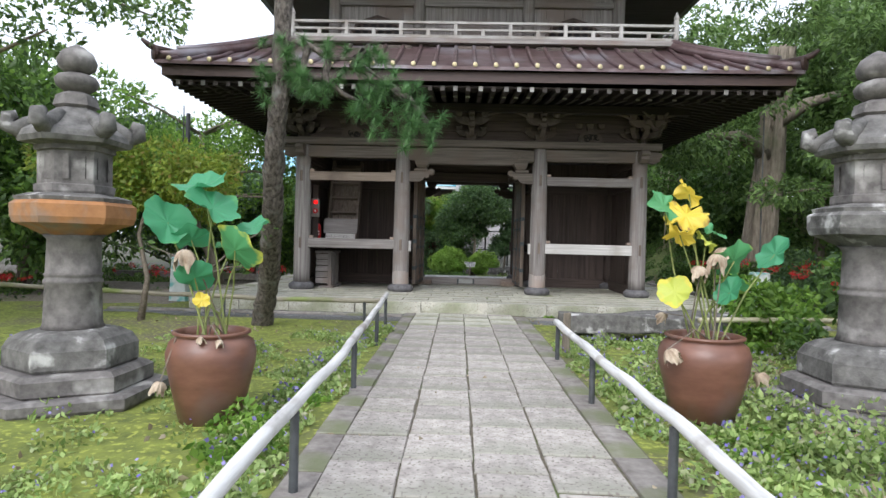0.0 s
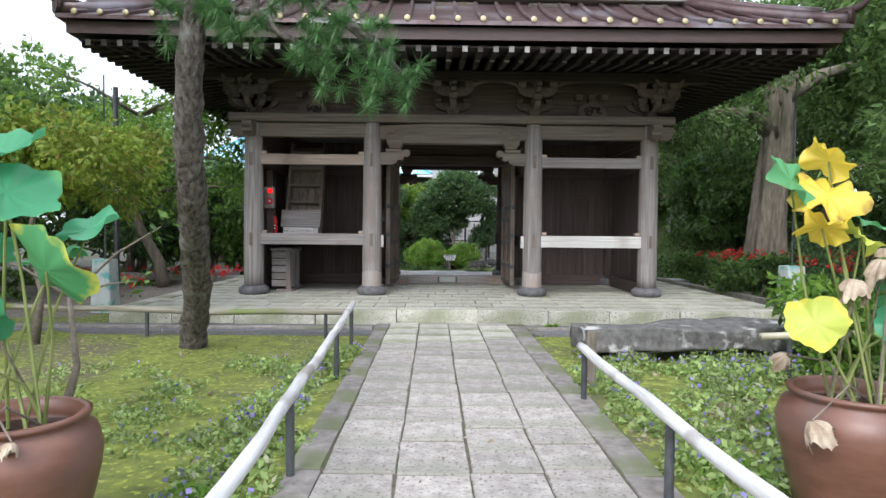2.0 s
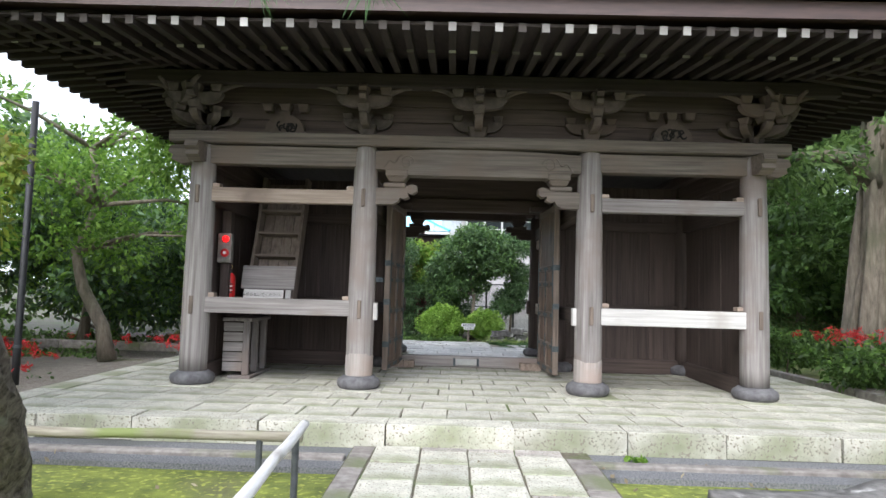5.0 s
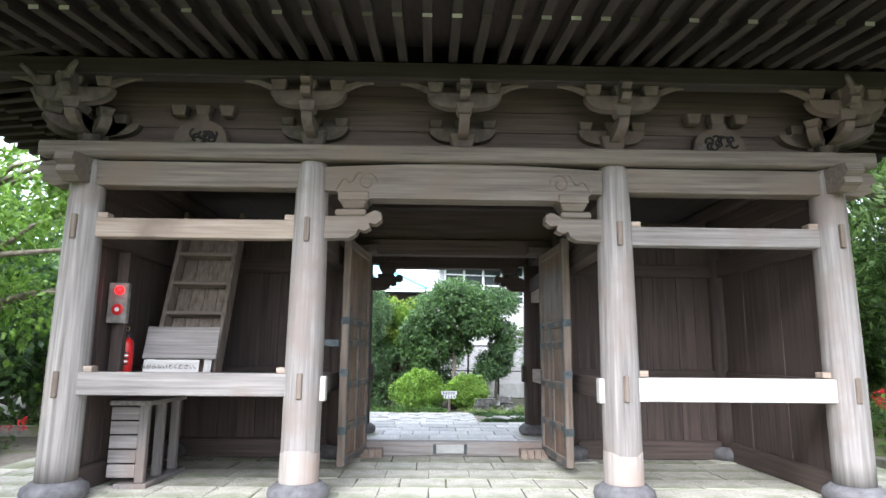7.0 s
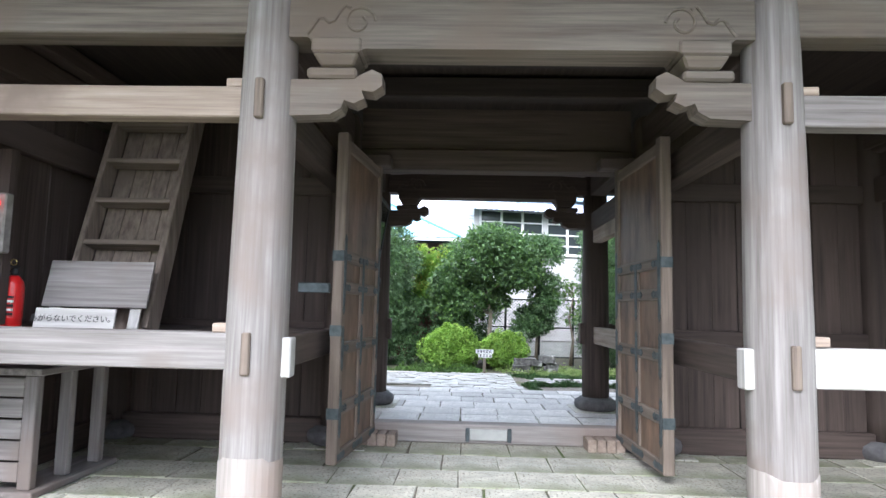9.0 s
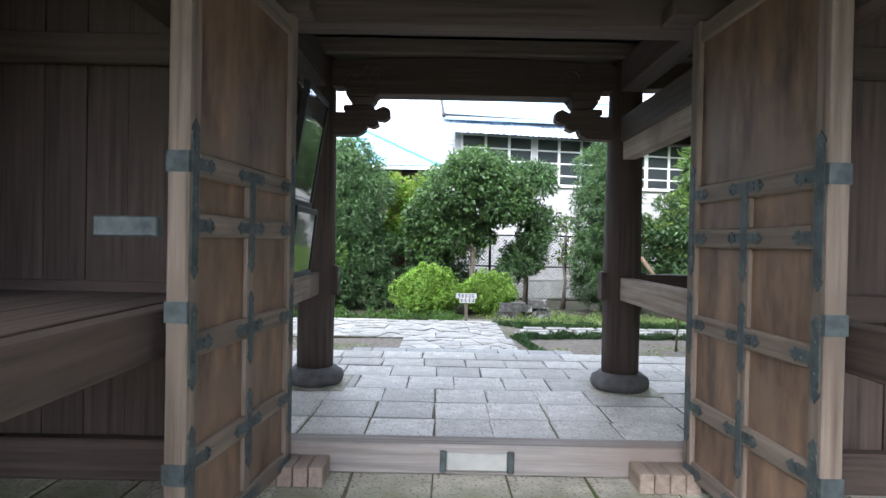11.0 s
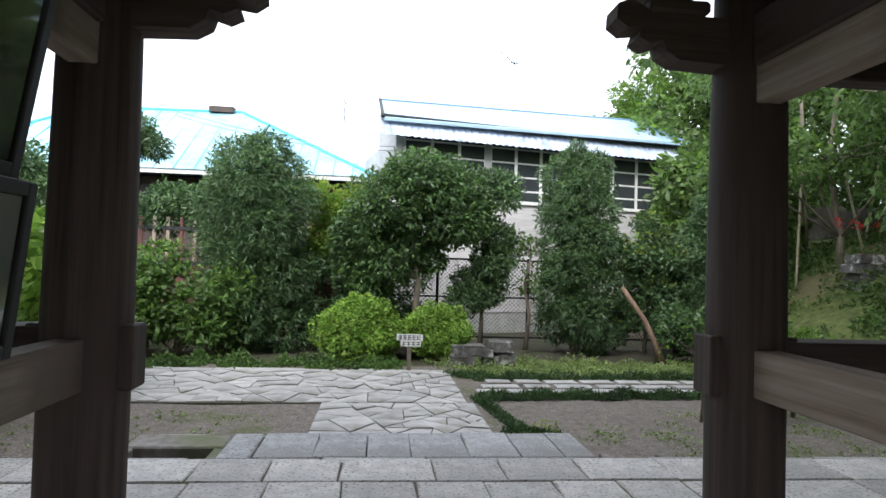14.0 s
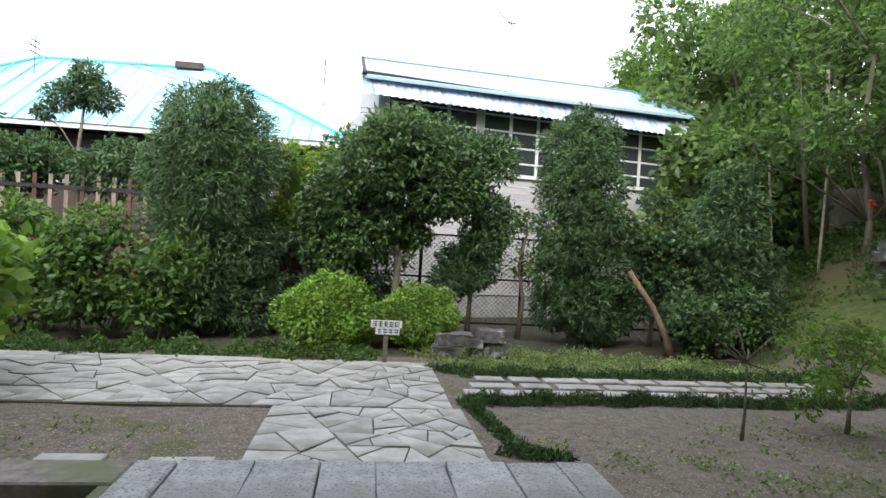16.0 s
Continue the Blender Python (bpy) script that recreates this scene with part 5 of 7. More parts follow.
def lotus_pot(at, r, h, label, blades, pods):
    t = thing("lotus_pot", at, label, "plant pot", "lotus pots beside the path")
    k = r / 0.34
    part("pot", lathe([(0.2 * k, 0), (0.235 * k, 0.01), (0.28 * k, h * 0.3), (0.33 * k, h * 0.62), (0.34 * k, h * 0.76), (0.315 * k, h * 0.88), (0.272 * k, h * 0.93), (0.268 * k, h * 0.95), (0.292 * k, h * 0.965), (0.295 * k, h * 0.99), (0.275 * k, h), (0.25 * k, h * 0.985), (0.245 * k, h * 0.9), (0.25 * k, h * 0.86)], 40), GLAZE, t, "brown glazed earthenware jar", True)
    part("water", lathe([(0.248 * k, h * 0.862), (0.248 * k, h * 0.868)], 28), WATER, t)
    for n, (dx, dy, z, size, tx, ty, mat, wilt) in enumerate(blades):
        bm = lotus_leaf(size, 0.22, n + int(at[0] * 10) + 60, wilt)
        leaf = part("leaf_blade", bm, mat, t, smooth=True)
        leaf.matrix_basis = pose(dx, dy, z, tx, ty, n * 47)
        root = Vector((0.11 * math.cos(n * 2.4), 0.11 * math.sin(n * 2.4), h * 0.868))
        tip = Vector((dx, dy, z - 0.004))
        mid = root.lerp(tip, 0.5) + Vector((0.03 * math.sin(n * 5), 0.02, 0.06))
        part("stalk", tube([root, root.lerp(mid, 0.5) + Vector((0, 0, 0.01)), mid, mid.lerp(tip, 0.55), tip], [0.008, 0.0075, 0.007, 0.006, 0.005], 6), STEM, t)
    for n, (dx, dy, z, size) in enumerate(pods):
        bm = lotus_leaf(size, -0.4, n + 90, 0.9)
        leaf = part("withered_leaf", bm, LOTUS_DEAD, t, smooth=True)
        leaf.matrix_basis = pose(dx, dy, z, 10, 8 * n, 60 * n)
        root = Vector((0.13 * math.cos(n * 1.9 + 1), 0.13 * math.sin(n * 1.9 + 1), h * 0.868))
        tip = Vector((dx, dy, z + 0.002))
        mid = root.lerp(tip, 0.5) + Vector((0, -0.04, 0.12 + 0.25 * max(0.0, h - z)))
        part("stalk", tube([root, mid, tip], [0.007, 0.005, 0.004], 6), TWIG, t)
    return t


lotus_pot((-2.09, -8.95, -0.045), 0.33, 0.69, "brown glazed jar with green lotus leaves on tall stalks", [
    (-0.13, 0.1, 1.79, 0.2, 24, -10, LOTUS, 0.0), (0.01, -0.05, 1.62, 0.21, 38, 12, LOTUS, 0.05), (-0.36, 0.0, 1.5, 0.2, 35, -50, LOTUS, 0.1), (0.2, -0.1, 1.3, 0.2, 55, 10, LOTUS_EDGED, 0.0),
    (-0.09, -0.12, 1.09, 0.14, 55, 4, LOTUS, 0.0), (-0.2, 0.06, 1.37, 0.16, 30, -18, LOTUS, 0.1), (0.25, 0.12, 1.47, 0.15, 20, 24, LOTUS, 0.15), (0.08, 0.15, 1.33, 0.14, 15, 0, LOTUS_EDGED, 0.2), (-0.02, -0.16, 0.93, 0.07, 60, 15, LOTUS_GOLD, 0.3)],
    [(-0.14, -0.2, 1.3, 0.12), (-0.23, -0.34, 0.36, 0.085), (0.17, -0.27, 0.66, 0.05), (0.03, -0.3, 0.68, 0.05)])
lotus_pot((1.81, -8.5, -0.04), 0.36, 0.69, "brown glazed jar with yellowing and withered lotus leaves", [
    (-0.2, -0.05, 1.66, 0.22, 42, -12, LOTUS_GOLD, 0.55), (-0.36, 0.0, 1.73, 0.17, 50, -20, LOTUS_EDGED, 0.25), (-0.14, 0.05, 1.84, 0.17, 60, 10, LOTUS_GOLD, 0.6), (-0.26, -0.1, 1.5, 0.15, 40, 0, LOTUS_GOLD, 0.6),
    (0.2, -0.05, 1.3, 0.17, 55, 22, LOTUS_EDGED, 0.05), (0.56, 0.02, 1.36, 0.17, 35, 48, LOTUS, 0.1), (0.13, -0.15, 1.05, 0.13, 58, 10, LOTUS, 0.0), (-0.3, -0.14, 1.04, 0.14, 60, -8, LOTUS_YELLOW, 0.05),
    (0.04, 0.06, 1.55, 0.16, 25, 20, LOTUS_EDGED, 0.3), (-0.03, -0.05, 1.46, 0.13, 45, 10, LOTUS_YELLOW, 0.5), (0.28, 0.1, 1.1, 0.1, 40, 20, LOTUS_EDGED, 0.1)],
    [(0.03, -0.12, 1.35, 0.12), (-0.08, -0.1, 1.25, 0.1), (0.12, 0.0, 1.4, 0.12), (-0.38, -0.25, 0.6, 0.11), (0.36, -0.2, 0.42, 0.09), (-0.3, 0.1, 0.84, 0.08)])


# ---- low log rails ----
def log_rail(name, pts, r, mat, posts, label, post_mat=POST):
    t = thing(name, (pts[0][0], pts[0][1], 0), label, "railing", "low rails of the garden")
    o = Vector((pts[0][0], pts[0][1], 0))
    fine = []
    for a, b in zip(pts, pts[1:]):
        for k in range(14):
            p = Vector(a).lerp(Vector(b), k / 14)
            fine.append(p + Vector((noise.noise(p * 1.3), 0, noise.noise(p * 1.7))) * 0.018 - o)
    fine.append(Vector(pts[-1]) - o)
    part("log", tube(fine, [r * (1 + 0.12 * noise.noise(p * 2.3 + o)) for p in fine], 14, wobble=0.05), mat, t, smooth=True)
    for x, y, z in posts:
        part("post", lathe([(0.026, -0.1), (0.026, z)], 12, m=pose(x - o.x, y - o.y, 0)), post_mat, t)
    return t


def along(line, y):
    a, b = next(((a, b) for a, b in zip(line, line[1:]) if a[1] <= y <= b[1]))
    u = (y - a[1]) / (b[1] - a[1])
    return a[0] + (b[0] - a[0]) * u, y, a[2] + (b[2] - a[2]) * u - 0.03


RL = ((-0.96, -15.5, 0.46), (-1.06, -11.5, 0.46), (-1.11, -9.2, 0.455), (-1.18, -7.4, 0.46), (-1.31, -4.8, 0.455), (-1.4, -3.4, 0.45))
log_rail("log_rail", RL, 0.036, LOGWOOD, [along(RL, y) for y in (-14.6, -12.4, -10.3, -8.0, -5.6, -3.75)], "bleached white log rail on dark metal posts along the path")
RR = ((0.9, -15.5, 0.46), (0.94, -10.5, 0.44), (0.95, -8.0, 0.43), (0.97, -6.2, 0.42))
log_rail("log_rail", RR, 0.038, LOGWOOD, [along(RR, y) for y in (-14.6, -12.3, -10.3, -8.3, -6.35)], "bleached white log rail on dark metal posts along the path")
RH = ((-8.2, -3.3, 0.42), (-3.6, -3.25, 0.3), (-1.46, -3.2, 0.3))
log_rail("log_rail", RH, 0.04, OLDLOG, [(-1.8, -3.22, 0.28), (-4.2, -3.26, 0.3), (-6.6, -3.28, 0.36)], "old mossy log rail on short posts before the gate")
RB = ((2.9, -5.6, 0.42), (7.2, -5.2, 0.44))
log_rail("log_rail", RB, 0.035, BAMBOO, [(3.2, -5.57, 0.4), (5.2, -5.4, 0.4)], "weathered bamboo rail across the flower bed")
stake = thing("wooden_stake", (1.16, -5.85, -0.05), "split wooden stake with a pale sawn top", "stake")
part("shaft", roughen(lathe([(0.05, 0), (0.052, 0.3), (0.047, 0.53), (0.042, 0.54)], 9), 9, 0.012), PALE_BARK, stake)

# ---- long stone slab beside the path ----
slab_thing = thing("stone_slab", (2.85, -4.3, -0.04), "long weathered stone slab with white lichen on low blocks", "stone", turn=10)
bm = box(-1.5, 1.6, -0.38, 0.36, 0.12, 0.37)
bmesh.ops.subdivide_edges(bm, edges=bm.edges[:], cuts=9, use_grid_fill=True)
for v in bm.verts:
    v.co.y *= 0.62 + 0.62 * (v.co.x + 1.5) / 3.1
part("slab", roughen(roughen(bm, 2.2, 0.07, 3.0), 9.0, 0.022, 8.0), MOSSY_STONE, slab_thing, smooth=True)
for x in (-0.95, 1.1):
    bm = box(x - 0.2, x + 0.2, -0.22, 0.25, -0.05, 0.12)
    bmesh.ops.subdivide_edges(bm, edges=bm.edges[:], cuts=3, use_grid_fill=True)
    part("bearing_stone", roughen(bm, 5.0, 0.03, x), MOSSY_STONE, slab_thing)

# ---- rain chains down to painted posts, black pole ----
for x, y, lab in ((-6.1, -0.75, "pale square stone post with flaking teal paint under a rain chain"), (5.85, -1.1, "pale square stone post with flaking teal paint under a rain chain")):
    t = thing("drain_post", (x, y, -0.08), lab, "post", "painted posts at the eave corners")
    part("shaft", box(-0.15, 0.15, -0.15, 0.15, 0.0, 0.95, 0.015, taper=1.2), TEAL, t)
    part("rain_chain", lathe([(0.014, 0.952), (0.014, 4.16)], 8), POST, t)
pole = thing("lamp_pole", (-6.75, 0.9, -0.06), "slim black metal pole", "pole")
part("shaft", lathe([(0.055, 0), (0.055, 0.6), (0.05, 0.62), (0.05, 4.3)], 16), INK, pole, smooth=True)
part("clip", lathe([(0.06, 0.55), (0.06, 0.6)], 12), POST, pole)

# ---- yard behind the gate ----
rocks = thing("rock_pile", (1.75, 13.6, -0.2), "pile of flat grey-green stones by the path", "rocks")
for k, (x, y, z, a, b, c) in enumerate(((-0.4, 0.0, 0.0, 0.5, 0.4, 0.2), (0.1, -0.1, 0.0, 0.32, 0.3, 0.2), (0.42, 0.05, 0.0, 0.36, 0.36, 0.26), (-0.28, 0.05, 0.205, 0.62, 0.42, 0.17), (0.3, 0.0, 0.27, 0.42, 0.36, 0.2), (0.0, -0.2, 0.2, 0.26, 0.22, 0.12))):
    bm = box(x - a / 2, x + a / 2, y - b / 2, y + b / 2, z, z + c)
    bmesh.ops.subdivide_edges(bm, edges=bm.edges[:], cuts=3, use_grid_fill=True)
    part("rock", roughen(bm, 4.0, 0.05, k * 3.1), MOSSY_STONE, rocks)

sign = thing("garden_sign", (0.3, 12.95, -0.23), "small white sign with black writing on a stake", "sign")
part("stake", box(-0.035, 0.035, -0.02, 0.02, 0, 0.6), TWIG, sign)
panel = part("panel", box(-0.235, 0.235, -0.035, -0.021, 0.56, 0.67, 0.003), WHITE, sign)
part("panel", box(-0.16, 0.2, -0.035, -0.021, 0.455, 0.556, 0.003), WHITE, sign)
for k in range(5):
    x = -0.2 + k * 0.083
    for dx, dz, w, h in ((0, 0.03, 0.06, 0.012), (0, 0.0, 0.06, 0.012), (0.0, -0.03, 0.055, 0.012), (0.01 - 0.01 * k, 0, 0.012, 0.075)):
        part("writing_bar", box(x + 0.03 + dx - w / 2, x + 0.03 + dx + w / 2, -0.038, -0.036, 0.615 + dz - h / 2, 0.615 + dz + h / 2), INK, panel)
for k in range(4):
    x = -0.13 + k * 0.083
    for dx, dz, w, h in ((0, 0.025, 0.055, 0.012), (0, -0.012, 0.055, 0.011), (0.008 * (k - 1), 0, 0.012, 0.068)):
        part("writing_bar", box(x + 0.03 + dx - w / 2, x + 0.03 + dx + w / 2, -0.038, -0.036, 0.505 + dz - h / 2, 0.505 + dz + h / 2), INK, panel)

# chain-link fence
fence = thing("chain_link_fence", (4.4, 16.6, -0.25), "dark chain-link fence with round posts", "fence")
for k in range(9):
    part("post", lathe([(0.035, 0), (0.035, 2.15)], 8, m=pose(-4.4 + k * 1.1, 0, 0)), INK, fence)
for z in (0.25, 1.2, 2.1):
    part("rail", box(-4.4, 4.4, -0.02, 0.02, z - 0.02, z + 0.02), INK, fence)
v, f = [], []
for s in (-1, 1):
    for c in np.arange(-6.4, 4.4, 0.1):
        x0, x1 = (c, c + 1.85) if s > 0 else (c + 1.85, c)
        a, b = max(-4.4, min(4.4, x0)), max(-4.4, min(4.4, x1))
        if abs(a - b) < 0.02:
            continue
        za, zb = 0.25 + abs(a - x0), 2.1 - abs(x1 - b)
        n = len(v)
        for px, pz in ((a, za), (b, zb)):
            v += [(px - 0.006, 0.006 * s, pz), (px + 0.006, 0.006 * s, pz), (px, 0.006 * s + 0.007, pz)]
        f += [(n, n + 1, n + 4, n + 3), (n + 1, n + 2, n + 5, n + 4), (n + 2, n, n + 3, n + 5)]
net = part_of("wire_mesh", mesh_from("wire_mesh", v, f), IRON, fence)
tagged(net, kind="stuff")

# wooden boundary fence on the left
board_fence = thing("board_fence", (-5.5, 17.2, -0.25), "red-brown board fence with pale upper slats", "fence")
for k in range(34):
    x = -5.2 + k * 0.31
    part("board", box(x, x + 0.3, -0.015, 0.015, 0.1, 1.75), FENCE_BOARD, board_fence)
    part("slat", box(x + 0.06, x + 0.14, -0.02, 0.01, 1.86, 2.9), TAN["z"] if k % 3 else FENCE_BOARD, board_fence)
for z in (1.77, 2.6):
    part("rail", box(-5.2, 5.3, -0.04, 0.03, z, z + 0.08), INK, board_fence)

# ---- white house with sunroom windows ----
house = thing("house", (-0.2, 19.3, 0.0), "white clapboard house with sunroom windows and pale sheet roof", "house", turn=12)
HW = 9.6
for k in range(18):
    z = 0.35 + k * 0.175
    part("siding_board", box(0.3, HW - 0.2, 0.0, 0.03, z, z + 0.17, 0.006), SIDING, house)
part("plinth", box(0.25, HW - 0.15, 0.03, 0.3, -0.35, 0.35), CONCRETE, house)
part("wall", box(0.3, HW - 0.2, 0.06, 5.0, 0.36, 5.4), SIDING, house)
# Thin black sheet behind the panes stands in for the unlit room.
part("room_shade_sheet", box(0.5, HW - 0.4, 0.035, 0.058, 3.6, 5.35), INK, house)
for n, (x0, x1) in enumerate(((0.5, 3.0), (3.15, 5.65), (5.8, 7.3), (7.35, 9.1))):
    w = part("window", box(x0, x1, -0.03, 0.03, 3.6, 3.7), WHITE, house, "white-framed sunroom window")
    for z in (4.0, 4.42, 4.84, 5.26):
        part("window_bar", box(x0, x1, -0.012, 0.012, z - 0.025, z + 0.025), WHITE, w)
    for x in np.linspace(x0, x1, 4 if n < 2 else 3):
        part("window_frame", box(x - 0.045, x + 0.045, -0.028, 0.028, 3.6, 5.4), WHITE, w)
    part("pane", box(x0 + 0.03, x1 - 0.03, -0.004, 0.004, 3.65, 5.38), GLASS, w)
for x in (0.35, 3.07, HW - 0.32):
    part("corner_post", box(x - 0.1, x + 0.1, -0.05, 0.02, 3.4, 5.55), SIDING, house)
bm = bmesh.new()
n = 150
lo, hi = [], []
for k in range(n + 1):
    x = -0.3 + (HW + 0.55) * k / n
    dz = 0.02 * math.sin(k * 2.1)
    lo.append(bm.verts.new((x, -0.62, 5.22 + dz)))
    hi.append(bm.verts.new((x, -0.06, 5.83 + dz)))
for k in range(n):
    bm.faces.new((lo[k], lo[k + 1], hi[k + 1], hi[k]))
part("awning", bm, CORRUGATED, house, "pale corrugated plastic awning")
part("fascia", box(-0.25, HW + 0.2, -0.3, -0.2, 5.76, 5.86), INK, house)
bm = bmesh.new()
q = [(-0.2, -0.42, 5.72), (HW + 0.25, -0.42, 5.9), (HW + 0.1, 2.6, 7.3), (0.3, 2.6, 7.02)]
a = [bm.verts.new(p) for p in q]
b = [bm.verts.new((x, y, z - 0.08)) for x, y, z in q]
bm.faces.new(a)
bm.faces.new(b[::-1])
for k in range(4):
    bm.faces.new((a[k], b[k], b[(k + 1) % 4], a[(k + 1) % 4]))
part("roof", bm, HOUSE_ROOF, house, "pale blue sheet-metal roof")
part("ridge_cap", tube([(0.25, 2.6, 7.03), (HW + 0.15, 2.6, 7.31)], [0.045, 0.045], 6), SLATE_TRIM, house)
part("verge_trim", tube([(HW + 0.28, -0.45, 5.92), (HW + 0.13, 2.6, 7.32)], [0.04, 0.04], 6), SLATE_TRIM, house)
part("verge_trim", tube([(-0.22, -0.45, 5.74), (0.28, 2.6, 7.04)], [0.05, 0.05], 6), INK, house)
part("gable_wall", extrude_outline([(-0.15, 5.7), (2.6, 6.92), (2.6, 5.4), (0.05, 5.4)], HW - 1.6, m=pose(HW / 2 - 0.5, 0, 0, 0, 0, 90)), SIDING, house)
part("brace", tube([(HW - 0.25, -0.05, 4.75), (HW - 0.1, -0.6, 5.33)], [0.025, 0.025], 6), SIDING, house)

# ---- long low building with a turquoise hipped roof ----
hall = thing("low_building", (-5.2, 24.5, -0.25), "low building with a pale turquoise hipped sheet-metal roof", "house")
# Wall takes the dark wood to carry the shade under its eaves.
part("wall", box(-8.5, 4.6, -1.6, 5.0, 0, 4.6), DARK["z"], hall)
for x0, x1 in ((-7.5, -4.5), (-4.2, -1.2), (-0.6, 2.2)):
    w = part("window", box(x0, x1, -1.68, -1.62, 3.2, 4.35), INK, hall, "dark window band")
    part("window_frame", box(x0 - 0.05, x1 + 0.05, -1.72, -1.62, 3.1, 3.2), WHITE, w)
part("eave_board", box(-9.3, 5.4, -2.5, -2.38, 4.6, 4.74), WHITE, hall)
peak, back_peak = Vector((-0.55, 1.6, 7.6)), Vector((-6.2, 1.6, 7.5))
corners = [Vector((-9.4, -2.55, 4.75)), Vector((4.7, -2.55, 4.75)), Vector((4.7, 5.8, 4.75)), Vector((-9.4, 5.8, 4.75))]
bm = bmesh.new()
cv = [bm.verts.new(c) for c in corners]
p1, p2 = bm.verts.new(peak), bm.verts.new(back_peak)
bm.faces.new((cv[0], cv[1], p1, p2))
bm.faces.new((cv[1], cv[2], p1))
bm.faces.new((cv[2], cv[3], p2, p1))
bm.faces.new((cv[3], cv[0], p2))
bm.faces.new(cv[::-1])
part("roof", bm, BLUE_ROOF, hall, "pale turquoise standing-seam roof")
for a, b in ((corners[1], peak), (corners[0], back_peak), (peak, back_peak)):
    part("ridge_cap", tube([a + Vector((0, 0, 0.03)), b + Vector((0, 0, 0.03))], [0.06, 0.06], 6), BLUE_TRIM, hall)
part("ridge_vent", box(-1.75, -0.85, 1.35, 1.85, 7.55, 7.76), CARVED, hall)
for k in range(22):
    x = -9.1 + k * 0.62
    lim = 1.0
    if x < -6.2:
        lim = (x + 9.4) / 3.2
    elif x > -0.55:
        lim = (4.7 - x) / 5.25
    a = Vector((x, -2.55, 4.77))
    b = Vector((x, -2.55 + 4.15 * lim, 4.77 + 2.8 * lim))
    part("roof_seam", tube([a, b], [0.02, 0.02], 4), BLUE_TRIM, hall)
annex = thing("annex_roof", (-1.2, 27.5, -0.25), "further turquoise sheet-metal roof behind the low building", "house")
part("wall", box(-3.0, 2.2, 0, 5, 0, 5.3), SIDING, annex)
part("roof", extrude_outline([(-0.8, 5.3), (6, 7.1), (6, 7.0), (-0.8, 5.2)], 5.8, m=pose(-0.4, 0, 0, 0, 0, 90)), BLUE_ROOF, annex)
for k in range(7):
    part("roof_seam", tube([(-3.2 + k * 0.93, -0.8, 5.33), (-3.2 + k * 0.93, 6, 7.13)], [0.03, 0.03], 4), BLUE_TRIM, annex)
for x, y, z0, z1 in ((-1.9, 26.5, 6.3, 8.4), (-10.5, 24, 6.2, 7.4)):
    t = thing("aerial", (x, y, z0), "thin grey aerial mast on the roof", "aerial")
    part("mast", lathe([(0.014, 0), (0.012, z1 - z0)], 6), IRON, t)
    for q in (0.55, 0.7, 0.85):
        part("element", box(-0.02, 0.02, -0.3, 0.3, (z1 - z0) * q, (z1 - z0) * q + 0.02), IRON, t)
t = thing("aerial", (4.0, 22.2, 6.9), "thin grey fishbone aerial on the roof", "aerial")
part("mast", lathe([(0.009, 0), (0.008, 1.9)], 6), IRON, t)
part("element", tube([(-0.5, 0, 2.1), (0.1, 0, 1.6)], [0.014, 0.014], 5), IRON, t)
part("element", box(-0.12, 0.15, -0.02, 0.02, 1.7, 1.73), IRON, t)
# overhead wires
for x0, y0, z0, x1, y1, z1 in ((-6, 19.5, 5.6, 0.3, 19.6, 4.95),):
    t = thing("overhead_wire", (x0, y0, z0), "thin dark overhead wires", "cable")
    for d in (0, 0.12):
        pts = [(u * (x1 - x0), u * (y1 - y0), (z1 - z0) * u + d - 0.25 * math.sin(math.pi * u)) for u in np.linspace(0, 1, 9)]
        part("wire", tube(pts, [0.007] * 9, 4), INK, t)

# ---- trees and shrubs ----
def tree(at, label, clumps, leaf, per, mat, trunk=((0, 0, 0), (0, 0, 1)), r=0.08, bark=PALE_BARK, narrow=0.5, name="tree", category="tree", droop=0.3,
         seed=1, limbs=10, shell=0.45, squash=0.85, group="", second=None, upright=0.35):
    """A trunk with limbs to its clumps and a crown of single leaves; clumps are (x, y, z, radius) from the foot."""
    t = thing(name, at, label, category, group)
    rng = np.random.default_rng(seed)
    pts = [Vector(p) for p in trunk]
    radii = [r * (1 - 0.55 * k / max(1, len(pts) - 1)) for k in range(len(pts))]
    radii[0] *= 1.25
    part("trunk", tube(pts, radii, 10, wobble=0.15), bark, t, smooth=True)
    order = list(range(len(clumps)))
    rng.shuffle(order)
    for i in order[:limbs]:
        c = Vector(clumps[i][:3])
        root = min((p for p in pts if p.z <= c.z + 0.2), key=lambda p: (p - c).length, default=pts[-1])
        if (c - root).length < 0.15:
            continue
        mid = root.lerp(c, 0.5) + Vector((rng.uniform(-0.15, 0.15), rng.uniform(-0.15, 0.15), 0.12)) * (c - root).length * 0.6
        rr = max(0.012, r * 0.38)
        part("limb", tube([root, root.lerp(mid, 0.6), mid, mid.lerp(c, 0.6), c], [rr, rr * 0.8, rr * 0.62, rr * 0.45, rr * 0.25], 7), bark, t, smooth=True)
    p, o = clump_points(clumps, per, rng, shell, squash)
    part_of("crown", leaves("crown", p, leaf, seed, droop, narrow, o, upright), mat, t)
    if second:
        m2, share, up = second
        keep = rng.uniform(0, 1, len(p)) < share
        if up:
            keep &= o[:, 2] > 0.25
        q, oq = p[keep] + o[keep] * leaf * 0.4, o[keep]
        part_of("young_leaves", leaves("young_leaves", q, leaf * 0.9, seed + 1, droop, narrow, oq, upright), m2, t)
    return t


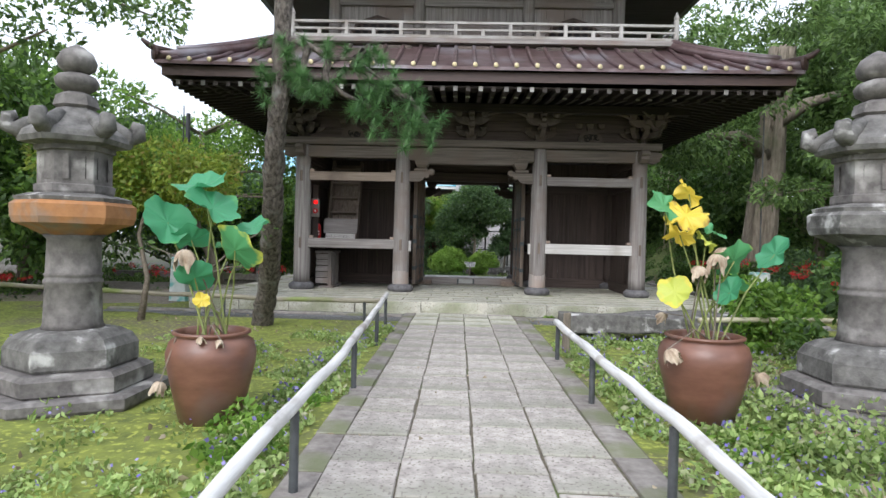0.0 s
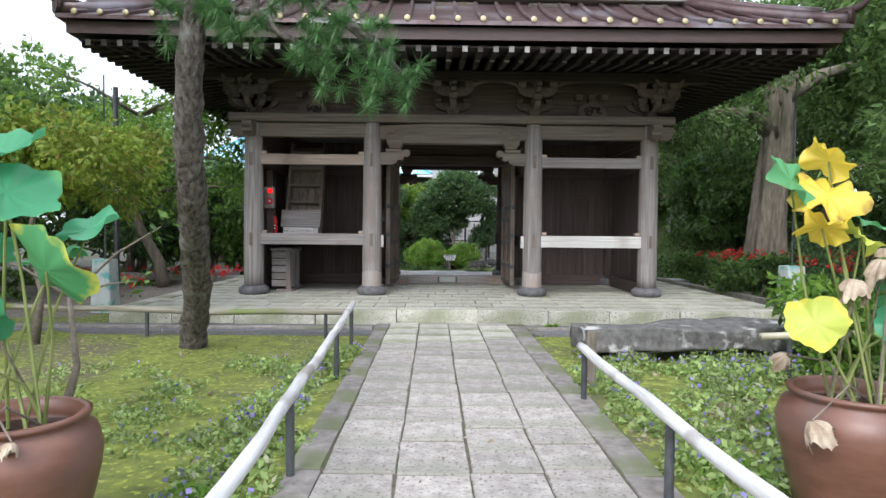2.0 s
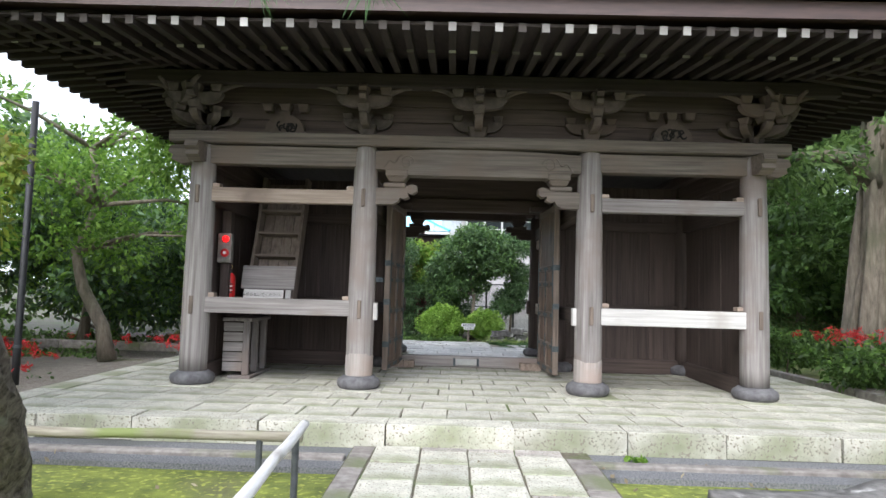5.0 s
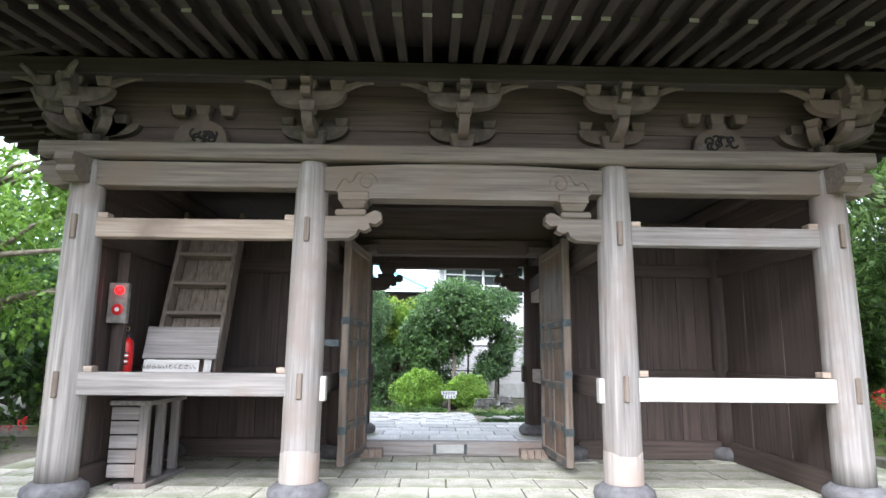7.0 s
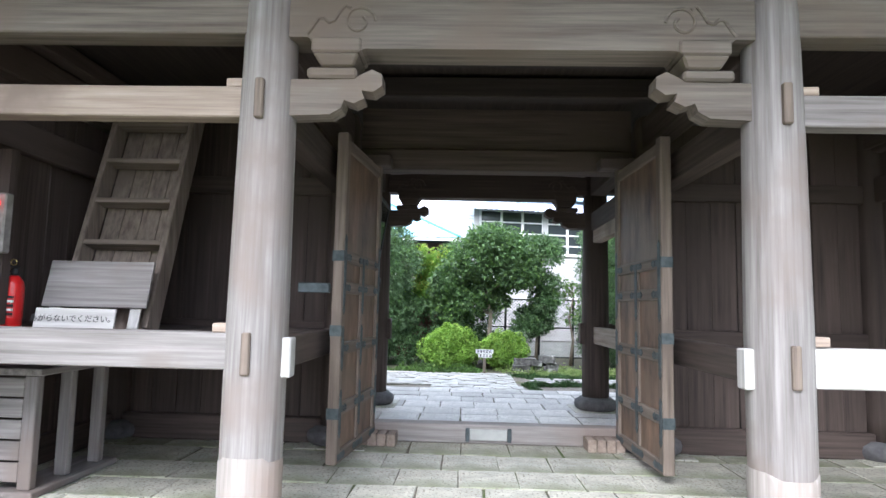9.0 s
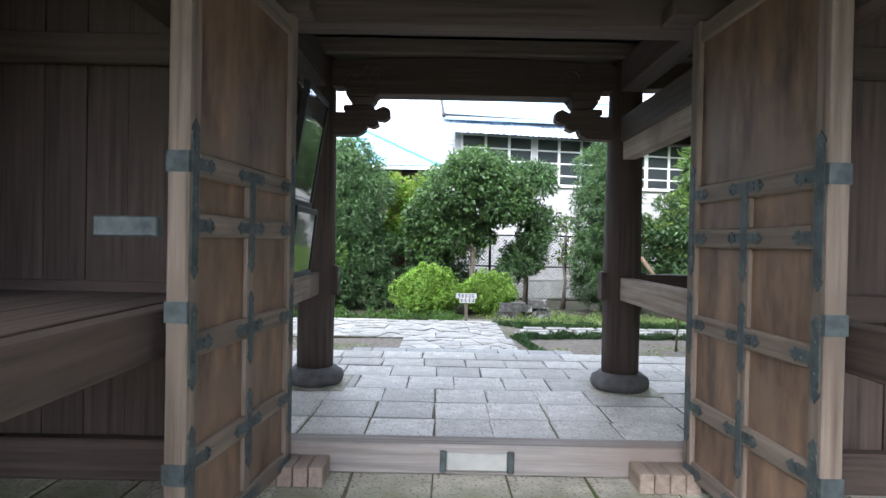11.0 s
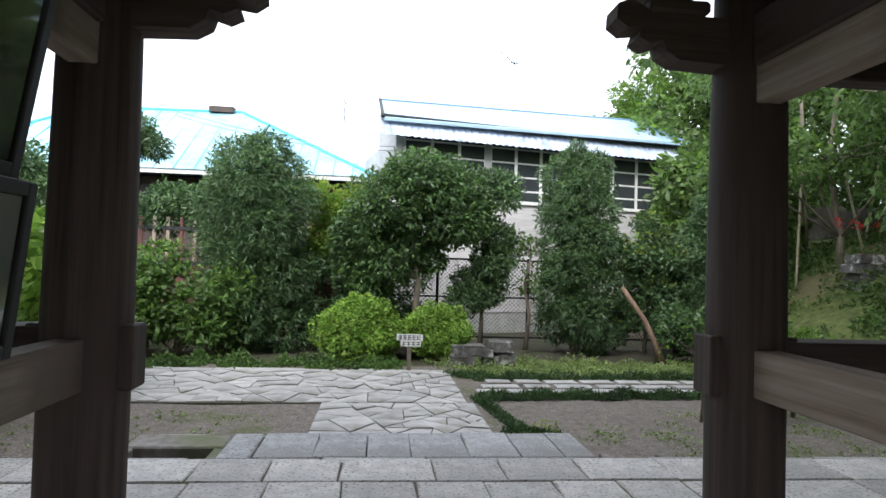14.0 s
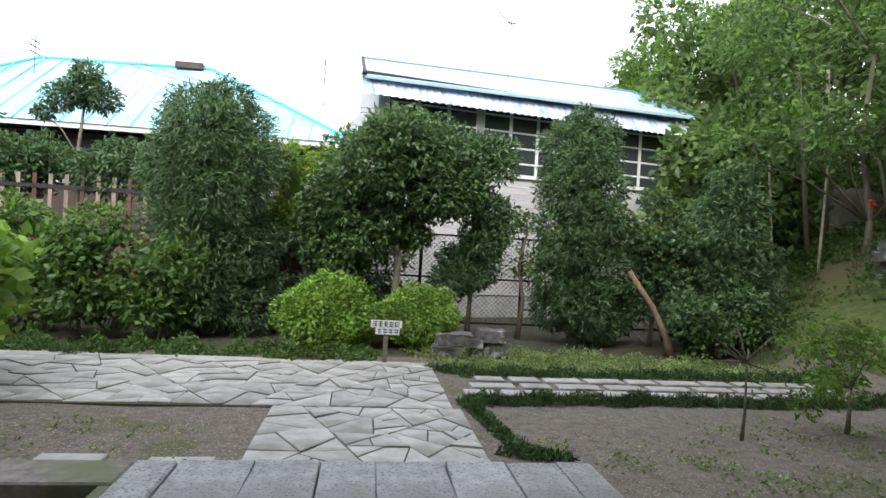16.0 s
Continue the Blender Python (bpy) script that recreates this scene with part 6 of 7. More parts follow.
def spread(rng, n, x, y, z, r):
    """Clumps spread at random in a box."""
    return [(rng.uniform(*x), rng.uniform(*y), rng.uniform(*z), rng.uniform(*r)) for _ in range(n)]


def column(rng, radius, z0, z1, n):
    """Clumps of a clipped, rounded column."""
    out = []
    for k in range(n):
        u = k / (n - 1)
        rr = radius * (1.0 if u < 0.72 else math.sqrt(max(0.05, 1 - ((u - 0.72) / 0.3) ** 2)))
        a = k * 2.4
        out.append((0.42 * rr * math.cos(a), 0.42 * rr * math.sin(a), z0 + (z1 - z0) * u, rr * rng.uniform(0.6, 0.74)))
    return out


R = np.random.default_rng(5)
# clipped evergreens and shrubs of the back garden
tree((-2.97, 15.6, -0.25), "clipped dark-green columnar evergreen with narrow leaves", column(R, 1.2, 0.5, 4.45, 20), 0.125, 4300, LEAF_DARK, ((0, 0, 0), (0.05, 0, 2), (0, 0, 3.6)), 0.07, narrow=0.22, seed=11, second=(LEAF_MID, 0.3, True), shell=0.6)
tree((4.17, 15.6, -0.25), "clipped dark-green columnar evergreen with narrow leaves", column(R, 0.92, 0.5, 4.65, 21), 0.125, 5200, LEAF_DARK, ((0, 0, 0), (0.05, 0, 2), (0, 0, 3.9)), 0.07, narrow=0.22, seed=12, second=(LEAF_MID, 0.3, True), shell=0.6)
tree((7.55, 15.7, -0.1), "dark conical evergreen at the end of the hedge", [(0.4 * math.cos(k * 2.4) * (1 - k / 20), 0.3 * math.sin(k * 2.4), 0.6 + k * 0.23, 0.95 - k * 0.042) for k in range(14)], 0.15, 3300, LEAF_DARK, ((0, 0, 0), (0, 0, 3.2)), 0.07, narrow=0.22, seed=13, shell=0.6)
tree((0.45, 15.1, -0.25), "spreading broad-leaved evergreen on a thin dark trunk", [(-1.0, 0, 2.6, 0.75), (-0.5, -0.2, 3.25, 0.85), (0.2, 0, 3.6, 0.88), (0.8, 0.1, 3.45, 0.8), (1.15, 0, 2.9, 0.6), (-1.15, 0.2, 1.9, 0.65), (-0.6, 0, 2.0, 0.65), (0.15, 0.3, 2.7, 0.7), (-0.1, -0.3, 3.8, 0.62), (0.75, -0.2, 2.75, 0.55), (-1.25, 0.1, 2.4, 0.6), (-0.9, 0.1, 1.5, 0.5), (-0.2, 0.2, 2.3, 0.6), (0.35, 0.2, 2.05, 0.4)],
     0.12, 3600, LEAF_DARK, ((0, 0, 0), (0.05, 0, 0.9), (0.1, 0, 1.6), (-0.05, 0, 2.2), (0.1, 0, 3.0)), 0.085, narrow=0.45, seed=14, second=(LEAF_MID, 0.5, False))
tree((1.95, 15.4, -0.25), "narrow dark evergreen shrub against the fence", spread(R, 17, (-0.5, 0.5), (-0.2, 0.3), (1.0, 3.9), (0.36, 0.5)), 0.13, 3600, LEAF_DARK, ((0, 0, 0), (0.05, 0, 1.2), (0, 0, 3.0)), 0.05, narrow=0.3, seed=15, second=(LEAF_MID, 0.2, True))
tree((-1.25, 16.4, -0.25), "hedge plant with pale yellow-green young tops", spread(R, 24, (-0.8, 0.8), (-0.3, 0.3), (1.9, 3.55), (0.35, 0.5)), 0.1, 3200, LEAF_LIGHT, ((0, 0, 0), (0, 0, 1.4), (0.1, 0, 3.0)), 0.05, seed=16, second=(LEAF_LIME, 0.75, True))
tree((-0.4, 15.7, -0.25), "loose dark understorey shrub beneath the trees", spread(R, 24, (-1.7, 1.1), (-0.3, 0.3), (0.3, 1.9), (0.35, 0.55)), 0.12, 2300, LEAF_DARK, ((0, 0, 0), (0, 0, 1.2)), 0.04, seed=17, name="shrub", category="shrub", narrow=0.35)
tree((-0.62, 14.25, -0.22), "round clipped light-green azalea bush", [(0.0, 0, 0.62, 0.72), (-0.3, 0, 0.55, 0.6), (0.3, 0.05, 0.55, 0.6), (0, -0.2, 0.45, 0.62), (0, 0.1, 0.75, 0.6)], 0.058, 11000, LEAF_BALL, ((0, 0, 0), (0, 0, 0.5)), 0.05, seed=18, name="shrub", category="shrub", shell=0.82, group="clipped round bushes", upright=0.6, narrow=0.75)
tree((0.92, 14.55, -0.22), "round clipped light-green azalea bush", [(0.0, 0, 0.62, 0.6), (-0.25, 0, 0.55, 0.5), (0.25, 0.05, 0.55, 0.5), (0, -0.15, 0.5, 0.55)], 0.058, 11000, LEAF_BALL, ((0, 0, 0), (0, 0, 0.5)), 0.05, seed=19, name="shrub", category="shrub", shell=0.82, group="clipped round bushes", upright=0.6, narrow=0.75)
tree((-4.2, 14.6, -0.25), "broad fresh-green shrub beside the flagstone path", spread(R, 18, (-1.0, 1.0), (-0.5, 0.5), (0.5, 1.9), (0.4, 0.6)), 0.14, 1500, LEAF_MID, ((0, 0, 0), (0, 0, 1.3)), 0.05, seed=20, name="shrub", category="shrub", second=(LEAF_LIGHT, 0.5, True))
tree((-6.3, 14.8, -0.25), "broad fresh-green shrub beside the flagstone path", spread(R, 16, (-1.2, 1.2), (-0.5, 0.5), (0.4, 2.0), (0.4, 0.65)), 0.14, 1400, LEAF_MID, ((0, 0, 0), (0, 0, 1.3)), 0.05, seed=21, name="shrub", category="shrub", second=(LEAF_LIGHT, 0.4, True))
tree((-4.55, 11.0, -0.22), "leafy hibiscus-like shrub with large bright leaves and a pink bloom", spread(R, 12, (-0.75, 0.75), (-0.5, 0.5), (0.6, 2.2), (0.3, 0.5)), 0.2, 520, LEAF_BALL, ((0, 0, 0), (0.1, 0, 1.0), (0, 0, 2.0)), 0.03, narrow=0.8, seed=22, name="shrub", category="shrub", second=(LEAF_LIGHT, 0.4, False))
hedge = tree((-7.5, 17.9, -0.25), "long dark hedge standing over the board fence", spread(R, 60, (-4.2, 3.4), (-0.4, 0.3), (2.7, 3.6), (0.42, 0.6)), 0.14, 2200, LEAF_DARK, ((0, 0, 0), (0, 0, 2.4)), 0.06, seed=23, name="hedge", category="hedge", narrow=0.35, second=(LEAF_MID, 0.25, True))
tree((-6.4, 18.0, -0.25), "small clipped cloud-pruned pine above the hedge", [(0, 0, 4.85, 0.5), (-0.38, 0, 4.65, 0.42), (0.38, 0, 4.7, 0.44), (0.05, 0, 5.2, 0.38), (-0.8, 0, 4.3, 0.25)], 0.13, 4200, LEAF_DARK, ((0, 0, 0), (0.05, 0, 2), (-0.05, 0, 3.4), (0.05, 0, 4.6)), 0.06, narrow=0.3, seed=24)
tree((-9.3, 17.8, -0.25), "rounded dark tree above the hedge", spread(R, 7, (-0.7, 0.7), (-0.4, 0.4), (3.6, 4.4), (0.5, 0.7)), 0.13, 1300, LEAF_DARK, ((0, 0, 0), (0, 0, 3.6)), 0.08, seed=25)
tree((5.85, 15.7, -0.2), "open straggly shrub with yellowing leaves", spread(R, 26, (-0.75, 0.85), (-0.3, 0.4), (0.5, 3.0), (0.32, 0.48)), 0.11, 3600, LEAF_DARK, ((0, 0, 0), (0.1, 0, 1.2), (0, 0, 2.6)), 0.04, seed=26, name="shrub", category="shrub", second=(LEAF_LIME, 0.22, True))
tree((6.6, 14.4, -0.2), "low dark shrub at the foot of the hedge", spread(R, 12, (-1.0, 1.3), (-0.3, 0.4), (0.3, 1.0), (0.3, 0.45)), 0.12, 3000, LEAF_DARK, ((0, 0, 0), (0, 0, 0.8)), 0.04, seed=27, name="shrub", category="shrub", second=(LEAF_MID, 0.35, True))
tree((3.1, 15.9, -0.2), "sparse espaliered plum on the fence", spread(R, 9, (-0.6, 0.5), (-0.1, 0.1), (1.4, 2.6), (0.22, 0.34)), 0.1, 900, LEAF_MID, ((0, 0, 0), (0.08, 0, 0.8), (-0.05, 0, 1.5), (0.1, 0, 2.2)), 0.05, bark=TWIG, seed=28)
tree((3.85, 9.5, -0.22), "thin many-stemmed sapling with sparse small leaves", spread(R, 13, (-0.5, 0.5), (-0.3, 0.3), (0.55, 1.2), (0.16, 0.26)), 0.05, 420, LEAF_LIGHT, ((0, 0, 0), (0.02, 0, 0.4), (0.0, 0, 0.8)), 0.018, bark=TWIG, seed=29, name="shrub", category="shrub", limbs=12)
tree((5.3, 9.8, -0.22), "airy pale-green shrub with fine stems", spread(R, 14, (-0.6, 0.6), (-0.4, 0.4), (0.3, 1.25), (0.18, 0.3)), 0.08, 1300, LEAF_LIGHT, ((0, 0, 0), (0.02, 0, 0.5)), 0.025, bark=TWIG, seed=30, name="shrub", category="shrub", limbs=12)
fallen = thing("leaning_log", (5.65, 14.4, -0.22), "bare brown trunk leaning among the shrubs", "log")
part("trunk", tube([(0, 0, 0), (-0.1, 0, 0.35), (-0.35, 0.1, 0.9), (-0.8, 0.2, 1.55)], [0.09, 0.065, 0.055, 0.045], 9, wobble=0.3), surface("reddish_bark", (0.12, 0.07, 0.045), (0.3, 0.2, 0.14), 0.9, (14, 14, 4), bump=0.8), fallen, smooth=True)

# woodland on the right of the yard
tree((10.2, 15.2, 0.6), "tall maple with a bright green spreading crown", spread(R, 34, (-2.4, 3.0), (-2.5, 2.5), (3.2, 7.8), (0.5, 1.0)), 0.15, 620, LEAF_MID, ((0, 0, -0.3), (0.1, 0, 2), (-0.2, 0, 3.8), (0, 0, 5.5)), 0.09, seed=31, second=(LEAF_LIGHT, 0.4, True), limbs=14)
tree((10.6, 11.2, 0.6), "tall maple with a bright green spreading crown", spread(R, 26, (-3.4, 1.4), (-1.6, 1.8), (4.0, 7.6), (0.5, 0.95)), 0.15, 620, LEAF_MID, ((0, 0, -0.3), (0.1, 0, 2), (-0.1, 0, 3.8), (0, 0, 5.5)), 0.12, seed=32, second=(LEAF_LIGHT, 0.4, True), limbs=12)
for n, (x, y, w, h, mat, per) in enumerate(((11.5, 22.5, 2.6, 8.0, LEAF_FOREST, 300), (14.5, 18, 3.0, 9.0, LEAF_FOREST, 260), (13.5, 26, 3.0, 9.5, LEAF_FOREST, 240), (16.5, 22, 3.2, 9.5, LEAF_FOREST, 220), (10.2, 26.5, 2.2, 7.2, LEAF_FOREST, 260), (9.4, 18.8, 1.0, 3.2, LEAF_FOREST, 520), (18, 14, 3.2, 9.5, LEAF_FOREST, 220))):
    rr = np.random.default_rng(100 + n)
    tree((x, y, float(ground_height(x, y)) - 0.2), "dense dark woodland tree on the bank", spread(rr, 34, (-w, w), (-w, w), (0.9, h), (0.8, 1.5)), 0.26, per, mat, ((0, 0, 0), (0.2, 0, h * 0.3), (0, 0.1, h * 0.8)), 0.2, seed=100 + n, group="woodland trees", limbs=8, second=(LEAF_LIGHT, 0.35, True))
tree((9.0, 24.5, 0.3), "bright feathery bamboo clump above the roofs", spread(R, 14, (-1.2, 1.0), (-0.6, 0.6), (6.2, 8.6), (0.5, 0.8)), 0.2, 800, LEAF_LIGHT, ((0, 0, 0), (0, 0, 4), (0.2, 0, 7.5)), 0.05, narrow=0.18, seed=33)
for n, (x, y, lean, h) in enumerate(((8.6, 16.8, 0.1, 4.0), (9.9, 16.4, -0.5, 4.4), (10.8, 17.0, -0.2, 4.2))):
    t = thing("slim_trunk", (x, y, float(ground_height(x, y)) - 0.1), "slim pale bare trunk at the edge of the wood", "tree", "slim trunks")
    part("trunk", tube([(0, 0, 0), (lean * 0.5, 0, h * 0.5), (lean, 0, h)], [0.06, 0.05, 0.04], 8), PALE_BARK, t, smooth=True)
bank_wall = thing("wall_bank", (12.0, 19.2, 1.0), "stained grey rock-like retaining wall below the wood", "wall", kind="structure", turn=-8)
bm = box(-3.4, 7, -0.3, 0.3, -0.6, 2.7)
bmesh.ops.subdivide_edges(bm, edges=bm.edges[:], cuts=14, use_grid_fill=True)
part("face", roughen(roughen(bm, 1.1, 0.25, 2.0), 4.0, 0.07, 5.0), ROCK, bank_wall, smooth=True)
dry_wall = thing("stone_edging", (10.5, 14.0, 1.35), "low dry-stone terrace wall of flat slabs on the bank", "stones")
rr = np.random.default_rng(70)
for row in range(4):
    x = -0.95 + 0.12 * (row % 2)
    while x < 1.6:
        w = rr.uniform(0.3, 0.62)
        bm = box(x, x + w - 0.02, -0.3 + 0.05 * row, 0.3, row * 0.21, row * 0.21 + 0.195)
        bmesh.ops.subdivide_edges(bm, edges=bm.edges[:], cuts=2, use_grid_fill=True)
        part("stone", roughen(bm, 4, 0.035, row + x), MOSSY_STONE, dry_wall)
        x += w
for n, (x, y, lean, h) in enumerate(((8.8, 16.0, -0.3, 3.2), (9.5, 15.6, 0.15, 3.6), (10.9, 15.2, -0.7, 2.6), (11.4, 15.8, 0.5, 2.8), (12.0, 15.0, -0.4, 3.0))):
    t = thing("bamboo_prop", (x, y, float(ground_height(x, y)) - 0.1), "slim pale bamboo pole leaning on the bank", "pole", "bamboo props")
    part("cane", tube([(lean * u, 0, h * u) for u in np.linspace(0, 1, 7)], [0.032, 0.03, 0.031, 0.028, 0.028, 0.025, 0.024], 7), BAMBOO, t, smooth=True)

# pine beside the path
pine = thing("pine_tree", (-3.38, -3.7, -0.06), "leaning pine with rough grey bark and one long low branch", "tree")
trunk = [(0.05, -0.22, 0), (0.12, -0.35, 0.25), (0.29, -0.7, 0.72), (0.5, -1.3, 1.32), (0.7, -1.85, 1.85), (0.8, -2.2, 2.4), (0.92, -2.45, 2.9), (0.98, -2.55, 3.5), (1.01, -2.62, 4.5), (1.03, -2.68, 5.6), (1.03, -2.7, 6.8)]
fine_pts = [Vector(a).lerp(Vector(b), k / 5) for a, b in zip(trunk, trunk[1:]) for k in range(5)]
part("trunk", roughen(tube(fine_pts, [0.162 - 0.0016 * k for k in range(len(fine_pts))], 18, wobble=0.35), 11, 0.02), BARK, pine, smooth=True)
BRANCH = [[(0.9, -2.28, 3.75), (1.05, -2.25, 3.72), (1.25, -2.2, 3.58), (1.5, -2.2, 3.4), (1.8, -2.15, 3.42), (2.1, -2.1, 3.2), (2.4, -2.1, 2.93)],
          [(1.5, -2.2, 3.4), (1.45, -2.15, 3.2), (1.65, -2.1, 3.02), (2.0, -2.1, 2.85)], [(1.25, -2.2, 3.58), (1.15, -2.15, 3.32), (1.25, -2.1, 3.14)],
          [(0.88, -2.22, 3.38), (1.0, -2.2, 3.36), (1.15, -2.15, 3.28), (1.4, -2.1, 3.2)], [(1.8, -2.15, 3.42), (1.9, -2.1, 3.55), (1.75, -2.15, 3.32)], [(2.1, -2.1, 3.2), (2.45, -2.05, 2.98), (2.66, -2.05, 2.7)]]
BRANCH = [[(x + 0.08, y - 0.28 - 0.22 * min(1, max(0, x - 0.95) * 3), z + 0.12 * min(1, max(0, x - 0.95) * 3)) for x, y, z in b] for b in BRANCH]
for b in BRANCH:
    part("limb", tube([Vector(p) for p in b], [0.045 - 0.0055 * k for k in range(len(b))], 7, wobble=0.3), BARK, pine, smooth=True)
rng = np.random.default_rng(8)
tufts = []
for b in BRANCH:
    for a, c in zip(b[1:], b[2:]):
        for k in range(3):
            tufts.append(np.array(Vector(a).lerp(Vector(c), rng.uniform())) + rng.normal(size=3) * [0.12, 0.1, 0.06])
for x, z in ((2.6, 2.75), (2.35, 2.8), (2.8, 2.85), (2.1, 2.9), (2.2, 3.2), (2.5, 3.1), (2.0, 3.5), (2.3, 3.4), (1.9, 3.2), (2.7, 2.65), (2.45, 2.6), (2.85, 2.7), (2.15, 2.75), (2.0, 3.05), (2.55, 2.95), (0.9, 3.35), (1.1, 3.5), (1.35, 3.25), (0.7, 3.4), (1.5, 3.15), (0.45, 3.35), (0.5, 3.05), (1.2, 3.15), (0.6, 3.6)):
    for k in range(3):
        tufts.append(np.array([x + 0.08, -2.68 if x > 0.95 else -2.55, z]) + (np.array([0.25, 0, 0]) if x < 0.95 else np.array([-0.06, 0, 0])) + rng.normal(size=3) * 0.08)
v, f = [], []
for c in tufts:
    axis = rng.normal(size=3) * 0.5 + [0, 0, -0.1]
    for k in range(90):
        d = rng.normal(size=3) + axis
        d /= np.linalg.norm(d)
        s = np.cross(d, [0.3, 0.5, 0.8])
        s = s / np.linalg.norm(s) * 0.0042
        ln = rng.uniform(0.11, 0.19)
        n = len(v)
        v += [c - s, c + s, c + d * ln]
        f.append((n, n + 1, n + 2))
part_of("needles", mesh_from("needles", v, f), PINE, pine)

# left garden
tree((-5.3, -3.9, -0.06), "flat-topped yellow-green azalea on bare crooked stems", spread(R, 26, (-1.1, 1.15), (-0.9, 0.9), (2.0, 2.65), (0.3, 0.48)), 0.09, 2600, LEAF_LIME, ((0, 0, 0), (0.1, 0, 0.7), (-0.05, 0, 1.4), (0.1, 0, 2.0)), 0.05, bark=TWIG, seed=40, name="shrub", category="shrub", limbs=16, second=(LEAF_LIGHT, 0.2, False))
tree((-3.0, -7.2, -0.06), "leafless crooked shrub stems behind the lantern", [(-0.5, 0, 1.3, 0.12), (0.5, 0.2, 1.1, 0.12), (0.75, 0, 1.5, 0.14)], 0.08, 500, LEAF_MID, ((0, 0, 0), (0.15, 0, 0.5), (0.1, 0, 1.0)), 0.035, bark=TWIG, seed=41, name="shrub", category="shrub")
tree((-7.3, 4.3, -0.1), "old garden tree with curved pale limbs and a spreading crown", spread(R, 36, (-2.3, 1.9), (-1.5, 1.5), (2.3, 5.3), (0.4, 0.8)), 0.12, 620, LEAF_LIGHT, ((0, 0, 0), (-0.15, 0, 0.7), (-0.6, 0, 1.5), (-0.8, 0, 2.2), (-0.4, 0, 3.2), (-0.6, 0, 4.4)), 0.15, seed=42, limbs=16, second=(LEAF_LIGHT, 0.5, False))
tree((-8.2, -5.2, -0.1), "maple reaching over the garden with fine dark twigs", spread(R, 34, (-1.8, 3.2), (-1.6, 2.0), (4.0, 7.0), (0.45, 0.85)), 0.12, 620, LEAF_FOREST, ((0, 0, 0), (0.2, 0, 1.6), (0.1, 0, 3.2), (0.5, 0, 5.0)), 0.14, bark=TWIG, seed=43, limbs=22)
for n, (x, y, w, h, mat, per) in enumerate(((-10.5, 0.5, 1.7, 4.7, LEAF_MID, 420), (-9.8, 7.5, 1.8, 5.2, LEAF_DARK, 420), (-13.5, 5, 2.4, 6.0, LEAF_FOREST, 300), (-13.5, -4, 2.6, 6.2, LEAF_FOREST, 300), (-8.4, 10.5, 1.6, 3.6, LEAF_DARK, 420), (-11.8, 12.5, 2.4, 5.0, LEAF_FOREST, 300), (-17, 1, 3.0, 7.2, LEAF_FOREST, 220), (-18, 11, 3.2, 6.6, LEAF_FOREST, 200), (-18, -9, 3.2, 7.5, LEAF_FOREST, 220), (-10.5, -9.5, 2.0, 5.0, LEAF_FOREST, 320), (-5.9, 8.6, 0.9, 2.6, LEAF_MID, 700))):
    rr = np.random.default_rng(200 + n)
    tree((x, y, -0.25), "leafy garden tree at the edge of the grounds", spread(rr, 30, (-w, w), (-w, w), (0.5 + 0.12 * h, h), (0.26 * w + 0.25, 0.42 * w + 0.3)), 0.17 + 0.02 * w, per, mat, ((0, 0, 0), (0.15, 0, h * 0.3), (0, 0.1, h * 0.8)), 0.07 * w, seed=200 + n, group="garden trees", limbs=8, second=(LEAF_LIGHT, 0.45, False))

# right garden and hillside
old = thing("ancient_trunk", (9.1, 5.8, float(ground_height(9.1, 5.8)) - 0.2), "huge old pale trunk with deep vertical folds", "tree")
bm = bmesh.new()
rings = []
for j in range(26):
    z = j * 0.32
    ring = []
    for k in range(40):
        a = 2 * math.pi * k / 40
        r = (0.42 + 0.22 * math.exp(-z * 0.9)) * (1 - 0.03 * j * 0.5) + 0.1 * math.sin(5 * a + z * 0.5) + 0.07 * math.sin(11 * a - z * 0.8) + 0.05 * noise.noise(Vector((math.cos(a) * 3, math.sin(a) * 3, z * 1.2)))
        ring.append(bm.verts.new((r * math.cos(a) + 0.07 * z, r * math.sin(a), z)))
    rings.append(ring)
for a, b in zip(rings, rings[1:]):
    for k in range(40):
        bm.faces.new((a[k], a[(k + 1) % 40], b[(k + 1) % 40], b[k]))
bm.faces.new(rings[-1])
part("trunk", bm, PALE_BARK, old, smooth=True)
for e in (((0.2, 0, 4.6), (-0.7, -0.3, 5.2), (-1.8, -0.5, 5.1)), ((0.3, 0, 5.5), (1.2, -0.4, 6.2), (2.2, -0.6, 6.5)), ((0.3, 0, 6.2), (-0.6, 0.3, 7.2), (-1.4, 0.4, 7.9))):
    part("limb", tube([Vector(p) for p in e], [0.24, 0.17, 0.1], 9, wobble=0.2), PALE_BARK, old, smooth=True)
rr = np.random.default_rng(77)
p, o = clump_points(spread(rr, 30, (-3.2, 3.2), (-2.0, 2.4), (4.4, 9.0), (0.6, 1.1)), 420, rr)
part_of("crown", leaves("crown", p, 0.2, 77, 0.3, 0.4, o), LEAF_FOREST, old)
